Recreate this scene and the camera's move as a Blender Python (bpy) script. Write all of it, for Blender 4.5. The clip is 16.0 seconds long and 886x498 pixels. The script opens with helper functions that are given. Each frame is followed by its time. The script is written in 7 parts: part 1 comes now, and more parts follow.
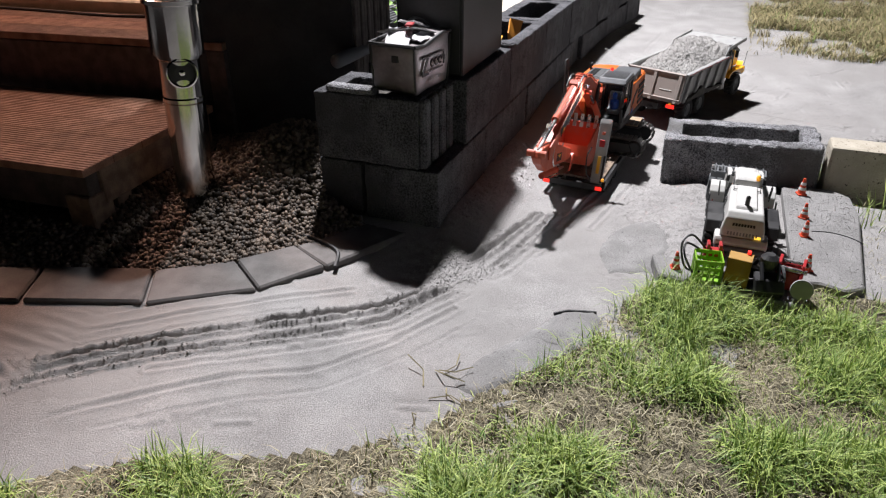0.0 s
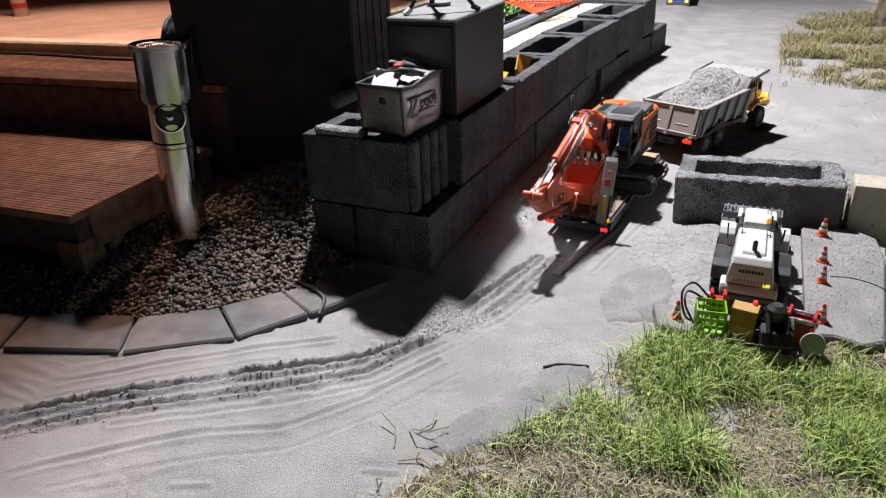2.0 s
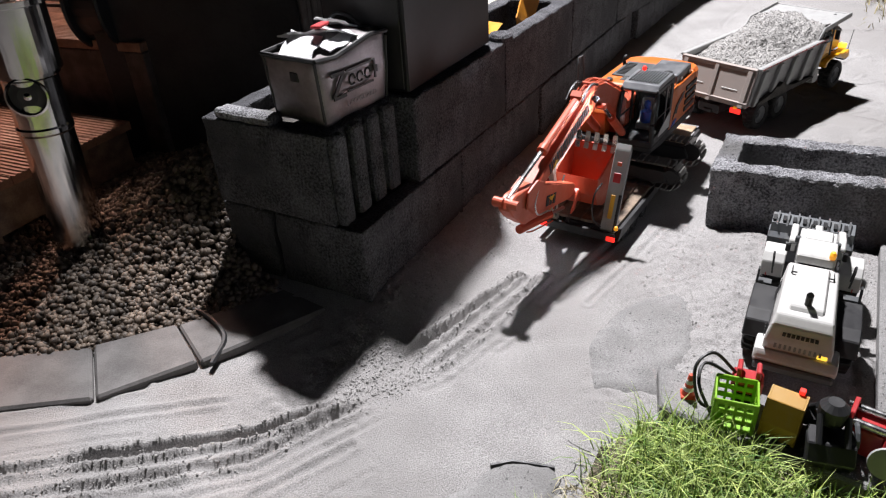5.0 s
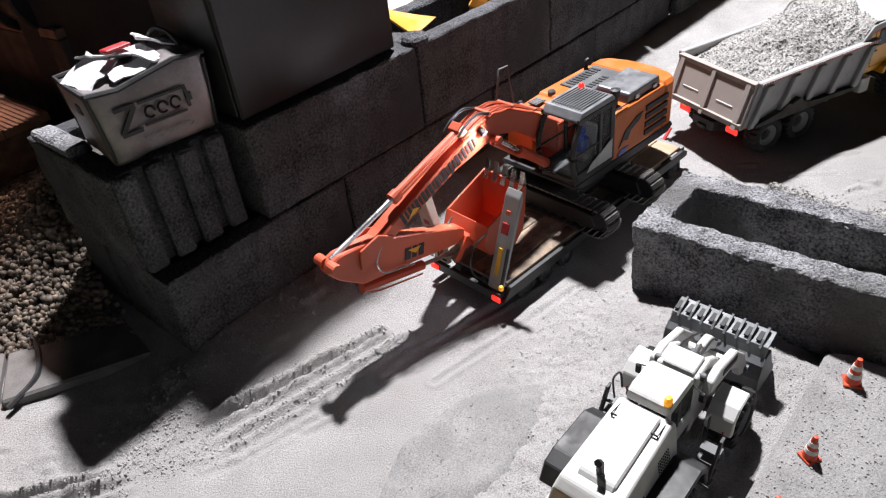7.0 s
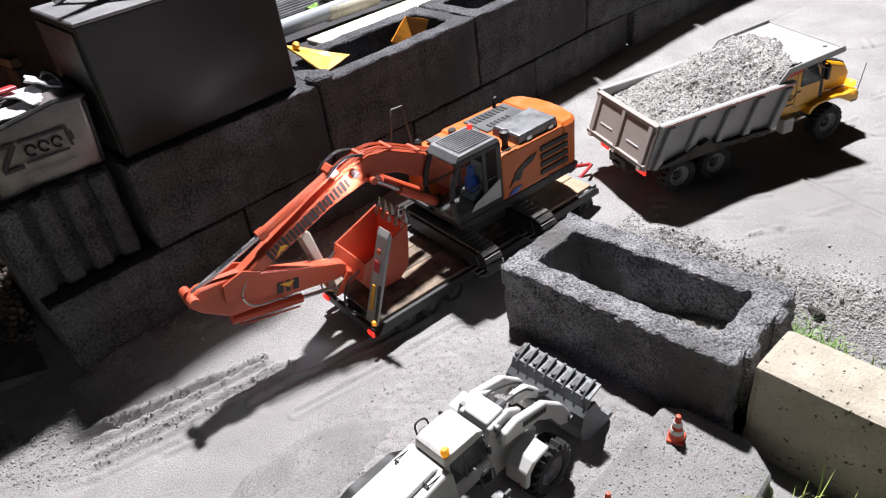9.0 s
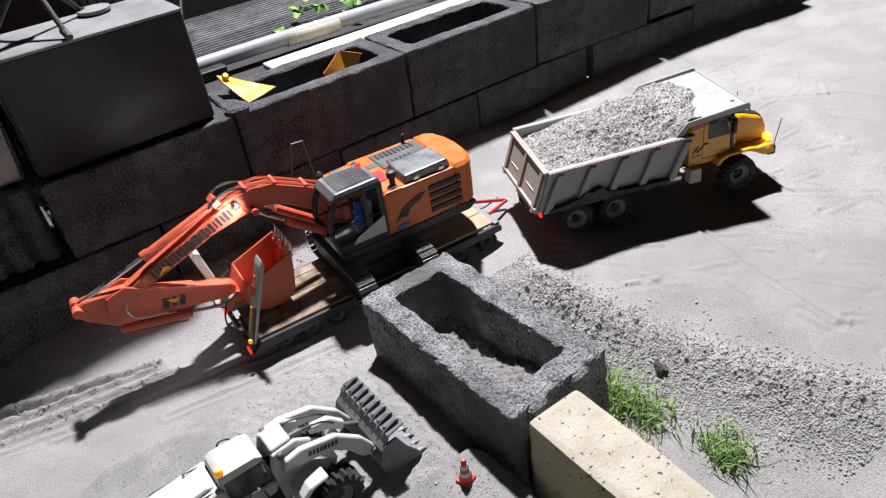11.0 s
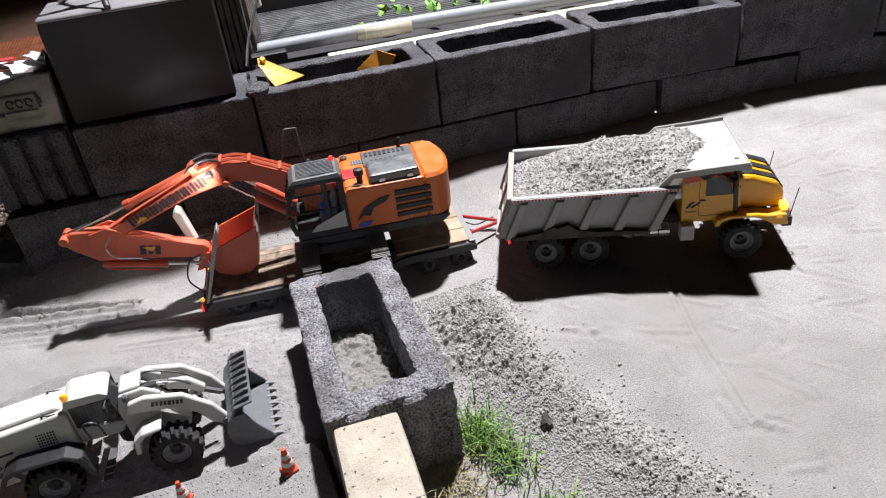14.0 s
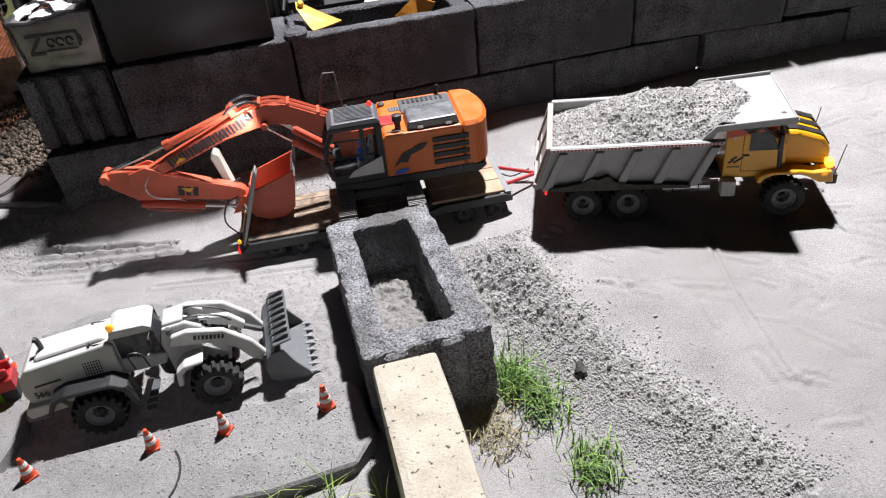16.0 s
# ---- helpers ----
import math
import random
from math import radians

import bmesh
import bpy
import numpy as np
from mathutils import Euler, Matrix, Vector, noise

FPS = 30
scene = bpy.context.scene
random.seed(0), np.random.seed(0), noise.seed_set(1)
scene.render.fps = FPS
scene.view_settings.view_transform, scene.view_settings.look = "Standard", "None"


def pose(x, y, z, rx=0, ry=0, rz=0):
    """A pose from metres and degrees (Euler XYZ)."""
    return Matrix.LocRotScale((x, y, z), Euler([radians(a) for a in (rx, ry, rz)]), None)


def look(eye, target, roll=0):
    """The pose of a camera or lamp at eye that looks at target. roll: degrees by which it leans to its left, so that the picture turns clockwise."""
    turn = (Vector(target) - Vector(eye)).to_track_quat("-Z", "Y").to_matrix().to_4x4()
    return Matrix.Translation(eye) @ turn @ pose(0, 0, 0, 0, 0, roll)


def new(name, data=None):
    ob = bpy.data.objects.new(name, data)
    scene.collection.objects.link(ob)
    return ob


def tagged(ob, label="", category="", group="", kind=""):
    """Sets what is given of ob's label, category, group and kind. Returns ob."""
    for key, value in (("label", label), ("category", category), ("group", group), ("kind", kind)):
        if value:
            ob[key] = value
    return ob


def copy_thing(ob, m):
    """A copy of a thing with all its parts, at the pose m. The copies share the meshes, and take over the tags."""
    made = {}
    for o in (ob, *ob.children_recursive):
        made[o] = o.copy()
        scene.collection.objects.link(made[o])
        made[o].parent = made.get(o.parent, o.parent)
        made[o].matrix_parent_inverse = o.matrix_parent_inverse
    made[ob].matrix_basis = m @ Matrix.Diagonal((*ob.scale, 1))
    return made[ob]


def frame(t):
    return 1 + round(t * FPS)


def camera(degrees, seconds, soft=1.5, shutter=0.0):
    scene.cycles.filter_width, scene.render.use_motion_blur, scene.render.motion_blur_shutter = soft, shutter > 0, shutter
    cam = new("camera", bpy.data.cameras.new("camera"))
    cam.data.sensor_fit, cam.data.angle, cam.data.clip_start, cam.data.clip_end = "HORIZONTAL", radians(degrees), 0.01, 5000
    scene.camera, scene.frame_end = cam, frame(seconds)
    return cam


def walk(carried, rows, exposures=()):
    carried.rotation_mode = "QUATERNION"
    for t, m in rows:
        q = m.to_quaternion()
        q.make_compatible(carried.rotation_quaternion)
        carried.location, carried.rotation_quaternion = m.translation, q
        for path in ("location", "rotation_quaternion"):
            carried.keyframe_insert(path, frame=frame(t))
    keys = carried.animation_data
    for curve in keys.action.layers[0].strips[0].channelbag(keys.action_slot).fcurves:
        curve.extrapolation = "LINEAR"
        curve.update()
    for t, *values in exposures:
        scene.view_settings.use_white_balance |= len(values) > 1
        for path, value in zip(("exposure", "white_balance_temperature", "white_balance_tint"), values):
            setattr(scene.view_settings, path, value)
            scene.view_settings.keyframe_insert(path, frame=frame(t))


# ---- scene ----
cam = camera(64.6, 16.0, soft=1.2)
PATH = [
    (0, (-2.478, -0.12, 0.991), (-0.839, 0.515, 0.038), -0.1),
    (0.5, (-2.42, -0.178, 0.988), (-0.778, 0.489, 0.062), -0.3),
    (1, (-2.36, -0.213, 0.987), (-0.722, 0.496, 0.084), -0.8),
    (1.5, (-2.346, -0.22, 0.98), (-0.714, 0.523, 0.093), -1.5),
    (2, (-2.334, -0.225, 0.992), (-0.708, 0.54, 0.116), -2.0),
    (2.5, (-2.305, -0.245, 0.983), (-0.666, 0.515, 0.126), -2.0),
    (3, (-2.259, -0.26, 0.975), (-0.615, 0.493, 0.12), -1.9),
    (3.5, (-2.174, -0.237, 0.96), (-0.542, 0.493, 0.062), -1.6),
    (4, (-2.059, -0.204, 0.941), (-0.446, 0.532, 0.016), -1.7),
    (6.5, (-1.209, -0.414, 0.959), (-0.034, 0.682, -0.232), -6.6),
    (7, (-1.093, -0.539, 0.987), (0.051, 0.605, -0.19), -6.8),
    (7.5, (-0.976, -0.632, 1.007), (0.112, 0.58, -0.154), -7.9),
    (7.8, (-0.865, -0.722, 1.01), (0.179, 0.523, -0.158), -8.3),
    (8, (-0.851, -0.741, 1.006), (0.205, 0.51, -0.143), -8.1),
    (10.5, (-0.632, -1.016, 1.107), (0.326, 0.303, -0.05), -7.4),
    (11, (-0.497, -1.143, 1.122), (0.379, 0.241, -0.025), -8.1),
    (11.5, (-0.349, -1.339, 1.098), (0.426, 0.115, -0.036), -7.9),
    (12, (-0.201, -1.355, 1.074), (0.483, 0.148, -0.055), -6.8),
    (12.5, (-0.08, -1.314, 1.072), (0.502, 0.241, -0.043), -6.6),
    (13, (-0.006, -1.347, 1.068), (0.482, 0.25, -0.032), -6.3),
    (13.5, (0.031, -1.399, 1.059), (0.462, 0.226, -0.024), -6.3),
    (14, (0.024, -1.413, 1.073), (0.428, 0.223, -0.003), -6.6),
    (14.5, (0.005, -1.408, 1.064), (0.394, 0.225, -0.022), -6.7),
    (15, (-0.017, -1.405, 1.059), (0.358, 0.218, -0.048), -6.7),
    (15.5, (-0.025, -1.413, 1.056), (0.326, 0.197, -0.076), -6.4),
    (16, (-0.022, -1.42, 1.046), (0.304, 0.178, -0.112), -6.2),
]
walk(cam, [(t, look(e, g, r)) for t, e, g, r in PATH], ((0.0, -0.04), (4.0, -0.02), (6.5, 0.2), (8.2, 0.2), (10.5, 0.02), (14.0, 0.06), (16.0, 0.14)))

# ---------------------------------------------------------------- light
world = bpy.data.worlds.new("night_sky")
scene.world = world
world.use_nodes = True
world.node_tree.nodes["Background"].inputs[0].default_value = (0.55, 0.6, 0.75, 1)
world.node_tree.nodes["Background"].inputs[1].default_value = 0.002
scene.view_settings.exposure = 0.0


def lamp(name, kind, m, power, colour, size=0.1, cone=None):
    data = bpy.data.lights.new(name, kind)
    data.energy, data.color = power, colour
    if kind == "AREA":
        data.size = size
    else:
        data.shadow_soft_size = size
    if cone:
        data.spot_size, data.spot_blend = radians(cone), 0.6
    ob = new(name, data)
    ob.matrix_world = m
    return ob


# flood lamp high behind the block wall, warm room light from the house, added fill spot behind the camera
lamp("flood_lamp", "SPOT", look((1.35, 1.51, 4.45), (0.0, 0.0, 0.0)), 2560, (0.985, 0.966, 1.0), 0.12, 150)
lamp("room_lamp", "SPOT", look((1.0, 3.0, 2.25), (-0.8, 2.0, 0.3)), 165, (1.0, 0.52, 0.40), 0.15, 70)
lamp("ceiling_lamp", "SPOT", look((0.55, 3.3, 2.45), (0.20, 2.9, 0.4)), 330, (1.0, 0.60, 0.45), 0.15, 100)
# unseen fill that brightens the wall corner; no real lamp stands there
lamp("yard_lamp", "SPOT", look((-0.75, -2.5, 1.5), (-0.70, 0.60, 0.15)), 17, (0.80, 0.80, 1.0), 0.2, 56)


# ---------------------------------------------------------------- materials
def node_material(name):
    mat = bpy.data.materials.new(name)
    mat.use_nodes = True
    return mat, mat.node_tree.nodes, mat.node_tree.links, mat.node_tree.nodes["Principled BSDF"]


def rough_mat(name, c1, c2, scale=30, rough=0.8, bump=0.3, fine=400, metal=0.0, spread=0.15, c3=None, dist=0.002, per=None, grain=0.45, pits=None):
    """Two colours mixed by noise at a coarse and a fine scale, with fine relief; c3 shows in stains; per: tints each piece or island."""
    mat, n, l, p = node_material(name)
    tc = n.new("ShaderNodeTexCoord")
    big, small = n.new("ShaderNodeTexNoise"), n.new("ShaderNodeTexNoise")
    big.inputs["Scale"].default_value, small.inputs["Scale"].default_value = scale, fine
    big.inputs["Detail"].default_value, small.inputs["Detail"].default_value = 5, 6
    small.inputs["Roughness"].default_value = 0.62
    l.new(tc.outputs["Object"], big.inputs["Vector"]), l.new(tc.outputs["Object"], small.inputs["Vector"])
    mix, soft = n.new("ShaderNodeMath"), n.new("ShaderNodeMath")
    mix.operation, soft.operation = "MULTIPLY_ADD", "MULTIPLY"
    mix.inputs[1].default_value, soft.inputs[1].default_value = grain / (1 + grain), 1 / (1 + grain)
    l.new(big.outputs[0], soft.inputs[0])
    l.new(small.outputs[0], mix.inputs[0]), l.new(soft.outputs[0], mix.inputs[2])
    ramp = n.new("ShaderNodeValToRGB")
    e = ramp.color_ramp.elements
    e[0].position, e[1].position = 0.5 - spread * 0.6, 0.5 + spread * 0.6
    e[0].color, e[1].color = (*c1, 1), (*c2, 1)
    l.new(mix.outputs[0], ramp.inputs[0])
    out = ramp.outputs[0]
    if c3:
        st = n.new("ShaderNodeTexNoise")
        st.inputs["Scale"].default_value, st.inputs["Detail"].default_value = scale * 0.23, 6
        l.new(tc.outputs["Object"], st.inputs["Vector"])
        r2 = n.new("ShaderNodeValToRGB")
        r2.color_ramp.elements[0].position, r2.color_ramp.elements[1].position = 0.5, 0.68
        l.new(st.outputs[0], r2.inputs[0])
        m2 = n.new("ShaderNodeMix")
        m2.data_type = "RGBA"
        m2.inputs[7].default_value = (*c3, 1)
        l.new(r2.outputs[0], m2.inputs[0]), l.new(out, m2.inputs[6])
        out = m2.outputs[2]
    if pits:
        pt = n.new("ShaderNodeTexNoise")
        pt.inputs["Scale"].default_value, pt.inputs["Detail"].default_value = pits[0], 2
        l.new(tc.outputs["Object"], pt.inputs["Vector"])
        r4 = n.new("ShaderNodeValToRGB")
        r4.color_ramp.elements[0].position, r4.color_ramp.elements[1].position = 0.655, 0.70
        l.new(pt.outputs[0], r4.inputs[0])
        m4 = n.new("ShaderNodeMix")
        m4.data_type = "RGBA"
        m4.inputs[7].default_value = (*pits[1], 1)
        l.new(r4.outputs[0], m4.inputs[0]), l.new(out, m4.inputs[6])
        out = m4.outputs[2]
    if per:
        src = n.new("ShaderNodeNewGeometry") if per == "island" else n.new("ShaderNodeObjectInfo")
        hsv = n.new("ShaderNodeHueSaturation")
        mr = n.new("ShaderNodeMapRange")
        mr.inputs[3].default_value, mr.inputs[4].default_value = (0.3, 1.5) if per == "island" else (0.7, 1.25)
        l.new(src.outputs["Random Per Island" if per == "island" else "Random"], mr.inputs[0])
        l.new(mr.outputs[0], hsv.inputs["Value"]), l.new(out, hsv.inputs["Color"])
        out = hsv.outputs[0]
    l.new(out, p.inputs["Base Color"])
    p.inputs["Roughness"].default_value, p.inputs["Metallic"].default_value = rough, metal
    if bump:
        b = n.new("ShaderNodeBump")
        b.inputs["Strength"].default_value, b.inputs["Distance"].default_value = bump, dist * 2.5
        l.new(mix.outputs[0], b.inputs["Height"]), l.new(b.outputs[0], p.inputs["Normal"])
    return mat


def paint(name, c, rough=0.35, metal=0.0, dirt=(0.3, 0.28, 0.25), amount=0.5, coat=0.0):
    """Model paint with dust in patches and a little unevenness."""
    mat = rough_mat(name, c, tuple(min(1, v * 1.06) for v in c), 25, rough, 0.04, 300, metal)
    n, l = mat.node_tree.nodes, mat.node_tree.links
    p = n["Principled BSDF"]
    src = p.inputs["Base Color"].links[0].from_socket
    tc, d = n.new("ShaderNodeTexCoord"), n.new("ShaderNodeTexNoise")
    d.inputs["Scale"].default_value, d.inputs["Detail"].default_value, d.inputs["Roughness"].default_value = 22, 9, 0.7
    l.new(tc.outputs["Object"], d.inputs["Vector"])
    r = n.new("ShaderNodeMapRange")
    r.inputs[1].default_value, r.inputs[2].default_value, r.inputs[4].default_value = 0.5, 0.8, amount
    l.new(d.outputs[0], r.inputs[0])
    m = n.new("ShaderNodeMix")
    m.data_type = "RGBA"
    m.inputs[7].default_value = (*dirt, 1)
    l.new(r.outputs[0], m.inputs[0]), l.new(src, m.inputs[6]), l.new(m.outputs[2], p.inputs["Base Color"])
    r3 = n.new("ShaderNodeMapRange")
    r3.inputs[1].default_value, r3.inputs[2].default_value = 0.4, 0.75
    r3.inputs[3].default_value, r3.inputs[4].default_value = rough, min(1, rough + 0.35)
    l.new(d.outputs[0], r3.inputs[0]), l.new(r3.outputs[0], p.inputs["Roughness"])
    p.inputs["Coat Weight"].default_value = coat
    return mat


def glow(name, c, strength):
    mat, n, l, p = node_material(name)
    p.inputs["Base Color"].default_value = (*c, 1)
    p.inputs["Emission Color"].default_value = (*c, 1)
    p.inputs["Emission Strength"].default_value = strength
    return mat


def glass_mat(name, c=(0.9, 0.95, 0.95)):
    mat, n, l, p = node_material(name)
    p.inputs["Base Color"].default_value = (*c, 1)
    p.inputs["Transmission Weight"].default_value, p.inputs["Roughness"].default_value, p.inputs["IOR"].default_value = 1.0, 0.02, 1.12
    return mat


SAND = rough_mat("dry_grey_sand", (0.20, 0.193, 0.189), (0.405, 0.394, 0.388), 7, 0.95, 1.0, 330, spread=0.22, c3=(0.27, 0.259, 0.252), dist=0.002, grain=2.4)
LOAD = rough_mat("loose_sand_load", (0.20, 0.194, 0.186), (0.42, 0.41, 0.395), 14, 0.95, 0.6, 320, spread=0.24, dist=0.0015, grain=1.8)
SHADE_SAND = rough_mat("shaded_grey_sand", (0.12, 0.116, 0.108), (0.27, 0.262, 0.248), 14, 0.95, 0.7, 320, spread=0.22, dist=0.002, grain=2.0)
GRAIN = rough_mat("sand_grains", (0.25, 0.242, 0.237), (0.40, 0.39, 0.38), 60, 0.95, 0.0, 400, spread=0.3)
THATCH = rough_mat("dry_thatch", (0.0456, 0.038, 0.0228), (0.2736, 0.2432, 0.1672), 14, 0.95, 1.0, 200, spread=0.16, dist=0.006, grain=1.2)
SOIL = rough_mat("dark_soil", (0.0228, 0.0205, 0.0182), (0.0912, 0.0836, 0.076), 30, 0.95, 0.8, 300, spread=0.25, dist=0.004)
BLOCK = rough_mat("dark_concrete_block", (0.018, 0.018, 0.021), (0.165, 0.165, 0.180), 16, 0.9, 1.0, 170, spread=0.19, c3=(0.06, 0.06, 0.067), dist=0.008, grain=2.0)
PALEBLOCK = rough_mat("grey_concrete_block", (0.055, 0.055, 0.060), (0.50, 0.50, 0.525), 20, 0.92, 1.0, 190, spread=0.17, c3=(0.16, 0.158, 0.156), dist=0.009, grain=2.2)
SANDSTONE = rough_mat("cream_stone_block", (0.3496, 0.3116, 0.247), (0.4864, 0.4446, 0.3686), 22, 0.9, 0.8, 200, spread=0.22, c3=(0.38, 0.3458, 0.285), dist=0.003, grain=0.8, pits=(95, (0.076, 0.0646, 0.0532)))
SLAB = rough_mat("worn_concrete_slab", (0.15, 0.147, 0.145), (0.285, 0.28, 0.276), 12, 0.9, 0.7, 300, spread=0.2, c3=(0.19, 0.1862, 0.1824), dist=0.002, grain=1.6, pits=(140, (0.10, 0.098, 0.096)))
KERB = rough_mat("grey_kerb_stone", (0.10, 0.094, 0.091), (0.165, 0.156, 0.152), 14, 0.9, 0.5, 300, spread=0.2)
PEBBLE = rough_mat("mixed_pebbles", (0.062, 0.046, 0.034), (0.175, 0.135, 0.102), 40, 0.6, 0.3, 300, spread=0.2, per="island")
DECKWOOD = rough_mat("brown_deck_boards", (0.152, 0.0798, 0.0517), (0.304, 0.1786, 0.1216), 22, 0.6, 0.3, 260, spread=0.2, per="object")
DARKWOOD = rough_mat("dark_stained_timber", (0.038, 0.0319, 0.0304), (0.076, 0.0646, 0.0608), 20, 0.7, 0.3, 200)
RAWWOOD = rough_mat("weathered_timber", (0.1216, 0.0836, 0.0608), (0.228, 0.1672, 0.1216), 24, 0.8, 0.4, 200)
WALLDARK = rough_mat("dark_house_cladding", (0.0137, 0.0129, 0.0152), (0.0266, 0.0251, 0.0274), 12, 0.7, 0.2, 120)
PALEBOARD = rough_mat("pale_grey_deck_boards", (0.0684, 0.0707, 0.0737), (0.1292, 0.1322, 0.1353), 20, 0.7, 0.3, 200, per="object")
POSTGREY = rough_mat("grey_brown_ribbed_post", (0.1216, 0.1064, 0.0988), (0.19, 0.171, 0.1596), 20, 0.7, 0.2, 200)
PIPEGREY = paint("grey_plastic_pipe", (0.2052, 0.2204, 0.2432), 0.45, amount=0.3)
CREAM = rough_mat("cream_trim_board", (0.3952, 0.3724, 0.304), (0.5016, 0.4712, 0.3952), 20, 0.7, 0.2, 200)
STEEL = rough_mat("polished_steel", (0.44, 0.43, 0.42), (0.52, 0.51, 0.50), 6, 0.14, 0.06, 40, metal=1.0)
ROOMFLOOR = rough_mat("pinkish_room_floor", (0.3496, 0.2508, 0.2052), (0.4256, 0.3192, 0.2584), 8, 0.6, 0.1, 90)
ORANGE = paint("orange_paint", (0.4864, 0.0874, 0.0418), 0.38, dirt=(0.38, 0.19, 0.114), amount=0.35)
ORANGEBODY = paint("bright_orange_paint", (0.5472, 0.1254, 0.019), 0.35, dirt=(0.38, 0.2052, 0.0988), amount=0.25)
REDIN = paint("red_orange_inner_steel", (0.5472, 0.076, 0.0304), 0.4, amount=0.35)
YELLOW = paint("yellow_truck_paint", (0.70, 0.34, 0.008), 0.32, amount=0.08, coat=0.3)
WHITE = paint("white_paint", (0.49, 0.486, 0.47), 0.4, dirt=(0.2584, 0.2508, 0.2356), amount=0.45)
BEDGREY = paint("light_grey_bed_paint", (0.304, 0.304, 0.3002), 0.45, dirt=(0.2052, 0.2014, 0.19), amount=0.6)
# dusty grey whose pinkish base carries the reddish light on the truck's rear
GATE = paint("dusty_reddish_lit_tailgate", (0.3192, 0.2736, 0.2508), 0.5, dirt=(0.266, 0.2508, 0.228), amount=0.5)
BLACK = paint("black_plastic", (0.0137, 0.0137, 0.0152), 0.45, dirt=(0.0912, 0.0874, 0.0836), amount=0.4)
DARKGREY = paint("dark_grey_plastic", (0.076, 0.0798, 0.0836), 0.4, dirt=(0.19, 0.1824, 0.1748), amount=0.4)
MIDGREY = paint("mid_grey_plastic", (0.19, 0.1976, 0.2052), 0.42, dirt=(0.266, 0.2584, 0.2508), amount=0.4)
BUCKETGREY = paint("worn_grey_bucket_steel", (0.114, 0.1216, 0.1292), 0.5, 0.2, amount=0.6)
TRACKMETAL = paint("worn_track_metal", (0.16, 0.155, 0.15), 0.42, 0.75, dirt=(0.28, 0.26, 0.24), amount=0.7)
CHROME = paint("bright_metal", (0.62, 0.62, 0.62), 0.22, 1.0, amount=0.2)
ALU = paint("brushed_metal_ramp", (0.50, 0.50, 0.50), 0.4, 0.7, amount=0.4)
TYRE = paint("dusty_rubber", (0.0167, 0.0167, 0.0175), 0.85, dirt=(0.1216, 0.114, 0.1064), amount=0.55)
PLANK = rough_mat("pale_wood_planks", (0.2584, 0.1824, 0.114), (0.4256, 0.3192, 0.2128), 26, 0.65, 0.25, 220, spread=0.25, per="object")
DECKPLANK = rough_mat("worn_dusty_planks", (0.1216, 0.0912, 0.0684), (0.3496, 0.2584, 0.1824), 30, 0.75, 0.3, 160, spread=0.2, c3=(0.114, 0.1064, 0.1026), per="object")
HOODMETAL = paint("brushed_hood_metal", (0.15, 0.155, 0.165), 0.34, 0.6, amount=0.3)
ROOFGREY = paint("grey_roof_metal", (0.15, 0.155, 0.165), 0.32, 0.4, amount=0.3)
CONE_O = paint("orange_cone_plastic", (0.608, 0.0646, 0.019), 0.5, amount=0.2)
CONE_W = paint("white_cone_band", (0.608, 0.6004, 0.5776), 0.5, amount=0.3)
GREENP = paint("lime_green_plastic", (0.21, 0.42, 0.020), 0.4, amount=0.2)
REDP = paint("red_metal_paint", (0.38, 0.0228, 0.0266), 0.35, amount=0.2)
OCHRE = paint("ochre_bucket_paint", (0.38, 0.2052, 0.0228), 0.45, amount=0.35)
YELLOWTOY = paint("yellow_orange_plastic", (0.646, 0.3268, 0.0228), 0.45, amount=0.15)
TOYORANGE = paint("orange_plastic", (0.62, 0.24, 0.02), 0.45, amount=0.2)
BAGCLOTH = rough_mat("silver_fabric", (0.16, 0.142, 0.145), (0.25, 0.225, 0.23), 9, 0.42, 0.6, 60, metal=0.5)
PAPER = rough_mat("white_paper", (0.5168, 0.5168, 0.532), (0.608, 0.608, 0.608), 14, 0.7, 0.2, 120)
BLUE = paint("blue_paint", (0.0152, 0.076, 0.418), 0.3, amount=0.15)
# box sides near black for their shade, lid paler for its lit top
BOXMETAL = rough_mat("shaded_box_panel", (0.010, 0.010, 0.0115), (0.016, 0.0155, 0.0175), 8, 0.6, 0.05, 90, metal=0.2)
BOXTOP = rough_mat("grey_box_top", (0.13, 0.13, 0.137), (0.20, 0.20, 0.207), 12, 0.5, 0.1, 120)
GLASS = glass_mat("clear_cab_glass")
SMOKED = paint("smoked_cab_glass", (0.035, 0.037, 0.04), 0.08, amount=0.15)
AMBER = glow("amber_lamp", (1.0, 0.40, 0.02), 0.4)
REDLAMP = glow("red_lamp", (1.0, 0.03, 0.02), 1.2)
HEADLAMP = glow("yellow_white_headlamp", (1.0, 0.62, 0.06), 1.3)
BARK = rough_mat("brown_bark", (0.076, 0.0532, 0.038), (0.1672, 0.1216, 0.0836), 30, 0.9, 0.9, 150, dist=0.006)


def blade_mat(name, c1, c2):
    mat, n, l, p = node_material(name)
    g, r = n.new("ShaderNodeNewGeometry"), n.new("ShaderNodeValToRGB")
    r.color_ramp.elements[0].color, r.color_ramp.elements[1].color = (*c1, 1), (*c2, 1)
    l.new(g.outputs["Random Per Island"], r.inputs[0]), l.new(r.outputs[0], p.inputs["Base Color"])
    p.inputs["Roughness"].default_value = 0.55
    p.inputs["Subsurface Weight"].default_value = 0.0
    p.inputs["Sheen Weight"].default_value = 0.1
    return mat


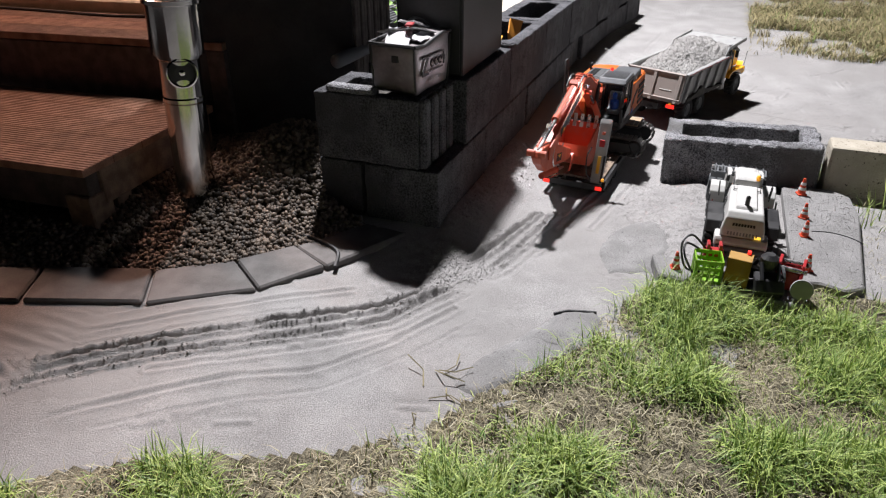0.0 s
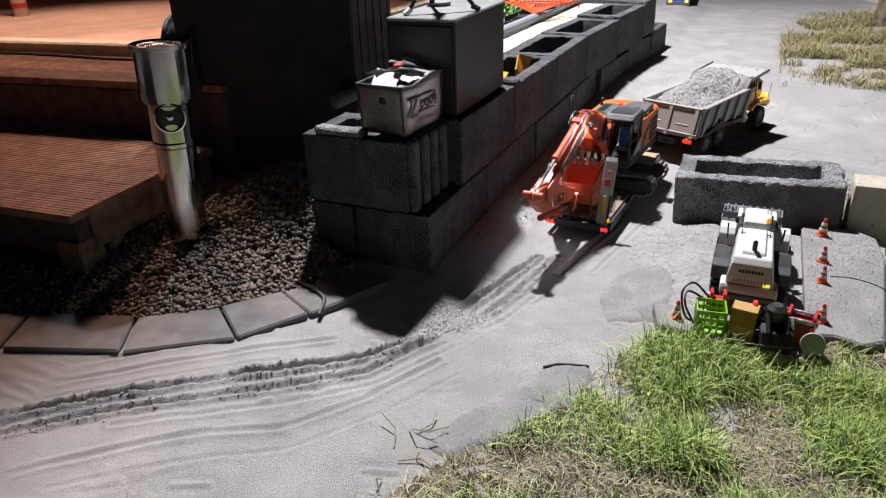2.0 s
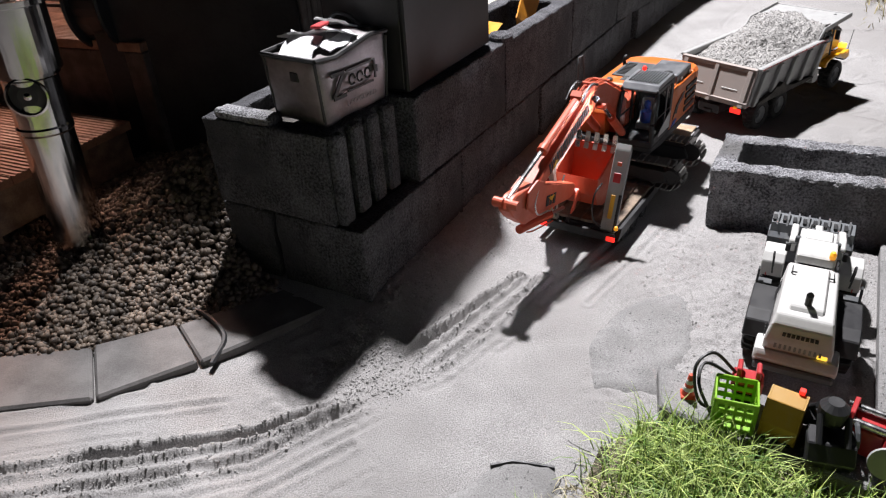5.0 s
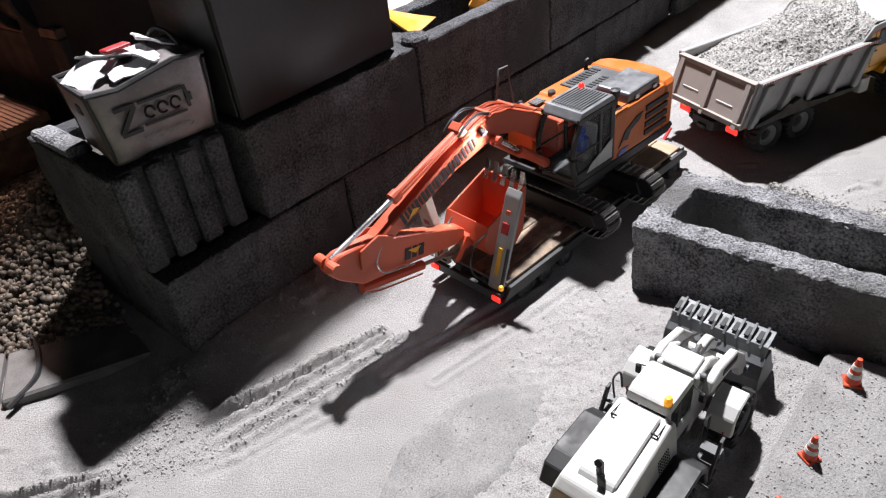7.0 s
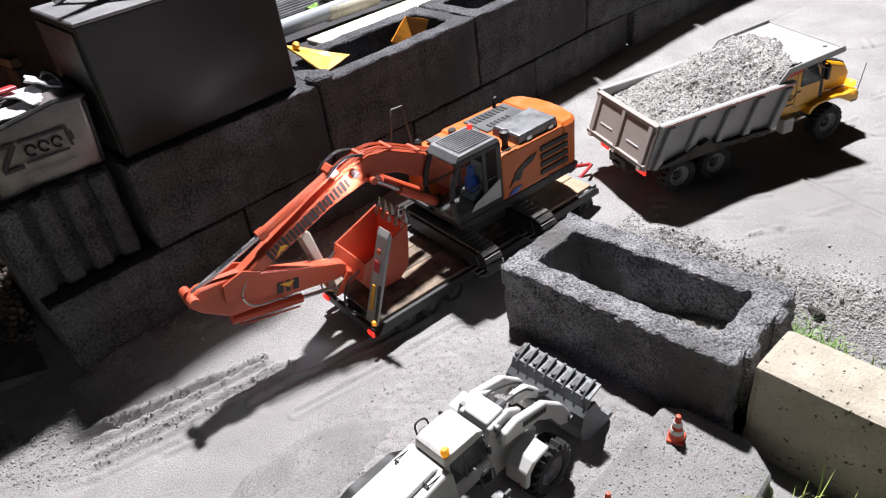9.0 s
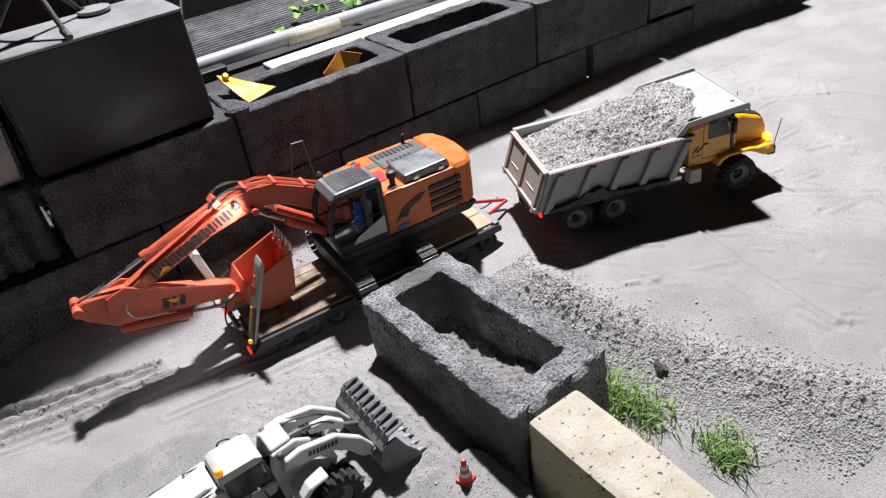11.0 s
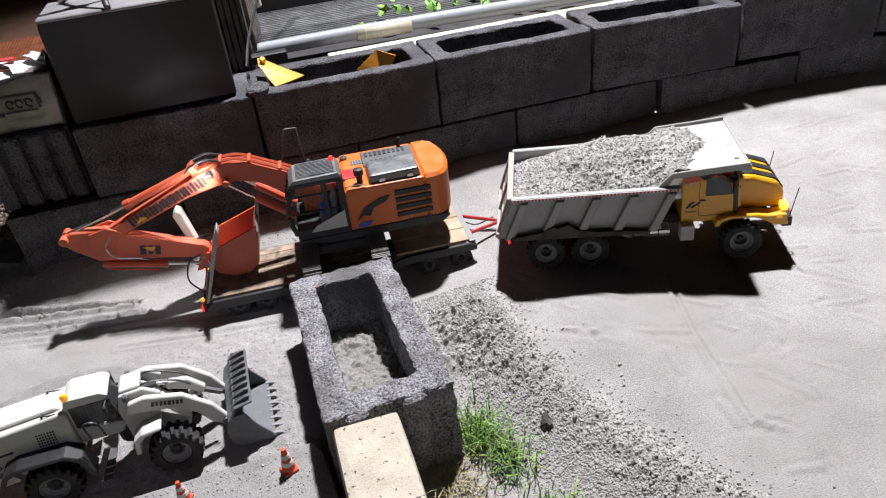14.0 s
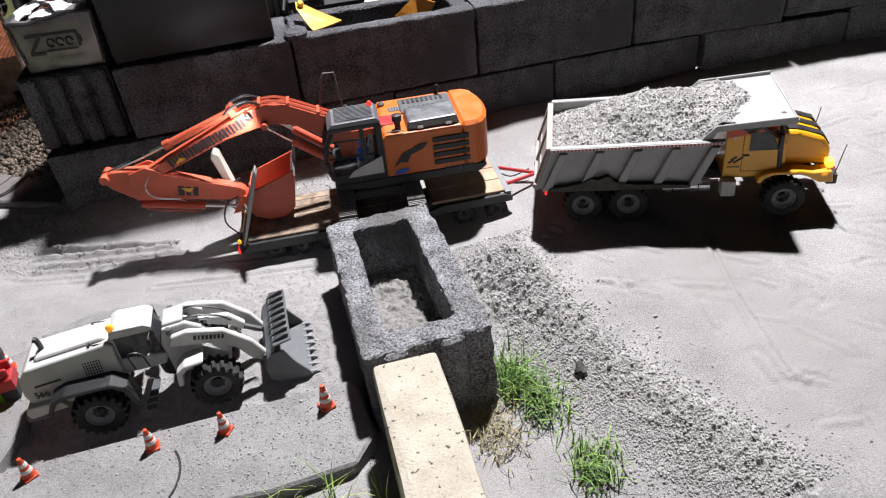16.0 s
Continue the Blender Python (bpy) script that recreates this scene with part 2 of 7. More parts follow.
GRASS = blade_mat("green_grass", (0.055, 0.15, 0.012), (0.50, 0.60, 0.16))
STRAW = blade_mat("dry_straw", (0.2584, 0.2204, 0.114), (0.5168, 0.4636, 0.304))
TURF = blade_mat("deep_green_grass", (0.03, 0.10, 0.010), (0.24, 0.38, 0.07))
WEED = blade_mat("olive_dry_weeds", (0.10, 0.08, 0.03), (0.42, 0.36, 0.19))
LEAF = blade_mat("salad_leaves", (0.076, 0.2128, 0.0228), (0.2128, 0.3648, 0.0608))


# ---------------------------------------------------------------- mesh helpers
def mesh_of(name, bm, material, smooth=False):
    me = bpy.data.meshes.new(name)
    bm.normal_update()
    bm.to_mesh(me)
    bm.free()
    for m in material if isinstance(material, (list, tuple)) else (material,):
        me.materials.append(m)
    if smooth:
        me.shade_smooth()
    return me


def part(name, bm, material, parent=None, label="", smooth=False):
    """One mesh object, under its thing or part."""
    ob = new(name, mesh_of(name, bm, material, smooth))
    ob.parent = parent
    if material is GLASS:
        ob.visible_shadow = False
    if label:
        ob["label"] = label
    return ob


def thing(name, m, label, category, group=""):
    ob = new(name)
    ob.empty_display_size = 0.02
    ob.matrix_world = m
    return tagged(ob, label, category, group)


def solid(name, bm, material, label, category, m=None, group="", kind="", smooth=False):
    ob = part(name, bm, material, None, "", smooth)
    if m is not None:
        ob.matrix_world = m
    return tagged(ob, label, category, group, kind)


def join_into(bm, other, m=None):
    me = bpy.data.meshes.new("tmp")
    if m is not None:
        bmesh.ops.transform(other, matrix=m, verts=other.verts)
    other.to_mesh(me)
    other.free()
    bm.from_mesh(me)
    bpy.data.meshes.remove(me)
    return bm


def box(c, s, bevel=0.0, m=None, bm=None, seg=1):
    """A block with centre c and size s."""
    b = bmesh.new()
    bmesh.ops.create_cube(b, size=1)
    bmesh.ops.scale(b, vec=s, verts=b.verts)
    if bevel:
        bmesh.ops.bevel(b, geom=b.edges[:], offset=bevel, segments=seg, profile=0.6, affect="EDGES")
    bmesh.ops.translate(b, vec=c, verts=b.verts)
    if m is not None:
        bmesh.ops.transform(b, matrix=m, verts=b.verts)
    return join_into(bm, b) if bm is not None else b


def prism(pts, w, y=0.0, bevel=0.0, bm=None, m=None, seg=1):
    """A side outline (x, z) of width w about y."""
    b = bmesh.new()
    vs = [b.verts.new((x, y - w / 2, z)) for x, z in pts]
    f = b.faces.new(vs)
    r = bmesh.ops.extrude_face_region(b, geom=[f])
    bmesh.ops.translate(b, vec=(0, w, 0), verts=[v for v in r["geom"] if isinstance(v, bmesh.types.BMVert)])
    bmesh.ops.recalc_face_normals(b, faces=b.faces)
    if bevel:
        bmesh.ops.bevel(b, geom=b.edges[:], offset=bevel, segments=seg, profile=0.6, affect="EDGES", clamp_overlap=True)
    if m is not None:
        bmesh.ops.transform(b, matrix=m, verts=b.verts)
    return join_into(bm, b) if bm is not None else b


def slabshape(pts, z0, z1, bevel=0.0, bm=None):
    """A plan outline (x, y) from z0 to z1."""
    b = prism([(x, y) for x, y in pts], z1 - z0, 0, bevel)
    for v in b.verts:
        x, y, z = v.co
        v.co = (x, z, y + (z0 + z1) / 2)
    bmesh.ops.recalc_face_normals(b, faces=b.faces)
    return join_into(bm, b) if bm is not None else b


def rod(a, b_, r, r2=None, seg=10, bm=None, caps=True):
    """A round bar from a to b."""
    a, b_ = Vector(a), Vector(b_)
    d = b_ - a
    b = bmesh.new()
    bmesh.ops.create_cone(b, cap_ends=caps, segments=seg, radius1=r, radius2=r if r2 is None else r2, depth=d.length)
    m = Matrix.Translation((a + b_) / 2) @ d.to_track_quat("Z", "Y").to_matrix().to_4x4()
    bmesh.ops.transform(b, matrix=m, verts=b.verts)
    return join_into(bm, b) if bm is not None else b


def tube(pts, r, seg=6, bm=None):
    """A bent pipe, hose or wire through points."""
    b = bmesh.new()
    pts = [Vector(p) for p in pts]
    rings = []
    for i, p in enumerate(pts):
        d = (pts[min(i + 1, len(pts) - 1)] - pts[max(i - 1, 0)]).normalized()
        q = d.to_track_quat("Z", "Y").to_matrix()
        rings.append([b.verts.new(p + q @ Vector((r * math.cos(k * math.tau / seg), r * math.sin(k * math.tau / seg), 0))) for k in range(seg)])
    for u, v in zip(rings, rings[1:]):
        for k in range(seg):
            b.faces.new((u[k], u[(k + 1) % seg], v[(k + 1) % seg], v[k]))
    b.faces.new(rings[0][::-1]), b.faces.new(rings[-1])
    bmesh.ops.recalc_face_normals(b, faces=b.faces)
    return join_into(bm, b) if bm is not None else b


def curve_pts(pts, n=6):
    """Points rounded by a Catmull-Rom curve."""
    P = [Vector(p) for p in pts]
    P = [P[0] * 2 - P[1]] + P + [P[-1] * 2 - P[-2]]
    out = []
    for i in range(1, len(P) - 2):
        for k in range(n):
            t = k / n
            a, b, c, d = P[i - 1], P[i], P[i + 1], P[i + 2]
            out.append(0.5 * (2 * b + (c - a) * t + (2 * a - 5 * b + 4 * c - d) * t * t + (3 * b - a - 3 * c + d) * t ** 3))
    return out + [P[-2]]


def lathe(profile, seg=24, bm=None, m=None):
    """A turned shape from (radius, z) pairs."""
    b = bmesh.new()
    rings = [[b.verts.new((r * math.cos(k * math.tau / seg), r * math.sin(k * math.tau / seg), z)) for k in range(seg)] for r, z in profile]
    for u, v in zip(rings, rings[1:]):
        for k in range(seg):
            b.faces.new((u[k], u[(k + 1) % seg], v[(k + 1) % seg], v[k]))
    b.faces.new(rings[0][::-1]), b.faces.new(rings[-1])
    bmesh.ops.recalc_face_normals(b, faces=b.faces)
    if m is not None:
        bmesh.ops.transform(b, matrix=m, verts=b.verts)
    return join_into(bm, b) if bm is not None else b


def roughen(b, amount, scale, seed=0.0):
    """Worn, uneven surface."""
    for v in b.verts:
        p = v.co * scale + Vector((seed, seed * 1.7, 0))
        v.co += Vector((noise.noise(p), noise.noise(p + Vector((9, 0, 0))), noise.noise(p + Vector((0, 9, 0))))) * amount
    return b


def smoothstep(a, b, x):
    t = np.clip((x - a) / (b - a), 0, 1)
    return t * t * (3 - 2 * t)


TABLES = {}


def fbm(x, y, seed, octaves=4):
    """Smooth value noise on arrays."""
    if seed not in TABLES:
        TABLES[seed] = np.random.RandomState(seed).rand(256, 256)
    tab = TABLES[seed]
    out, amp, tot = 0, 1.0, 0
    for o in range(octaves):
        fx, fy = x * 2 ** o + 17 * o, y * 2 ** o + 31 * o
        ix, iy = np.floor(fx).astype(int), np.floor(fy).astype(int)
        tx, ty = fx - ix, fy - iy
        tx, ty = tx * tx * (3 - 2 * tx), ty * ty * (3 - 2 * ty)
        g = lambda a, b: tab[a % 256, b % 256]
        out = out + amp * ((g(ix, iy) * (1 - tx) + g(ix + 1, iy) * tx) * (1 - ty) + (g(ix, iy + 1) * (1 - tx) + g(ix + 1, iy + 1) * tx) * ty)
        tot += amp
        amp *= 0.5
    return out / tot


# ---------------------------------------------------------------- ground
RUT_A = [(-1.80, 1.36), (-1.62, 1.17), (-1.50, 1.03), (-1.42, 0.935), (-1.33, 0.825), (-1.25, 0.73), (-1.10, 0.575), (-0.955, 0.475), (-0.81, 0.438), (-0.675, 0.402), (-0.53, 0.372), (-0.42, 0.345)]
RUT_B = [(-1.84, 1.30), (-1.66, 1.12), (-1.52, 0.97), (-1.42, 0.832), (-1.31, 0.71), (-1.15, 0.545), (-0.91, 0.42), (-0.78, 0.366), (-0.65, 0.334), (-0.48, 0.303), (-0.40, 0.292)]
RUT_C = [(-1.90, 1.15), (-1.70, 0.96), (-1.50, 0.75), (-1.40, 0.61), (-1.25, 0.50), (-1.05, 0.40)]


def beside(pts, d, a=0, b=None):
    """The line pts moved sideways by d."""
    out = []
    for k in range(a, b or len(pts)):
        p, q = Vector(pts[max(k - 1, 0)]), Vector(pts[min(k + 1, len(pts) - 1)])
        t = (q - p).normalized()
        out.append((pts[k][0] - t.y * d, pts[k][1] + t.x * d))
    return out


# wheel ruts: line, depth of the trench with its crumbly banks, half width
RIDGES = [(RUT_A, 0.017, 0.010), (RUT_B, 0.010, 0.010), (RUT_C, 0.004, 0.009), (beside(RUT_A, 0.10, 0, 7), 0.004, 0.008),
          (beside(RUT_A, 0.17, 0, 6), 0.004, 0.010), (beside(RUT_B, -0.055, 2, 9), 0.003, 0.008), (beside(RUT_A, 0.045, 1, 6), 0.0025, 0.006),
          (beside(RUT_C, -0.07, 1, 6), 0.0015, 0.007),
          ([(-0.50, 0.25), (-0.30, 0.215), (-0.10, 0.17)], 0.006, 0.010), ([(-0.46, 0.16), (-0.25, 0.12), (-0.06, 0.09)], 0.004, 0.008),
          ([(0.88, -0.20), (0.82, -0.40), (0.77, -0.66)], 0.004, 0.007), ([(1.36, 0.04), (1.12, -0.10), (1.02, -0.29)], 0.003, 0.006),
          ([(1.15, -0.3), (1.3, -0.5), (1.42, -0.75)], 0.002, 0.010), ([(1.0, 0.42), (1.5, 0.30), (2.2, 0.22)], 0.002, 0.012),
          ([(1.55, 0.05), (1.75, -0.15), (1.82, -0.45)], 0.003, 0.009)]


SCRATCHES = []
sr = np.random.RandomState(77)
for k in range(150):
    ax, ay, a, L = (sr.uniform(0.55, 1.8), sr.uniform(-0.85, 0.35), sr.normal(-0.7, 0.8), sr.uniform(0.015, 0.12)) if k < 110 else (sr.uniform(-1.75, -0.6), sr.uniform(0.15, 0.95), sr.normal(-0.75, 0.3), sr.uniform(0.02, 0.12))
    SCRATCHES.append((ax, ay, ax + L * math.cos(a), ay + L * math.sin(a), sr.uniform(0.0008, 0.0026)))


SCUFFS = [(1.00, -0.13, 0.05), (1.02, -0.28, 0.04), (0.80, -0.68, 0.05), (1.32, 0.13, 0.05), (1.35, 0.02, 0.05), (1.12, -0.42, 0.03), (1.5, -0.3, 0.06), (0.62, -0.30, 0.04), (1.25, -0.62, 0.05), (1.62, 0.1, 0.05), (0.95, -0.5, 0.03)]


def seg_dist(x, y, pts):
    best = np.full(np.shape(x), 9.0)
    for (ax, ay), (bx, by) in zip(pts, pts[1:]):
        dx, dy = bx - ax, by - ay
        t = np.clip(((x - ax) * dx + (y - ay) * dy) / (dx * dx + dy * dy), 0, 1)
        best = np.minimum(best, np.hypot(x - ax - t * dx, y - ay - t * dy))
    return best


def ground_z(x, y, detail=True):
    scalar = np.ndim(x) == 0
    x, y = np.atleast_1d(np.asarray(x, float)), np.atleast_1d(np.asarray(y, float))
    z = -0.012 + 0.045 * smoothstep(0.25, 0.75, x) + 0.05 * smoothstep(1.0, 1.9, x)
    z = z + 0.06 * smoothstep(0.36, 0.58, y) * smoothstep(-1.0, -0.6, x) * (1 - 0.3 * smoothstep(0.4, 1.2, x))
    z = z + 0.031 * smoothstep(0.04, -0.14, y) * smoothstep(0.02, -0.06, x) * smoothstep(-0.95, -0.7, x)
    z = z - 0.03 * smoothstep(-0.30, -0.6, y) * smoothstep(0.2, 0.35, x) * (1 - smoothstep(0.45, 0.75, x))
    z = z + 0.028 * smoothstep(0.55, 0.85, y) * smoothstep(-0.75, -1.0, x)
    # spilled sand beside the loose block, and its tail
    pile = 0.062 * np.exp(-(((x - 0.36) / 0.10) ** 2 + ((y + 0.16) / 0.13) ** 2))
    tail = 0.018 * np.exp(-(seg_dist(x, y, [(0.36, -0.15), (0.47, -0.42), (0.62, -0.85)]) / 0.07) ** 2)
    inner = 0.055 * np.exp(-(((x - 0.12) / 0.08) ** 2 + ((y + 0.36) / 0.13) ** 2))
    z = z + pile + tail + inner
    if detail:
        n1 = fbm(x * 3, y * 3, 3)
        z = z + 0.016 * (n1 - 0.5) * smoothstep(6, 3, np.hypot(x, y)) + 0.004 * (fbm(x * 22, y * 22, 4) - 0.5)
        loose = np.clip(pile * 18 + tail * 25 + inner * 16, 0, 1) + 0.6 * np.exp(-((seg_dist(x, y, [(-1.0, 0.58), (-0.6, 0.53), (0.0, 0.56)]) / 0.07) ** 2))
        loose = loose + 0.45 * smoothstep(-0.80, -0.70, x) * smoothstep(0.02, -0.06, x) * smoothstep(-0.42, -0.36, y) * smoothstep(0.12, 0.02, y)
        z = z + 0.026 * loose * (fbm(x * 60, y * 60, 7, 3) - 0.5)
        for ax, ay, bx, by, h in SCRATCHES:
            near = (np.abs(x - (ax + bx) / 2) < abs(ax - bx) / 2 + 0.05) & (np.abs(y - (ay + by) / 2) < abs(ay - by) / 2 + 0.05)
            if near.any():
                d = seg_dist(x[near], y[near], [(ax, ay), (bx, by)])
                z[near] += h * np.exp(-(d / 0.006) ** 2) - 0.8 * h * np.exp(-((d - 0.014) / 0.008) ** 2)
        for ax, ay, r0 in SCUFFS:
            near = (np.abs(x - ax) < 3 * r0) & (np.abs(y - ay) < 3 * r0)
            if near.any():
                u, v = x[near], y[near]
                z[near] += 0.016 * np.exp(-(((u - ax) / r0) ** 2 + ((v - ay) / (0.6 * r0)) ** 2)) * (fbm(u * 70, v * 70, 15, 3) - 0.5)
        for pts, h, w in RIDGES:
            px, py = [p[0] for p in pts], [p[1] for p in pts]
            near = (x > min(px) - 0.06) & (x < max(px) + 0.06) & (y > min(py) - 0.06) & (y < max(py) + 0.06)
            if not near.any():
                continue
            u, v = x[near], y[near]
            d = seg_dist(u, v, pts)
            worn = smoothstep(0.24, 0.52, fbm(u * 4.5, v * 4.5, 10, 3))
            k = 0.45 + 0.9 * fbm(u * 90, v * 90, 9, 3)
            d = d + 0.006 * (fbm(u * 24, v * 24, 11, 3) - 0.5)
            z[near] += worn * (h * k * np.exp(-((d - 1.5 * w) / (0.75 * w)) ** 2) - 0.75 * h * np.exp(-(d / (0.85 * w)) ** 2))
    return z[0] if scalar else z


def graded(lo, hi, step, far):
    a = np.arange(lo, hi + step / 2, step)
    out, d = [], step
    e = hi
    while e < far:
        d *= 1.35
        e += d
        out.append(e)
    low, d, e = [], step, lo
    while e > -far:
        d *= 1.35
        e -= d
        low.append(e)
    return np.array(low[::-1] + list(a) + out)


GX, GY = graded(-1.85, 1.85, 0.0048, 60), graded(-0.95, 1.15, 0.0048, 60)
XX, YY = np.meshgrid(GX, GY, indexing="ij")
ZZ = ground_z(XX, YY)
nx, ny = len(GX), len(GY)
idx = np.arange(nx * ny).reshape(nx, ny)
quads = np.stack([idx[:-1, :-1], idx[1:, :-1], idx[1:, 1:], idx[:-1, 1:]], -1).reshape(-1, 4)
me = bpy.data.meshes.new("ground")
me.from_pydata(np.stack([XX, YY, ZZ], -1).reshape(-1, 3).tolist(), [], quads.tolist())
me.materials.append(SAND)
me.shade_smooth()
tagged(new("ground", me), "pale grey dry sand yard with ruts and crumbs", "ground", kind="structure")


# ---------------------------------------------------------------- block wall
def hollow(L, W, H, t=0.045, cells=1, seed=0.0, chip=0.003, step=0.03):
    """A hollow concrete block, corner at the origin, with rough broken edges."""
    b = bmesh.new()
    cw = (L - t * (cells + 1)) / cells
    xs = [0.0]
    for k in range(cells):
        xs += [t + k * (cw + t), t + k * (cw + t) + cw]
    xs.append(L)

    def fine(vals, step):
        out = []
        for a, c in zip(vals, vals[1:]):
            n = max(1, round((c - a) / step))
            out += [a + (c - a) * k / n for k in range(n)]
        return out + [vals[-1]]
    gx = fine(xs, step)
    gy = fine([0.0, t, W - t, W], step)
    holes = [(xs[1 + 2 * k], xs[2 + 2 * k]) for k in range(cells)]
    gz = fine([0.0, H], step)
    V = {}

    def vert(x, y, z):
        key = (round(x, 5), round(y, 5), round(z, 5))
        if key not in V:
            V[key] = b.verts.new((x, y, z))
        return V[key]

    def is_hole(x, y):
        return t < y < W - t and any(a < x < c for a, c in holes)
    for x0, x1 in zip(gx, gx[1:]):
        for y0, y1 in zip(gy, gy[1:]):
            if is_hole((x0 + x1) / 2, (y0 + y1) / 2):
                continue
            for z in (0.0, H):
                b.faces.new([vert(*p) for p in ((x0, y0, z), (x1, y0, z), (x1, y1, z), (x0, y1, z))])
    for z0, z1 in zip(gz, gz[1:]):
        for x0, x1 in zip(gx, gx[1:]):
            walls = [0.0, W]
            if any(a - 1e-6 < x0 and x1 < c + 1e-6 for a, c in holes):
                walls += [t, W - t]
            for y in walls:
                b.faces.new([vert(*p) for p in ((x0, y, z0), (x1, y, z0), (x1, y, z1), (x0, y, z1))])
        for y0, y1 in zip(gy, gy[1:]):
            walls = [0.0, L]
            if y0 > t - 1e-6 and y1 < W - t + 1e-6:
                walls += [v for h in holes for v in h]
            for x in walls:
                b.faces.new([vert(*p) for p in ((x, y0, z0), (x, y1, z0), (x, y1, z1), (x, y0, z1))])
    bmesh.ops.recalc_face_normals(b, faces=b.faces)
    def at(v, vals):
        return any(abs(v - u) < 1e-4 for u in vals)
    hx = [v for h in holes for v in h]
    upright = [e for e in b.edges if all(at(v.co.x, hx) and at(v.co.y, (t, W - t)) for v in e.verts) and abs(e.verts[0].co.z - e.verts[1].co.z) > 1e-4]
    bmesh.ops.bevel(b, geom=upright, offset=min(0.022, step * 0.9), segments=3, profile=0.5, affect="EDGES")
    edges = [e for e in b.edges if len(e.link_faces) == 2 and e.calc_face_angle(0) > 1.0]
    bmesh.ops.bevel(b, geom=edges, offset=0.005, segments=2, profile=0.5, affect="EDGES")
    roughen(b, chip, 38, seed)
    roughen(b, chip * 0.7, 130, seed + 5)
    return b


footing = solid("wall", box((0.95, 0.71, -0.12), (3.5, 0.28, 0.22)), BLOCK, "dark concrete block garden wall, two courses high", "wall", kind="structure")
BEND = Matrix.Translation((1.08, 0.58, 0)) @ pose(0, 0, 0, 0, 0, -5) @ Matrix.Translation((-1.08, -0.58, 0))
upper = [(-0.468, 0.012), (0.02, 0.555), (0.563, 1.073), (1.082, 1.592), (1.60, 2.11), (2.118, 2.36)]
lower = [(-0.716, -0.26), (-0.252, 0.285), (0.292, 0.805), (0.813, 1.32), (1.328, 1.83), (1.838, 2.33), (2.338, 2.72)]
for k, (a, c) in enumerate(lower):
    ob = part("block", hollow(c - a, 0.24, 0.205, seed=k * 3.1), BLOCK, footing)
    ob.matrix_world = (BEND if a > 1.0 else Matrix()) @ pose(a, 0.577 + 0.004 * (k % 2), 0.006 + 0.03 * max(0, a - 1.0), 0, 0, random.uniform(-0.4, 0.4))
for k, (a, c) in enumerate(upper):
    ob = part("block", hollow(c - a, 0.245, 0.205, 0.05, 1, seed=50 + k * 2.3), BLOCK, footing)
    ob.matrix_world = (BEND if a > 1.0 else Matrix()) @ pose(a, 0.578, 0.217 + 0.03 * max(0, a - 1.0), 0, 0, random.uniform(-0.5, 0.5))


# unseen boxes inside the blocks, added to stop light leaking through
part("core", box((0.25, 0.69, 0.1), (1.84, 0.10, 0.19)), BLOCK, footing)
core = part("core", box((1.86, 0.69, 0.12), (1.50, 0.10, 0.20)), BLOCK, footing)
core.matrix_world = BEND


# strips added in the upper joints to keep light off the shadowed ground
for a, c in zip(upper, upper[1:]):
    x = (a[1] + c[0]) / 2
    ob = part("joint_fill", box((x, 0.64, 0.32 + 0.03 * max(0, x - 1.0)), (0.030, 0.06, 0.19)), BLOCK, footing)
    if x > 1.05:
        ob.matrix_world = BEND


def ribbed_block(L, W, H):
    """Corner block with upright ribs on its short face; that face looks to -y."""
    b = hollow(L, W, H, 0.05, 1, seed=77)
    bmesh.ops.transform(b, matrix=Matrix.Translation((W, 0, 0)) @ pose(0, 0, 0, 0, 0, 90), verts=b.verts)
    for k in range(4):
        x = W * (0.115 + 0.257 * k)
        r = roughen(box((x, -0.011, H / 2), (W * 0.17, 0.024, H * 0.985), 0.006), 0.002, 50, k)
        join_into(b, r)
    return b


corner = part("corner_block", ribbed_block(0.33, 0.238, 0.205), BLOCK, footing, "dark concrete block with ribbed short face")
corner.matrix_world = pose(-0.724, 0.636, 0.217)
corner = part("corner_block", hollow(0.14, 0.24, 0.205, 0.04, seed=91), BLOCK, footing)
corner.matrix_world = pose(-0.476, 0.83, 0.006, 0, 0, 90)
soil = roughen(box((-0.605, 0.80, 0.375), (0.13, 0.20, 0.05), 0.01), 0.008, 30)
strip = box((0, 0, 0), (0.045, 0.150, 0.022), 0.005)
bmesh.ops.subdivide_edges(strip, edges=[e for e in strip.edges if e.calc_length() > 0.03], cuts=4, use_grid_fill=True)
solid("stone_strip", roughen(strip, 0.004, 60), PALEBLOCK, "rough broken stone strip on the wall corner", "stone", pose(-0.700, 0.850, 0.431, 2, 0, 3))
solid("planter_soil", soil, SOIL, "dark soil filling a hollow wall block", "soil", kind="stuff")

# loose hollow block and the cream stone beside it
lb = hollow(0.50, 0.243, 0.205, 0.055, 1, seed=8, chip=0.005, step=0.011)
loose = solid("hollow_block", lb, PALEBLOCK, "grey hollow concrete block half filled with sand", "concrete block", pose(0.245, -0.503, -0.022, -2.6, -0.5, 0.8) @ pose(0, 0, 0, 0, 0, 90))
for x in (0.06, 0.165):
    nb = roughen(box((x, 0.004, 0.1005), (0.045, 0.03, 0.201), 0.006), 0.003, 40, x)
    ob = part("end_rib", nb, PALEBLOCK, loose)
    ob.matrix_parent_inverse = Matrix()
    ob.matrix_basis = pose(0, 0.243, 0, 0, 0, -90)
cs = box((0.0, 0.0, 0.09), (0.118, 0.52, 0.20), 0.014, seg=2)
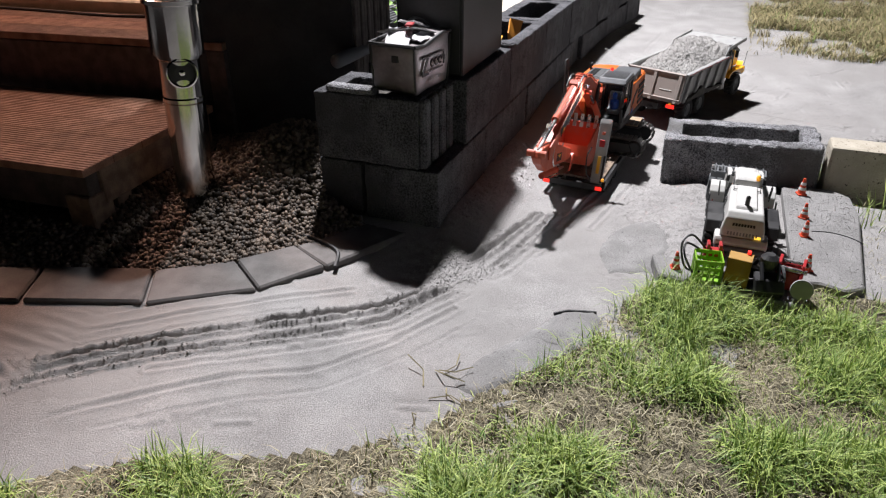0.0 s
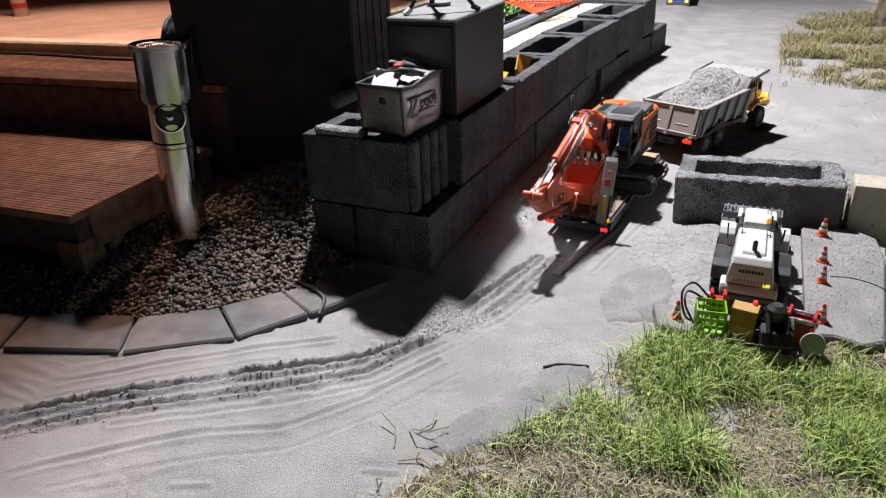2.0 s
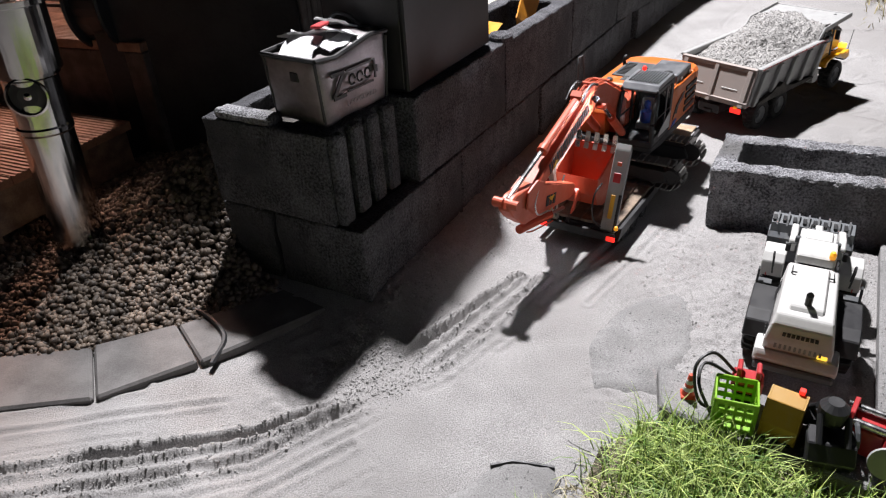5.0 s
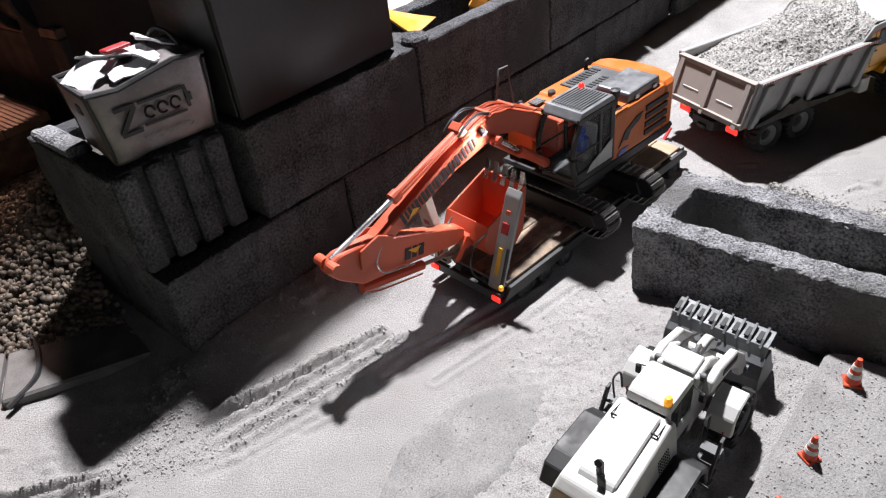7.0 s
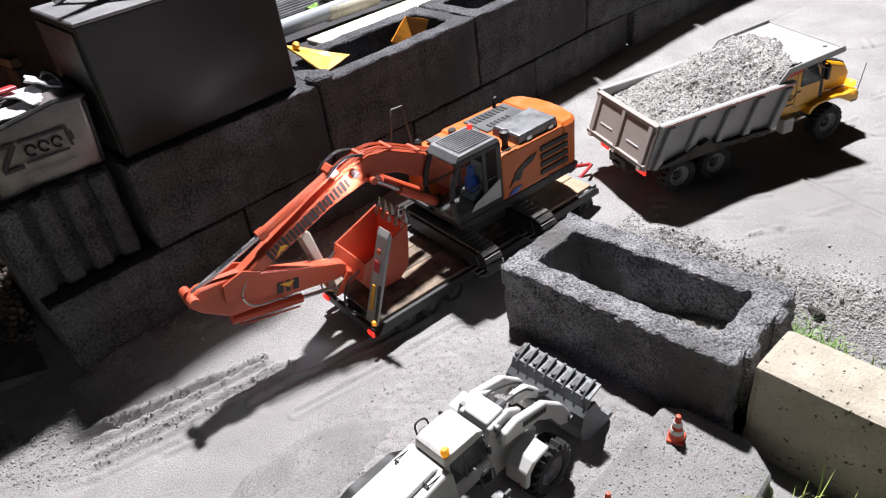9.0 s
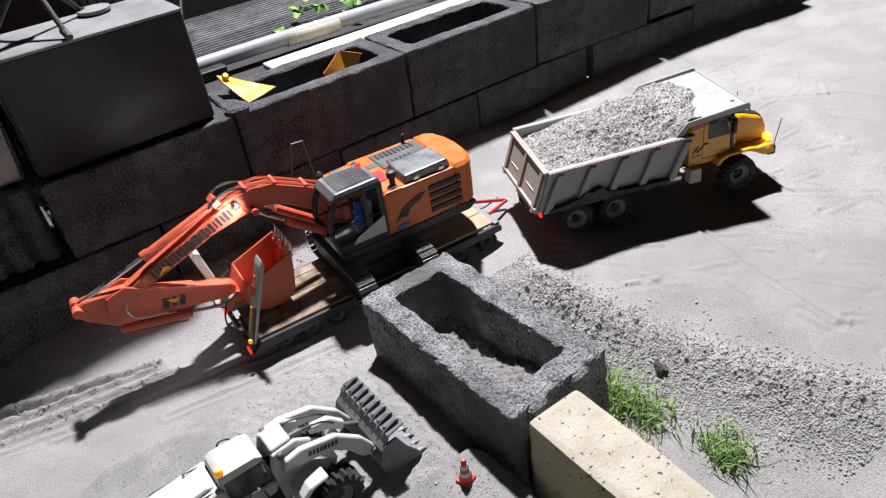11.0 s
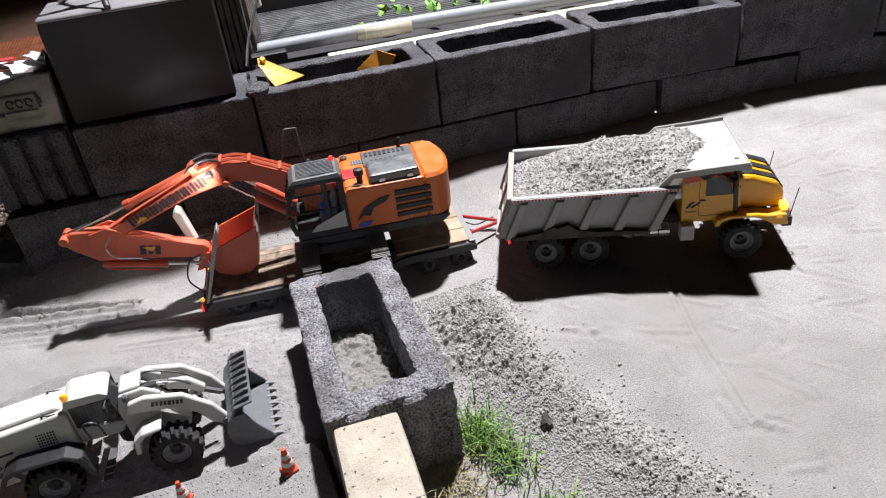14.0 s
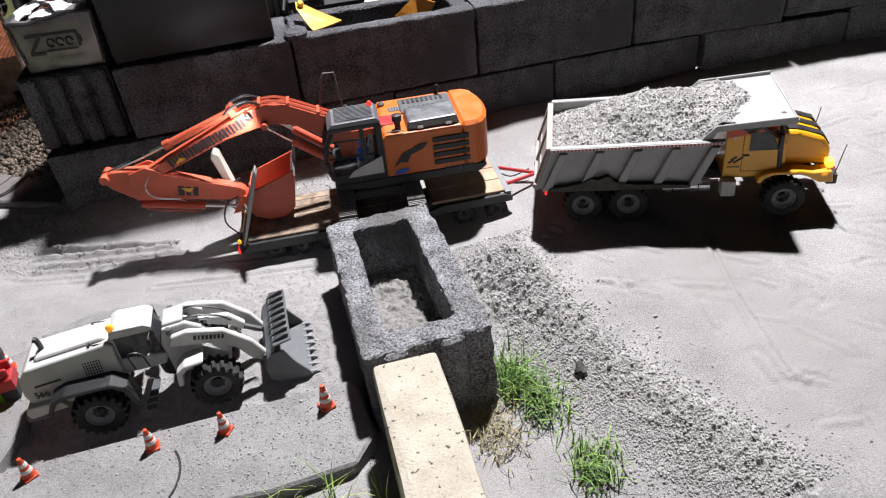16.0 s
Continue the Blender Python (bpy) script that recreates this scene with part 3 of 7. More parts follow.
bmesh.ops.subdivide_edges(cs, edges=[e for e in cs.edges if e.calc_length() > 0.1], cuts=5, use_grid_fill=True)
solid("stone_block", roughen(cs, 0.003, 26, 4), SANDSTONE, "cream sandstone block lying beside the hollow block", "stone block", pose(0.066, -0.785, 0.0, -0.5, 0, -1.2))

# grey sand fills the near half of the block; its darker colour carries the shade inside
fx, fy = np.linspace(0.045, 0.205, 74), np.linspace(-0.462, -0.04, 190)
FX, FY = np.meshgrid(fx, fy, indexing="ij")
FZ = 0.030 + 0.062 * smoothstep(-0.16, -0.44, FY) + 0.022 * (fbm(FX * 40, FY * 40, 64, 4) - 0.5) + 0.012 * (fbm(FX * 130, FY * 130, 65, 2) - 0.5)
fi = np.arange(FX.size).reshape(FX.shape)
me = bpy.data.meshes.new("sand_fill")
me.from_pydata(np.stack([FX, FY, FZ], -1).reshape(-1, 3).tolist(), [], np.stack([fi[:-1, :-1], fi[1:, :-1], fi[1:, 1:], fi[:-1, 1:]], -1).reshape(-1, 4).tolist())
me.materials.append(SHADE_SAND)
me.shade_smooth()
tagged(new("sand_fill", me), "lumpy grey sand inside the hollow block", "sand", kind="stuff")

# ---------------------------------------------------------------- slabs, kerb, lid
outline = [(-0.695, -0.408), (-0.03, -0.40), (-0.012, -0.43), (-0.008, -0.55), (-0.05, -0.605), (-0.20, -0.615), (-0.665, -0.575), (-0.70, -0.53), (-0.68, -0.47)]
solid("concrete_slab", roughen(slabshape(outline, -0.03, 0.048, 0.005), 0.002, 25), SLAB, "worn grey concrete slab set in the sand", "slab", kind="structure")
solid("concrete_slab", roughen(slabshape([(-0.665, -0.045), (-0.775, -0.075), (-0.815, -0.40), (-0.70, -0.415), (-0.665, -0.3)], -0.03, 0.046, 0.005), 0.002, 25, 3), SLAB, "broken grey concrete slab edging the grass", "slab", kind="structure")
# smooth concrete showing through the sand
def pad(cx, cy, pts, label):
    px, py = np.arange(cx - 0.34, cx + 0.34, 0.006), np.arange(cy - 0.34, cy + 0.34, 0.006)
    AX, AY = np.meshgrid(px, py, indexing="ij")
    inside = np.zeros(AX.shape, bool)
    for (ax, ay), (bx, by) in zip(pts, pts[1:] + pts[:1]):
        inside ^= ((ay > AY) != (by > AY)) & (AX < (bx - ax) * (AY - ay) / (by - ay + 1e-9) + ax)
    d = seg_dist(AX, AY, pts + pts[:1]) * np.where(inside, 1, -1) + 0.018 * (fbm(AX * 30, AY * 30, 91, 3) - 0.5)
    AZ = ground_z(AX, AY, False) - 0.012 + 0.020 * smoothstep(-0.025, 0.02, d) + 0.012 * (fbm(AX * 3, AY * 3, 3) - 0.5)
    keep = (d > -0.03)[:-1, :-1]
    ai = np.arange(AX.size).reshape(AX.shape)
    me = bpy.data.meshes.new("concrete_pad")
    me.from_pydata(np.stack([AX, AY, AZ], -1).reshape(-1, 3).tolist(), [], np.stack([ai[:-1, :-1], ai[1:, :-1], ai[1:, 1:], ai[:-1, 1:]], -1)[keep].tolist())
    me.materials.append(SLAB)
    me.shade_smooth()
    return tagged(new("concrete_pad", me), label, "slab", kind="structure")


pad(-0.52, 0.02, [(-0.72, 0.06), (-0.61, 0.109), (-0.54, 0.105), (-0.44, 0.085), (-0.39, 0.05), (-0.357, 0.0), (-0.37, -0.04), (-0.44, -0.06), (-0.54, -0.085), (-0.70, -0.06)], "smooth worn concrete pad showing through the sand")
pad(-1.13, 0.17, [(-1.34, 0.30), (-1.22, 0.27), (-1.06, 0.19), (-0.965, 0.14), (-0.935, 0.06), (-0.98, 0.03), (-1.10, 0.04), (-1.24, 0.14), (-1.36, 0.24)], "smooth worn concrete pad beside the lawn")
solid("groove", tube([(x, y, float(ground_z(x, y, False)) + 0.006) for x, y in ((-0.985, 0.155), (-0.960, 0.125), (-0.950, 0.09), (-0.942, 0.055))], 0.004, 6), BLACK, "dark curved joint at the edge of the concrete pad", "groove", kind="structure")
arc = [(-0.46 + 0.105 * math.cos(a), -0.515 + 0.105 * math.sin(a), 0.0478) for a in np.linspace(-0.95, 0.45, 16)]
solid("groove", tube(arc, 0.0024, 6), BLACK, "curved dark groove in the concrete slab", "groove", kind="structure")
kerb_edge = [(-1.66, 2.05), (-1.46, 1.43), (-1.355, 1.13), (-1.20, 0.895), (-1.03, 0.79), (-0.76, 0.66)]
kerb_far = [(-1.52, 2.10), (-1.31, 1.51), (-1.215, 1.22), (-1.09, 1.04), (-0.96, 0.93), (-0.74, 0.80)]
kerb = None
for k in range(5):
    f = 0.012
    p = [Vector((*kerb_edge[k], 0)).lerp(Vector((*kerb_edge[k + 1], 0)), f), Vector((*kerb_edge[k + 1], 0)).lerp(Vector((*kerb_edge[k], 0)), f),
         Vector((*kerb_far[k + 1], 0)).lerp(Vector((*kerb_far[k], 0)), f), Vector((*kerb_far[k], 0)).lerp(Vector((*kerb_far[k + 1], 0)), f)]
    b = roughen(slabshape([(v.x, v.y) for v in p], -0.06, 0.028 + 0.004 * (k % 2), 0.005), 0.003, 20, k)
    if kerb is None:
        kerb = solid("kerb", b, KERB, "flat grey kerb stones edging the gravel", "kerb", kind="structure")
    else:
        part("kerb_stone", b, KERB, kerb)
joint = curve_pts([(-0.955, 0.985, 0.031), (-0.915, 0.955, 0.033), (-0.905, 0.90, 0.033), (-0.945, 0.80, 0.031), (-1.02, 0.765, 0.024)], 6)
solid("groove", tube(joint, 0.006, 6), BLACK, "curved dark joint between two kerb stones", "groove", kind="structure")

# ---------------------------------------------------------------- gravel
pts, faces = [], []
ico = bmesh.new()
bmesh.ops.create_icosphere(ico, subdivisions=1, radius=1)
ico.verts.ensure_lookup_table()
icov = np.array([v.co[:] for v in ico.verts])
ico.faces.ensure_lookup_table()
icof = [[v.index for v in f.verts] for f in ico.faces]
ico.free()
CRUMB, CRUMB_FACES = icov, icof
rng = np.random.RandomState(5)


def gravel_top(x, y):
    """Height of the heap of pebbles."""
    d = seg_dist(np.array(x), np.array(y), [(-1.52, 2.10), (-1.315, 1.50), (-1.21, 1.19), (-1.09, 1.02), (-0.91, 0.88), (-0.74, 0.80)])
    return 0.012 + 0.085 * np.clip(d / 0.40, 0, 1) ** 0.8 + 0.15 * math.exp(-((x + 0.58) ** 2 / 0.05 + (y - 1.14) ** 2 / 0.055)) * min(1.0, float(d) / 0.16)


GRAVEL = [(-1.53, 2.12), (-1.315, 1.50), (-1.21, 1.19), (-1.09, 1.03), (-0.91, 0.885), (-0.74, 0.81), (-0.725, 0.96), (-0.48, 0.97), (-0.34, 1.1), (-0.36, 1.6), (-0.70, 1.62), (-1.1, 1.62), (-1.1, 2.2)]


def in_gravel(x, y):
    inside = False
    for (ax, ay), (bx, by) in zip(GRAVEL, GRAVEL[1:] + GRAVEL[:1]):
        if (ay > y) != (by > y) and x < (bx - ax) * (y - ay) / (by - ay) + ax:
            inside = not inside
    return inside


made = 0
while made < 13500:
    x, y = rng.uniform(-1.55, -0.38), rng.uniform(0.8, 2.3)
    if not in_gravel(x, y):
        continue
    r = rng.uniform(0.0052, 0.0118)
    R = np.array(Euler(rng.uniform(0, 6.28, 3)).to_matrix())
    shape = icov * np.array([1, rng.uniform(0.65, 0.95), rng.uniform(0.45, 0.75)]) * (1 + 0.16 * rng.randn(len(icov), 1).clip(-1, 1))
    v = shape @ R.T * r * 1.15 + np.array([x, y, float(gravel_top(x, y)) + rng.uniform(-0.4, 0.8) * r])
    o = len(pts)
    pts += v.tolist()
    faces += [[o + q for q in f] for f in icof]
    made += 1
me = bpy.data.meshes.new("gravel")
me.from_pydata(pts, [], faces)
me.materials.append(PEBBLE)
me.shade_smooth()
tagged(new("gravel", me), "heap of mixed brown and grey pebbles beside the step", "gravel", kind="stuff")
hx, hy = np.linspace(-1.56, -0.36, 40), np.linspace(0.78, 2.3, 48)
b = bmesh.new()
g = [[b.verts.new((x, y, float(gravel_top(x, y)) - 0.012)) for y in hy] for x in hx]
for i in range(39):
    for j in range(47):
        if all(in_gravel(g[i + u][j + v].co.x, g[i + u][j + v].co.y) for u in (0, 1) for v in (0, 1)):
            b.faces.new((g[i][j], g[i + 1][j], g[i + 1][j + 1], g[i][j + 1]))
bmesh.ops.delete(b, geom=[v for v in b.verts if not v.link_faces], context="VERTS")
solid("gravel_bed", b, PEBBLE, "fine dark gravel under the pebbles", "gravel", kind="stuff", smooth=True)

# ---------------------------------------------------------------- deck, house
def grooved_board(L, W, H, n=9, depth=0.003):
    """A deck board along y, from x = 0 to W, with fine grooves along it."""
    prof = [(0, 0), (0, H)]
    for k in range(n):
        a = W * (k + 0.15) / n
        prof += [(a, H), (a + W * 0.12 / n, H - depth), (a + W * 0.58 / n, H - depth), (a + W * 0.7 / n, H)]
    prof += [(W, H), (W, 0)]
    return prism(prof, L)


step = thing("deck_step", pose(-1.145, 1.475, 0.0, 0, 0, 4), "brown grooved deck step on dark timber legs", "step")
for k in range(5):
    b = grooved_board(1.2, 0.125, 0.024, 8)
    ob = part("board", b, DECKWOOD, step)
    ob.matrix_basis = pose(0.128 * k, 0.6, 0.232)
part("joist", box((0.05, 0.6, 0.17), (0.045, 1.16, 0.12), 0.003), DARKWOOD, step)
part("end_joist", box((0.35, 0.03, 0.175), (0.55, 0.04, 0.11), 0.003), RAWWOOD, step)
part("leg", box((0.06, 0.06, 0.06), (0.09, 0.09, 0.2), 0.004), RAWWOOD, step)
part("leg", box((0.16, 0.045, 0.09), (0.06, 0.05, 0.14), 0.004), RAWWOOD, step)
part("leg", box((0.5, 0.06, 0.06), (0.08, 0.08, 0.24), 0.004), DARKWOOD, step)
deck = thing("upper_deck", pose(-0.42, 1.62, 0.0, 0, 0, 7), "brown grooved upper deck before the house door", "deck")
part("fascia", box((0.02, 1.3, 0.22), (0.03, 2.8, 0.40), 0.003), DARKWOOD, deck)
for k in range(3):
    ob = part("board", grooved_board(2.8, 0.14, 0.026, 10), DECKWOOD, deck)
    ob.matrix_basis = pose(0.143 * k, 1.3, 0.424)
part("door_sill", box((0.50, 1.3, 0.47), (0.10, 2.8, 0.06), 0.008), CREAM, deck, "pale door sill")
part("cable", tube(curve_pts([(0.42, 0.2, 0.455), (0.35, 0.6, 0.456), (0.40, 1.2, 0.456), (0.36, 1.9, 0.456)]), 0.006), BLACK, deck, "black cable")
solid("room_floor", box((1.6, 3.6, 0.44), (2.9, 3.6, 0.03)), ROOMFLOOR, "pinkish lit floor inside the house door", "floor", kind="structure")
for k, (x, y) in enumerate(((0.62, 4.25), (0.72, 4.35), (0.80, 4.15))):
    ob = thing("paper_roll", pose(x, y, 0.455, 0, 0, 40 * k), "pale patterned paper roll standing on the floor", "roll", "rolls by the door")
    part("roll", lathe([(0.045, 0), (0.045, 0.33), (0.03, 0.33), (0.03, 0.30), (0.001, 0.30)], 18), ROOMFLOOR, ob)
    for j in range(4):
        part("band", lathe([(0.046, 0.05 + 0.07 * j), (0.0465, 0.055 + 0.07 * j), (0.0465, 0.075 + 0.07 * j), (0.046, 0.08 + 0.07 * j)], 18), REDP, ob)
solid("house_wall", box((0.42, 1.86, 1.25), (0.85, 0.10, 2.5), 0.004), WALLDARK, "dark clad house wall beside the door", "wall", pose(-0.02, 0.0, 0.0), kind="structure")
# height tuned for the shade on the gravel; the true wall is taller
solid("house_wall_return", box((0, 0, 0.66), (0.60, 0.06, 1.32), 0.003), WALLDARK, "dark clad house wall behind the flue pipe, height set by its shade", "wall", pose(-0.285, 1.40, 0.0, 0, 0, -64), kind="structure")
for k in range(9):
    solid("cladding_board", box((0.40, 1.803, 0.14 + 0.27 * k), (0.84, 0.018, 0.255), 0.004), WALLDARK, "dark horizontal cladding board", "cladding", kind="structure")
solid("house_wall_back", box((1.5, 5.5, 1.25), (4.4, 0.12, 2.5)), ROOMFLOOR, "pale inner wall of the room", "wall", kind="structure")
solid("house_wall_side", box((3.1, 3.7, 1.25), (0.12, 3.6, 2.5)), WALLDARK, "dark outer side of the house", "wall", kind="structure")
solid("room_ceiling", box((1.5, 3.6, 2.56), (3.3, 3.9, 0.1)), ROOMFLOOR, "pale ceiling of the room", "ceiling", kind="structure")

# unseen slab and the wall under it, added to shade the left ground
solid("house_gable", box((0.06, 1.95, 2.85), (1.4, 0.10, 0.74)), WALLDARK, "unseen wall piece added to carry the shading roof", "wall", kind="structure")
solid("roof_overhang", box((0.06, 1.84, 3.22), (1.4, 0.86, 0.06)), WALLDARK, "unseen roof slab added to shade the left ground", "roof", kind="structure")

# ribbed corner post behind the bag
post = thing("corner_post", pose(-0.05, 1.16, 0.2, 0, 0, -8), "grey brown ribbed composite post of the terrace", "post")
b = bmesh.new()
for k in range(11):
    box((-0.105 + 0.021 * k, -0.055 if k % 2 else -0.059, 0.45), (0.017, 0.02, 0.9), 0.003, bm=b)
    box((-0.115 if k % 2 else -0.119, -0.045 + 0.021 * k, 0.45), (0.02, 0.017, 0.9), 0.003, bm=b)
    box((0.115 if k % 2 else 0.119, -0.045 + 0.021 * k, 0.45), (0.02, 0.017, 0.9), 0.003, bm=b)
part("rib_cladding", b, POSTGREY, post)
part("core", box((0, 0.07, 0.45), (0.22, 0.22, 0.9)), WALLDARK, post)

# steel chimney pipe on the gravel
pipe = thing("steel_pipe", pose(-0.868, 1.335, 0.06, 1.6, 1.6, 0), "polished stainless steel flue pipe with capped top standing in gravel", "pipe")
part("lower_tube", lathe([(0.058, -0.02), (0.058, 0.33), (0.060, 0.335), (0.060, 0.345), (0.058, 0.35), (0.058, 0.475), (0.001, 0.475)], 48), STEEL, pipe, smooth=False)
stub = part("side_branch", lathe([(0.040, 0.0), (0.040, 0.056), (0.043, 0.058), (0.043, 0.064), (0.039, 0.065), (0.037, 0.050), (0.001, 0.06)], 40, m=pose(0, 0, 0.425, 90, 0, -46)), STEEL, pipe, "short side branch")
# black disc stands in for the dark inside of the open branch
part("branch_cover", lathe([(0.037, 0.0505), (0.036, 0.054), (0.02, 0.058), (0.001, 0.058)], 32, m=pose(0, 0, 0.425, 90, 0, -46)), BLACK, stub)
part("collar", lathe([(0.059, 0.455), (0.065, 0.46), (0.065, 0.478), (0.066, 0.484), (0.001, 0.484)], 48), STEEL, pipe)
part("cap", lathe([(0.073, 0.470), (0.073, 0.606), (0.080, 0.609), (0.080, 0.620), (0.075, 0.622), (0.071, 0.612), (0.001, 0.612)], 48), STEEL, pipe)
b = tube([(0.056 * math.cos(a), 0.056 * math.sin(a), 0.615) for a in np.linspace(0, 6.2, 30)], 0.003, 6)
box((0, 0, 0.616), (0.10, 0.008, 0.006), 0, bm=b), box((0, 0, 0.616), (0.008, 0.10, 0.006), 0, bm=b)
part("lid_ring", b, CHROME, pipe)
reel = thing("hose_reel", pose(-0.36, 1.68, 0.42, 0, 0, 20), "black hose reel hanging by the house wall", "hose reel")
for y in (-0.05, 0.05):
    part("flange", lathe([(0.03, 0), (0.13, 0), (0.135, 0.006), (0.13, 0.012), (0.03, 0.012)], 32, m=pose(0, y, 0.13, 90)), BLACK, reel)
part("drum", lathe([(0.09, -0.05), (0.11, -0.04), (0.115, 0), (0.11, 0.04), (0.09, 0.05)], 32, m=pose(0, 0, 0.13, 90)), BLACK, reel)
part("stand", box((0, 0, 0.0), (0.10, 0.13, 0.03), 0.004), BLACK, reel)

# ---------------------------------------------------------------- on the wall: box, tripod, bag, toy parts
cab_box = thing("metal_box", pose(-0.24, 0.71, 0.424, 0, 0, 1.0), "dark grey metal box standing on the block wall", "box")
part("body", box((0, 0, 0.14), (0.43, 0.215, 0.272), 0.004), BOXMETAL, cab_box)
part("lid", box((0, 0, 0.279), (0.434, 0.219, 0.010), 0.003), BOXTOP, cab_box, "lid, paler grey for its lit top")
part("side_panel", box((-0.217, 0, 0.138), (0.004, 0.195, 0.25), 0.001), BLACK, cab_box, "left side, black for its shade")
for x in (-0.19, 0.19):
    part("foot", box((x, 0, 0.0), (0.03, 0.18, 0.008), 0.002), BLACK, cab_box)
tri = thing("tripod", pose(-0.30, 0.72, 0.708, 0, 0, 15), "small black folding tripod with bright clamp on the box", "tripod")
for k, a in enumerate((20, 140, 265)):
    c, s = math.cos(radians(a)), math.sin(radians(a))
    leg = part("leg", rod((0.01 * c, 0.01 * s, 0.13), (0.12 * c, 0.12 * s, 0.006), 0.008, 0.006), BLACK, tri)
    part("foot", rod((0.105 * c, 0.105 * s, 0.016), (0.13 * c, 0.13 * s, 0.004), 0.009, 0.008), CHROME if k == 1 else BLACK, leg)
part("hub", lathe([(0.018, 0.115), (0.022, 0.13), (0.022, 0.16), (0.014, 0.175), (0.014, 0.26), (0.001, 0.26)], 14), BLACK, tri)
part("clamp", box((0.0, 0.0, 0.28), (0.07, 0.02, 0.03), 0.004), DARKGREY, tri)
part("dial", lathe([(0.035, 0), (0.04, 0.004), (0.04, 0.01), (0.001, 0.012)], 20, m=pose(0.13, 0.02, 0.002)), BOXTOP, tri)

bag = thing("storage_bag", pose(-0.578, 0.715, 0.424, 0, 0, -6) @ Matrix.Diagonal((0.90, 0.93, 0.80, 1)), "silver fabric box bag with black trim, open top full of papers", "bag")
b = box((0, 0, 0.09), (0.225, 0.15, 0.178), 0.012, seg=2)
bmesh.ops.subdivide_edges(b, edges=[e for e in b.edges if e.calc_length() > 0.08], cuts=6, use_grid_fill=True)
for v in b.verts:
    f = v.co.z / 0.18
    v.co.x *= 1 + 0.10 * f
    v.co.y *= 1 + 0.05 * f
    v.co.z += 0.012 * math.sin(v.co.x * 22) * f
part("cloth_body", roughen(b, 0.005, 20), BAGCLOTH, bag, smooth=True)
rim = [(sx * 0.122, sy * 0.078, 0.178 + 0.012 * math.sin(sx * 0.122 * 22)) for sx, sy in ((-1, -1), (-0.5, -1.03), (0, -1.03), (0.5, -1.03), (1, -1), (1.02, 0), (1, 1), (0, 1.03), (-1, 1), (-1.02, 0), (-1, -1))]
part("trim", tube(rim, 0.006, 6), BLACK, bag, "black edge trim")
for k, (sx, sy) in enumerate(((-1, -1), (1, -1), (1, 1), (-1, 1))):
    part("corner_seam", tube([(sx * 0.110, sy * 0.073, 0.01), (sx * 0.121, sy * 0.076, 0.17)], 0.004), BLACK, bag)
part("side_hole", box((-0.120, -0.01, 0.125), (0.006, 0.026, 0.026), 0.003), BLACK, bag)
for k, (px, py, pz, w, d, ax, ay, az) in enumerate(((-0.075, 0.0, 0.190, 0.09, 0.075, 12, -24, 20), (-0.03, 0.035, 0.200, 0.10, 0.06, -18, 8, -25), (0.035, -0.015, 0.196, 0.09, 0.08, 16, 14, 40), (0.075, 0.03, 0.204, 0.075, 0.07, -10, 26, -15), (0.0, -0.045, 0.186, 0.11, 0.045, 22, -4, 5))):
    b = box((0, 0, 0), (w, d, 0.004), 0)
    bmesh.ops.subdivide_edges(b, edges=[e for e in b.edges if e.calc_length() > 0.02], cuts=5, use_grid_fill=True)
    roughen(b, 0.009, 24, k * 3.7), roughen(b, 0.003, 70, k)
    ob = part("paper", b, PAPER, bag)
    ob.matrix_basis = pose(px, py, pz, ax, ay, az)
part("red_packet", box((-0.03, 0.0, 0.222), (0.06, 0.022, 0.008), 0.002, m=pose(0, 0, 0, 0, 4, 20)), REDP, bag)
part("black_strap", tube(curve_pts([(0.07, 0.06, 0.19), (0.085, 0.04, 0.222), (0.10, 0.01, 0.215), (0.105, -0.02, 0.19)]), 0.005), BLACK, bag)
# printed mark on the front: plain dark shapes
b = bmesh.new()
box((-0.062, -0.0835, 0.125), (0.042, 0.003, 0.009), 0, bm=b), box((-0.062, -0.0835, 0.066), (0.042, 0.003, 0.009), 0, bm=b)
box((0, 0, 0), (0.064, 0.003, 0.010), 0, m=pose(-0.062, -0.0835, 0.0955, 0, -55, 0), bm=b)
box((0.015, -0.0835, 0.125), (0.10, 0.003, 0.006), 0, bm=b), box((0.01, -0.0835, 0.072), (0.09, 0.003, 0.005), 0, bm=b)
box((0.063, -0.0835, 0.10), (0.006, 0.003, 0.045), 0, bm=b), box((0.069, -0.0835, 0.10), (0.006, 0.003, 0.018), 0, bm=b)
for k in range(3):
    tube([(-0.017 + 0.027 * k + 0.010 * math.cos(a), -0.0835, 0.098 + 0.013 * math.sin(a)) for a in np.linspace(0, 5.4, 12)], 0.0028, 4, bm=b)
part("printed_mark", b, BLACK, bag, "black printed battery-shaped mark")


def lettering(text, size, m, material, parent, name="lettering", extrude=0.0006):
    cu = bpy.data.curves.new(name, "FONT")
    cu.body, cu.size, cu.extrude, cu.align_x = text, size, extrude, "CENTER"
    tmp = bpy.data.objects.new("tmp", cu)
    scene.collection.objects.link(tmp)
    me = bpy.data.meshes.new_from_object(tmp.evaluated_get(bpy.context.evaluated_depsgraph_get()))
    bpy.data.objects.remove(tmp)
    ob = new(name, me)
    me.materials.clear()
    me.materials.append(material)
    ob.parent, ob.matrix_basis = parent, m
    return ob


lettering("LIPO GUARD", 0.018, pose(0.01, -0.0835, 0.035, 90), MIDGREY, bag)
holder = thing("tool_head", pose(-0.44, 0.79, 0.424), "black tool with pale wooden knob on the wall", "tool")
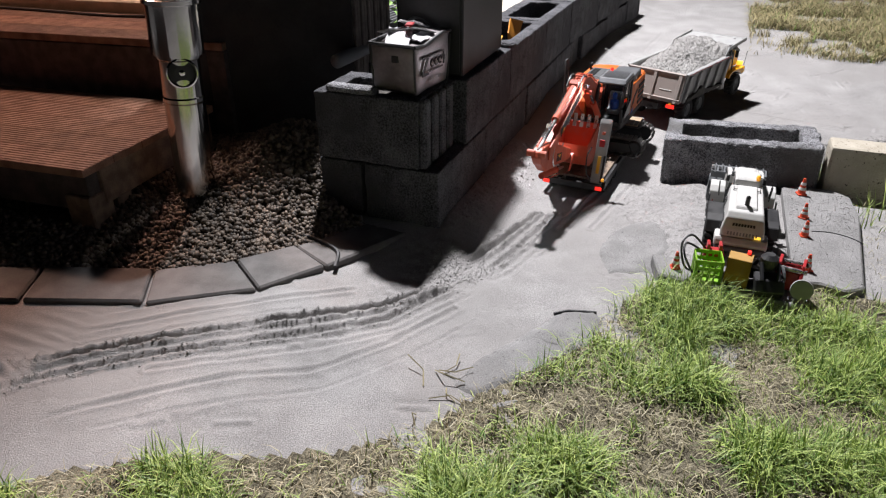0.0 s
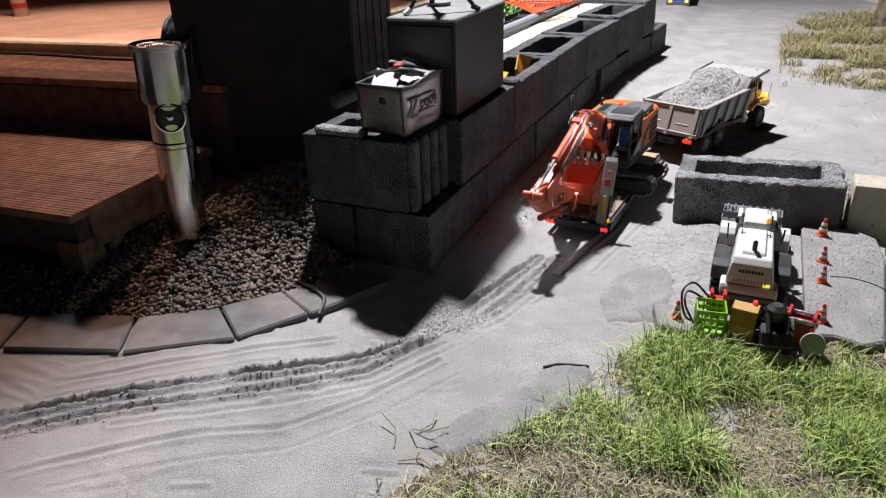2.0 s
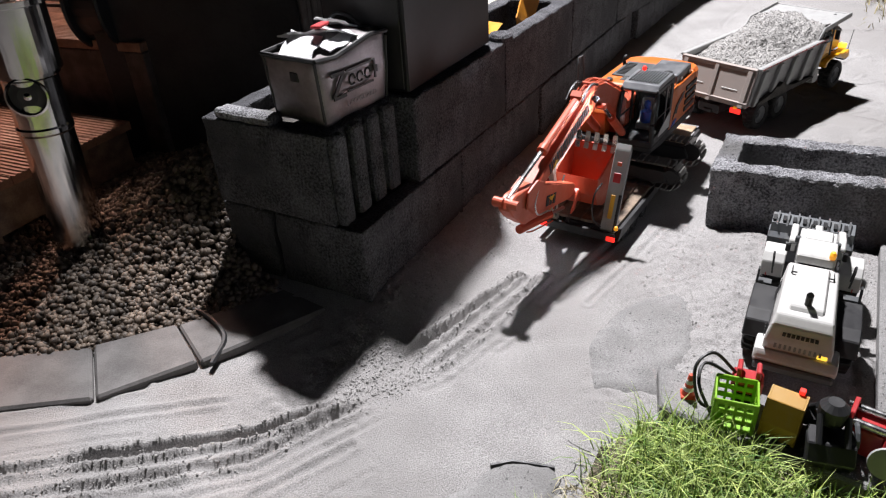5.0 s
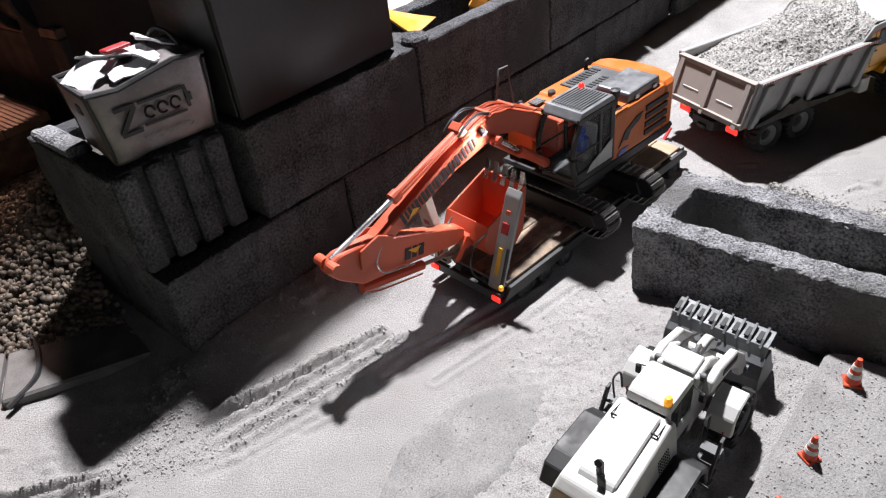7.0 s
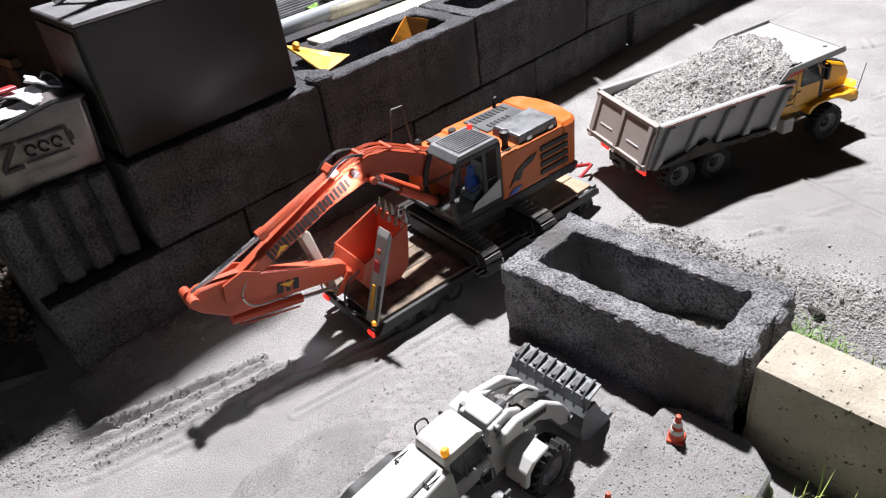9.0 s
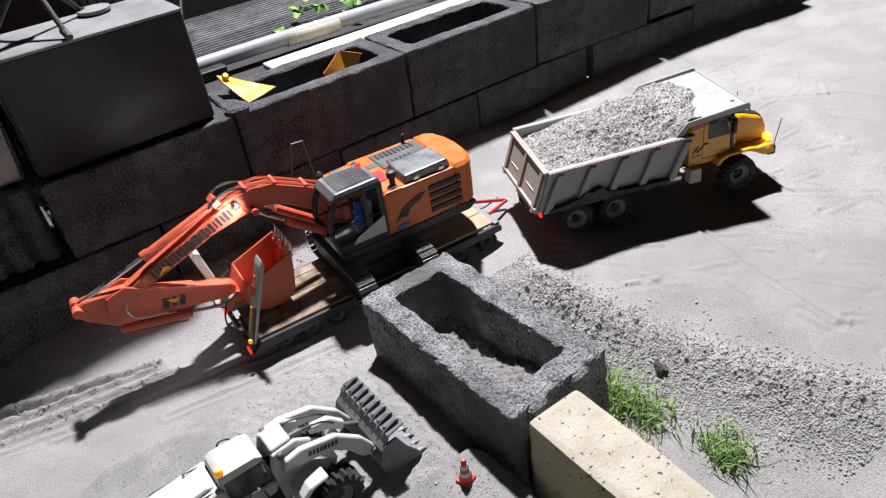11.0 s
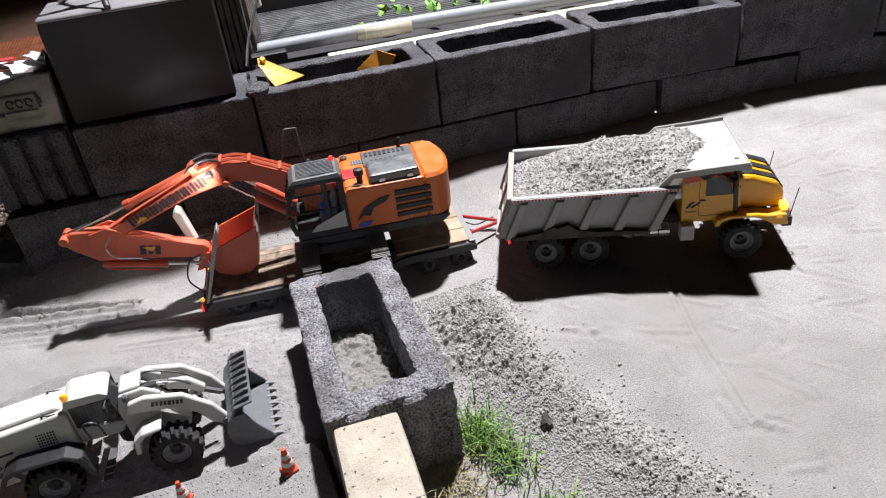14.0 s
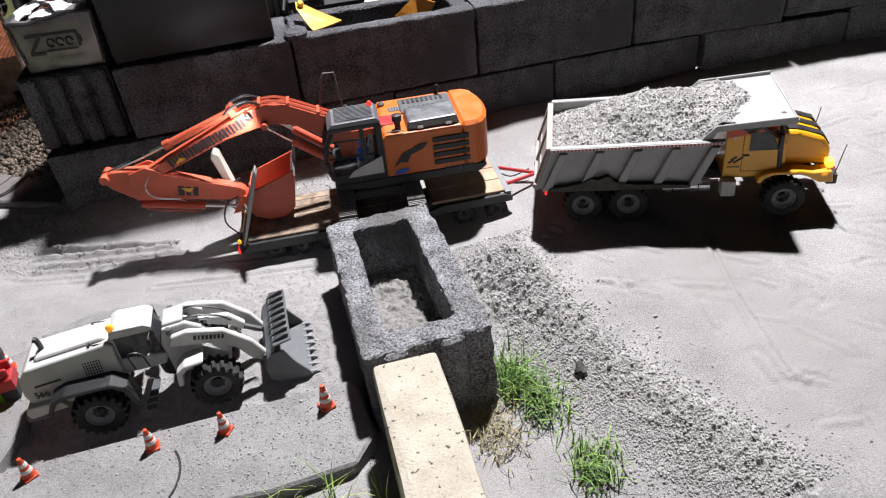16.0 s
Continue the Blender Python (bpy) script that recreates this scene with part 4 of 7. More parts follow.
part("knob", rod((-0.035, -0.03, 0.10), (0.02, -0.02, 0.11), 0.012, 0.015), RAWWOOD, holder)
part("body", box((0, 0, 0.04), (0.05, 0.06, 0.08), 0.006), BLACK, holder)
part("ring", lathe([(0.015, 0), (0.02, 0.004), (0.02, 0.014), (0.013, 0.016)], 14, m=pose(0.0, -0.035, 0.075, 60)), CHROME, holder)

def folded_plate(pts, tris, thick):
    """Thin bent sheet: corner points joined by flat faces."""
    b = bmesh.new()
    top = [b.verts.new(p) for p in pts]
    for t in tris:
        b.faces.new([top[i] for i in t])
    bmesh.ops.subdivide_edges(b, edges=b.edges[:], cuts=3, use_grid_fill=True)
    bmesh.ops.recalc_face_normals(b, faces=b.faces)
    bmesh.ops.solidify(b, geom=b.faces[:], thickness=thick)
    bmesh.ops.recalc_face_normals(b, faces=b.faces)
    return roughen(b, 0.003, 18)


toy = thing("toy_shovel", pose(0.10, 0.68, 0.424), "yellow plastic toy blade lying on the wall", "toy part")
part("plate", folded_plate([(-0.044, 0.085, 0.050), (0.078, -0.022, 0.004), (-0.012, -0.032, -0.010), (0.030, -0.004, 0.008), (-0.046, 0.040, 0.040)], [(0, 4, 3), (0, 3, 1), (4, 2, 3), (3, 2, 1)], 0.005), YELLOWTOY, toy)
part("boss", lathe([(0.009, 0), (0.010, 0.006), (0.007, 0.014), (0.001, 0.014)], 14, m=pose(-0.03, 0.055, 0.045, 40)), YELLOWTOY, toy)
toy = thing("toy_plough", pose(0.40, 0.68, 0.40), "orange yellow toy plough half sunk in the hollow wall block", "toy part")
part("plate", folded_plate([(-0.062, 0.010, 0.005), (0.012, 0.022, 0.052), (0.062, -0.020, 0.034), (0.020, -0.010, -0.04), (-0.040, 0.010, -0.05)], [(0, 1, 3), (1, 2, 3), (0, 3, 4)], 0.005), TOYORANGE, toy)
solid("pot_rim", roughen(lathe([(0.03, 0), (0.035, 0.015), (0.028, 0.022), (0.001, 0.018)], 16), 0.003, 40), BLOCK, "dark round lump on the wall corner", "lump", pose(0.035, 0.60, 0.418))

# ---------------------------------------------------------------- behind the wall
solid("terrace", box((1.55, 2.2, 0.17), (3.3, 2.6, 0.36)), WALLDARK, "dark base of the terrace behind the wall", "terrace", kind="structure")
for k in range(12):
    solid("terrace_board", grooved_board(3.2, 0.14, 0.024, 5, 0.012), PALEBOARD, "pale grey grooved terrace board", "board", pose(1.62, 1.29 + 0.145 * k, 0.352, 0, 0, 90), group="terrace boards", kind="structure")
solid("drain_pipe", tube([(x, 1.115 - 0.03 * x, 0.40 + 0.004 * math.sin(x * 3)) for x in np.linspace(-0.3, 2.7, 24)], 0.025, 16), PIPEGREY, "light grey plastic pipe lying behind the wall", "pipe", smooth=True)
solid("pipe_sleeve", tube([(x, 1.115 - 0.03 * x, 0.40) for x in np.linspace(0.42, 0.62, 4)], 0.0275, 16), CREAM, "cream sleeve with bands round the pipe", "sleeve", smooth=True)
for k in range(4):
    solid("pipe_clip", tube([(0.45 + 0.045 * k + 0.0 * a, 1.102 + 0.0285 * math.cos(a), 0.40 + 0.0285 * math.sin(a)) for a in np.linspace(0, 6.28, 16)], 0.0018, 5), WHITE, "white clip round the pipe", "clip", group="pipe clips")
solid("trim_board", box((1.5, 0.955, 0.355), (2.4, 0.20, 0.02), 0.003), CREAM, "cream board lying between pipe and wall", "board", kind="structure")
solid("black_wire", tube(curve_pts([(0.02, 0.86, 0.425), (0.06, 1.0, 0.50), (0.20, 1.25, 0.70), (0.42, 1.6, 0.95)]), 0.005), BLACK, "black wire rising from the wall", "wire")
solid("bracket", box((0.10, 1.0, 0.405), (0.12, 0.04, 0.03), 0.004), BLACK, "black plastic bracket by the pipe", "bracket")


def leafy(name, n, x0, x1, y0, y1, z, size, label):
    b = bmesh.new()
    for k in range(n):
        p = Vector((random.uniform(x0, x1), random.uniform(y0, y1), z + random.uniform(0, 0.09)))
        m = Matrix.Translation(p) @ Euler((random.uniform(-0.8, 0.8), random.uniform(-0.8, 0.8), random.uniform(0, 6.28))).to_matrix().to_4x4()
        s = size * random.uniform(0.6, 1.3)
        ring = []
        for j in range(9):
            a = j * math.tau / 9
            r = s * (0.75 + 0.25 * math.cos(a)) * random.uniform(0.8, 1.15)
            ring.append(b.verts.new(m @ Vector((r * math.cos(a), r * 0.75 * math.sin(a), 0.012 * random.uniform(-1, 1) + 0.15 * s * math.cos(a * 2)))))
        c = b.verts.new(m @ Vector((0, 0, -0.12 * s)))
        for j in range(9):
            b.faces.new((c, ring[j], ring[(j + 1) % 9]))
    return solid(name, b, LEAF, label, "plant", kind="stuff")


leafy("salad_plants", 260, 0.95, 2.6, 1.22, 1.75, 0.37, 0.045, "bright green salad plants growing behind the wall")
leafy("salad_plants", 26, 0.45, 1.3, 1.12, 1.3, 0.37, 0.03, "small green leaves beside the grey pipe")
rake = thing("leaf_rake", pose(1.75, 1.06, 0.40, 0, 0, 12), "orange leaf rake head resting behind the wall", "rake")
for k in range(17):
    a = -0.75 + 1.5 * k / 16
    part("tine", tube([(0, 0, 0.02), (0.17 * math.cos(a), 0.17 * math.sin(a), 0.05), (0.34 * math.cos(a), 0.34 * math.sin(a), 0.06), (0.36 * math.cos(a), 0.36 * math.sin(a), 0.02)], 0.004, 5), CONE_O, rake)
for r in (0.2, 0.3):
    part("crossbar", tube([(r * math.cos(a), r * math.sin(a), 0.056) for a in np.linspace(-0.75, 0.75, 12)], 0.005, 5), CONE_O, rake)


# ---------------------------------------------------------------- vehicle parts
def wheel(parent, x, y, z, r, w, side, rim_mat, lugs=20, rim_r=0.52, lug_h=0.08, name="wheel"):
    """A wheel with lugged tyre and dished rim; side -1 or 1 tells which way its face looks."""
    hub = part(name, lathe([(0.001, 0), (r * 0.16, 0), (r * 0.16, w * 0.10), (r * 0.12, w * 0.16), (0.001, w * 0.16)], 12, m=pose(0, 0, 0, -90 * side)), BLACK, parent)
    hub.matrix_basis = pose(x, y, z)
    ri, h = r * rim_r, w / 2
    ro = r * (1 - lug_h)
    # one ring of rubber; the tread rises in staggered lugs
    t = bmesh.new()
    n = lugs * 4
    prof = [(ri, -0.8, 0), (ri * 1.12, -1, 0), (ro * 0.88, -1, 0), (ro * 0.97, -0.86, 1), (ro, -0.45, 1), (ro, -0.06, 1), (ro, 0.06, 2), (ro, 0.45, 2), (ro * 0.97, 0.86, 2), (ro * 0.88, 1, 0), (ri * 1.12, 1, 0), (ri, 0.8, 0)]
    rings = []
    for rad, yy, band in prof:
        ring = []
        for k in range(n):
            up = band and ((k + (2 if band == 2 else 0)) % 4) < 2
            a = (k + 0.9 * (1 - abs(yy)) * (1 if k % 2 else 0.6)) * math.tau / n
            q = rad + (r * lug_h if up else -r * lug_h * 0.35 if band else 0)
            ring.append(t.verts.new((q * math.cos(a), yy * h, q * math.sin(a))))
        rings.append(ring)
    for u, v in zip(rings, rings[1:]):
        for k in range(n):
            t.faces.new((u[k], u[(k + 1) % n], v[(k + 1) % n], v[k]))
    bmesh.ops.recalc_face_normals(t, faces=t.faces)
    part("tyre", t, TYRE, hub)
    f = side * h
    rb = lathe([(ri * 1.02, -h * 0.7), (ri * 1.05, h * 0.82), (ri * 0.97, h * 0.88), (ri * 0.88, h * 0.62), (ri * 0.72, h * 0.42), (ri * 0.58, h * 0.38), (ri * 0.52, -h * 0.25), (ri * 0.30, -h * 0.3), (0.001, -h * 0.3)], 28, m=pose(0, 0, 0, -90 * side))
    for k in range(8):
        a = k * math.tau / 8
        rod((ri * 0.66 * math.cos(a), side * h * 0.3, ri * 0.66 * math.sin(a)), (ri * 0.66 * math.cos(a), side * h * 0.5, ri * 0.66 * math.sin(a)), r * 0.03, seg=6, bm=rb)
    part("rim", rb, rim_mat, hub)
    return hub


def bars(parent, x0, z0, x1, z1, y, heights, mat, name="mark", thick=0.0012, fill=0.62):
    """A row of plain upright bars on a side face at y, from (x0, z0) to (x1, z1)."""
    b = bmesh.new()
    n = len(heights)
    L = math.hypot(x1 - x0, z1 - z0)
    ang = math.degrees(math.atan2(z1 - z0, x1 - x0))
    for k, h in enumerate(heights):
        t = (k + 0.5) / n
        m = Matrix.Translation((x0 + (x1 - x0) * t, y, z0 + (z1 - z0) * t)) @ pose(0, 0, 0, 0, -ang, 0)
        w = L / n * fill
        box((0, 0, 0), (w * (1.0, 0.72, 0.9, 0.8)[k % 4], thick, h), 0, m=m, bm=b)
    return part(name, b, mat, parent)


# ---------------------------------------------------------------- dump truck
truck = thing("dump_truck", pose(0.679, 0.070, 0.030, 0, -2.3, -23), "yellow model dump truck with light grey bed full of sand", "truck")
for x in (0.0, 0.111, 0.472):
    for s in (-1, 1):
        wheel(truck, x, s * 0.103, 0.05, 0.05, 0.040, s, MIDGREY, 20, 0.54, 0.055)
    part("axle", rod((x, -0.09, 0.05), (x, 0.09, 0.05), 0.009), BLACK, truck)
part("chassis", box((0.22, 0.0, 0.079), (0.66, 0.075, 0.03), 0.003), BLACK, truck)
for s in (-1, 1):
    part("rail", box((0.03, s * 0.118, 0.1015), (0.25, 0.006, 0.005), 0.001), REDP, truck, "red painted rail")
    part("mudguard", prism([(-0.075, 0.098), (-0.06, 0.106), (0.16, 0.106), (0.175, 0.098), (0.16, 0.102), (-0.06, 0.102)], 0.045, s * 0.093), BLACK, truck)
    part("exhaust_tank", rod((0.192, s * 0.098, 0.086), (0.302, s * 0.098, 0.086), 0.017, seg=16), CHROME, truck, "bright metal tank")
    for x in (0.215, 0.275):
        part("tank_strap", tube([(x, s * 0.098 + 0.0175 * math.cos(a), 0.088 + 0.0175 * math.sin(a)) for a in np.linspace(0, 6.28, 14)], 0.0018, 4), BLACK, truck)
    part("fuel_tank", box((0.345, s * 0.098, 0.078), (0.034, 0.03, 0.042), 0.004, seg=2), WHITE, truck, "white tank box")
# bed
BT, BB, W2 = 0.217, 0.108, 0.132
for s in (-1, 1):
    side = prism([(-0.074, BT), (0.320, BT), (0.262, BB), (-0.110, BB + 0.004)], 0.006, s * W2, 0.001)
    sd = part("bed_side", side, BEDGREY, truck)
    for k in range(5):
        xt = -0.055 + 0.086 * k
        b = prism([(xt + 0.002, BT - 0.006), (xt + 0.022, BT - 0.006), (xt - 0.022, BB + 0.002), (xt - 0.044, BB + 0.002)], 0.012, s * (W2 + 0.008), 0.002)
        part("rib", b, BEDGREY, sd)
    part("top_rail", box((0.122, s * (W2 + 0.003), BT + 0.002), (0.394, 0.016, 0.010), 0.002), BEDGREY, sd)
    part("tape_base", box((0.122, s * (W2 + 0.0112), BT + 0.002), (0.392, 0.0012, 0.0065), 0), WHITE, sd)
    b = bmesh.new()
    for k in range(46):
        box((-0.066 + 0.0084 * k, s * (W2 + 0.0120), BT + 0.002), (0.0042, 0.001, 0.005), 0, bm=b)
    part("reflective_tape", b, REDP, sd, "red and white edge tape")
    cheek = prism([(0.262, 0.216), (0.276, 0.234), (0.300, 0.258), (0.470, 0.271), (0.470, 0.254), (0.303, 0.243), (0.286, 0.214)], 0.005, s * W2, 0.001)
    part("canopy_cheek", cheek, BEDGREY, truck)
part("bed_floor", box((0.10, 0, 0.112), (0.36, 2 * W2, 0.008), 0.001), BEDGREY, truck)
part("bed_front", prism([(0.268, 0.11), (0.286, 0.236), (0.298, 0.250), (0.470, 0.262), (0.470, 0.257), (0.303, 0.245), (0.292, 0.234), (0.276, 0.11)], 2 * W2, 0, 0.001), BEDGREY, truck, "light grey bed front and canopy plate")
part("canopy_edge", box((0.471, 0, 0.260), (0.004, 2 * W2 + 0.006, 0.009), 0.001), BEDGREY, truck)
gate = part("tailgate", prism([(-0.078, BT + 0.004), (-0.070, BT + 0.004), (-0.108, BB), (-0.118, BB)], 2 * W2, 0, 0.001), GATE, truck, "dusty tailgate with two recessed panels")
for y, wd in ((-0.114, 0.016), (0.0, 0.014), (0.114, 0.016)):
    part("gate_post", prism([(-0.084, BT + 0.002), (-0.076, BT + 0.002), (-0.115, BB), (-0.124, BB)], wd, y, 0.001), GATE, gate)
for z, dx in ((BT - 0.002, 0.0), (BB + 0.010, -0.035)):
    part("gate_rail", box((-0.081 + dx, 0, z), (0.008, 2 * W2, 0.012), 0.001), GATE, gate)
for y in (-0.06, 0.06):
    part("step_pad", box((-0.098, y, 0.150), (0.012, 0.055, 0.008), 0.001), WHITE, gate)
# damp sand caked along the lower edge of the near side
cake = [(-0.085, BB + 0.002), (-0.08, BB + 0.012), (-0.04, BB + 0.016), (-0.005, BB + 0.022), (0.02, BB + 0.036), (0.035, BB + 0.030), (0.06, BB + 0.040), (0.075, BB + 0.024), (0.12, BB + 0.014), (0.20, BB + 0.012), (0.25, BB + 0.006), (0.25, BB)]
part("caked_sand", roughen(prism(cake, 0.018, -W2 - 0.009), 0.0022, 90), SOIL, truck, "dark damp sand caked on the bed side")
# load of sand, heaped
lx, ly = np.linspace(-0.075, 0.445, 330), np.linspace(-W2 + 0.004, W2 - 0.004, 170)
LX, LY = np.meshgrid(lx, ly, indexing="ij")
crest = np.interp(LX, [-0.075, 0.0, 0.08, 0.16, 0.24, 0.31, 0.38, 0.445], [0.192, 0.228, 0.266, 0.285, 0.282, 0.270, 0.266, 0.256])
rim_z = 0.192 + 0.012 * smoothstep(-0.06, 0.06, LX) + 0.050 * smoothstep(0.24, 0.31, LX)
across = np.clip(1 - np.abs((LY - 0.012) / (W2 + 0.014 * np.sign(LY - 0.012) * -1)) ** 1.7, 0, 1)
hgt = rim_z + (crest - rim_z) * across
hgt = hgt + 0.020 * (fbm(LX * 16, LY * 16, 21, 3) - 0.5) + 0.013 * (fbm(LX * 70, LY * 70, 22, 3) - 0.5) + 0.007 * (fbm(LX * 190, LY * 190, 23, 2) - 0.5)
hgt = hgt - 0.42 * np.clip(LX - 0.375 + 0.08 * (fbm(LX * 22, LY * 22, 25, 3) - 0.5) + 0.25 * np.abs(LY - 0.02), 0, 1)
li = np.arange(LX.size).reshape(LX.shape)
me = bpy.data.meshes.new("sand_load")
me.from_pydata(np.stack([LX, LY, hgt], -1).reshape(-1, 3).tolist(), [], np.stack([li[:-1, :-1], li[1:, :-1], li[1:, 1:], li[:-1, 1:]], -1).reshape(-1, 4).tolist())
me.materials.append(LOAD)
me.shade_smooth()
load = new("sand_load", me)
load.parent = truck
load["label"] = "heaped grey damp sand"
# crumbs lying on the load
cr = np.random.RandomState(31)
pick = cr.randint(0, LX.size, 5200)
V, F = [], []
for q in pick:
    c = np.array([LX.flat[q], LY.flat[q], hgt.flat[q]])
    if c[0] > 0.40 - 0.25 * abs(c[1] - 0.02):
        continue
    v = CRUMB * (1 + 0.3 * cr.randn(12, 1).clip(-1, 1)) * cr.uniform(0.0012, 0.0030) + c
    o = len(V)
    V += v.tolist()
    F += [[o + i for i in f] for f in CRUMB_FACES]
me = bpy.data.meshes.new("load_grit")
me.from_pydata(V, [], F)
me.materials.append(GRAIN)
crumbs = new("load_grit", me)
crumbs.parent = load
# cab and bonnet
cab = part("cab", prism([(0.332, 0.098), (0.332, 0.222), (0.345, 0.234), (0.440, 0.240), (0.462, 0.205), (0.470, 0.135), (0.450, 0.110), (0.420, 0.098)], 0.186, 0, 0.004, seg=2), YELLOW, truck)
# red lamp glow on the roof, put into the colour of thin plates
part("roof_band", box((0, 0, 0), (0.095, 0.176, 0.004), 0.001, m=pose(0.392, 0, 0.2395, 0, -3.6, 0)), REDIN, cab, "cab roof edge, red lamp glow in its colour")
for s in (-1, 1):
    part("side_window", prism([(0.388, 0.172), (0.388, 0.215), (0.430, 0.215), (0.450, 0.172)], 0.002, s * 0.0958), GLASS, cab)
    part("window_dark", prism([(0.386, 0.170), (0.386, 0.217), (0.432, 0.217), (0.452, 0.170)], 0.0024, s * 0.0938), SMOKED, cab)
    # same red glow, coloured onto the upper cab side
    part("side_band", prism([(0.334, 0.205), (0.336, 0.224), (0.346, 0.235), (0.438, 0.240), (0.446, 0.232), (0.44, 0.222)], 0.002, s * 0.0934), REDIN, cab, "roof side band, red lamp glow in its colour")
    part("door_seam", tube([(0.372, s * 0.0935, 0.222), (0.372, s * 0.0935, 0.115), (0.43, s * 0.0935, 0.115)], 0.0008, 4), BLACK, cab)
    part("door_handle", box((0.380, s * 0.095, 0.158), (0.014, 0.003, 0.004), 0.001), BLACK, cab)
    mir = part("mirror", box((0.448, s * 0.112, 0.200), (0.010, 0.014, 0.040), 0.003, seg=2), BLACK, cab)
    part("mirror_arm", tube([(0.452, s * 0.094, 0.222), (0.452, s * 0.110, 0.222), (0.45, s * 0.112, 0.20)], 0.002, 5), BLACK, mir)
    for k, (dx, dz) in enumerate(((0.0, 0.0), (0.006, 0.008), (0.012, 0.0), (0.020, 0.006))):
        part("door_mark", prism([(0.340 + dx, 0.140 + dz), (0.352 + dx, 0.149 + dz), (0.356 + dx, 0.146 + dz), (0.344 + dx, 0.137 + dz)], 0.001, s * 0.0936), BLACK, cab)
    bars(cab, 0.340, 0.128, 0.368, 0.128, s * 0.0938, [0.004] * 7, BLACK, "lettering_bar")
    part("round_badge", lathe([(0.0045, 0), (0.0045, 0.001), (0.001, 0.001)], 12, m=pose(0.352, s * 0.0932, 0.205, -90 * s)), WHITE, cab)
part("windscreen", box((0, 0, 0), (0.003, 0.160, 0.058), 0.001, m=pose(0.4575, 0, 0.203, 0, -24, 0)), BLACK, cab, "dark windscreen")
part("beacon", lathe([(0.011, 0.236), (0.011, 0.25), (0.007, 0.255), (0.001, 0.256)], 14, m=Matrix.Translation((0.432, 0.090, 0.120)) @ Matrix.Scale(0.5, 4)), REDLAMP, cab, "lit red roof lamp")
part("beacon", lathe([(0.011, 0.236), (0.011, 0.25), (0.007, 0.255), (0.001, 0.256)], 14, m=Matrix.Translation((0.432, -0.090, 0.120)) @ Matrix.Scale(0.5, 4)), REDLAMP, cab, "lit red roof lamp")
part("snorkel", rod((0.458, -0.088, 0.12), (0.452, -0.088, 0.238), 0.008, seg=12), BLACK, cab)
part("snorkel_head", lathe([(0.010, 0), (0.015, 0.005), (0.015, 0.022), (0.001, 0.026)], 14, m=pose(0.452, -0.088, 0.236)), BLACK, cab)
bonnet = part("bonnet", prism([(0.455, 0.112), (0.455, 0.204), (0.500, 0.200), (0.556, 0.180), (0.574, 0.152), (0.574, 0.112)], 0.142, 0, 0.012, seg=3), YELLOW, truck)
for y in (-0.044, 0.0, 0.044):
    b = prism([(0.474, 0.2055), (0.501, 0.2025), (0.5585, 0.1820), (0.5735, 0.1585), (0.5660, 0.1560), (0.5530, 0.1770), (0.498, 0.1960), (0.474, 0.1990)], 0.024, y)
    part("bonnet_slot", b, BLACK, bonnet)
for z in (0.150, 0.136, 0.122):
    part("grille_slat", box((0.572, 0, z), (0.004, 0.11, 0.008), 0.001), BLACK, bonnet)
for s in (-1, 1):
    fend = part("fender", prism([(0.408, 0.090), (0.414, 0.108), (0.440, 0.117), (0.505, 0.117), (0.530, 0.112), (0.572, 0.114), (0.578, 0.085), (0.548, 0.085), (0.520, 0.102), (0.500, 0.109), (0.445, 0.109), (0.425, 0.100), (0.418, 0.088)], 0.040, s * 0.090, 0.002), YELLOW, truck)
    part("headlamp", box((0.570, s * 0.083, 0.124), (0.016, 0.026, 0.018), 0.004, seg=2), HEADLAMP, fend, "glowing yellow headlamp")
    part("indicator", box((0.556, s * 0.108, 0.107), (0.014, 0.006, 0.007), 0.001), AMBER, fend)
    part("flag_rod", rod((0.582, s * 0.098, 0.10), (0.594, s * 0.100, 0.178), 0.0012, seg=5), BLACK, fend)
bump = part("bumper", box((0.578, 0, 0.086), (0.024, 0.20, 0.026), 0.004, seg=2), BLACK, truck)
for y in (-0.05, 0.05):
    part("tow_hook", tube([(0.589, y - 0.008, 0.088), (0.598, y - 0.006, 0.088), (0.598, y + 0.006, 0.088), (0.589, y + 0.008, 0.088)], 0.0025, 5), REDP, bump)
for s in (-1, 1):
    tl = part("tail_lamp", box((-0.092, s * 0.085, 0.082), (0.006, 0.036, 0.016), 0.001), REDLAMP, truck, "lit red tail lamp")
    part("amber_lens", box((-0.096, s * 0.085, 0.094), (0.003, 0.012, 0.007), 0.001), AMBER, tl)
part("hitch", box((-0.10, 0, 0.070), (0.03, 0.03, 0.012), 0.002), BLACK, truck)

# ---------------------------------------------------------------- low trailer
trailer = thing("low_trailer", pose(0.1, 0.250, -0.016, 0, 0, -4), "low model trailer with pale wood deck carrying an excavator", "trailer")
for s in (-1, 1):
    part("side_beam", prism([(-0.325, 0.040), (-0.30, 0.066), (0.17, 0.066), (0.21, 0.078), (0.385, 0.080), (0.405, 0.072), (0.405, 0.058), (0.21, 0.055), (0.17, 0.045), (-0.30, 0.040)], 0.010, s * 0.105, 0.001), BLACK, trailer)
    for x in (0.362, 0.272):
        wheel(trailer, x, s * 0.088, 0.031, 0.031, 0.030, s, DARKGREY, 16, 0.55, 0.05)
    for x in (-0.10, -0.17, -0.24):
        wheel(trailer, x, s * 0.088, 0.029, 0.029, 0.028, s, DARKGREY, 16, 0.55, 0.05)
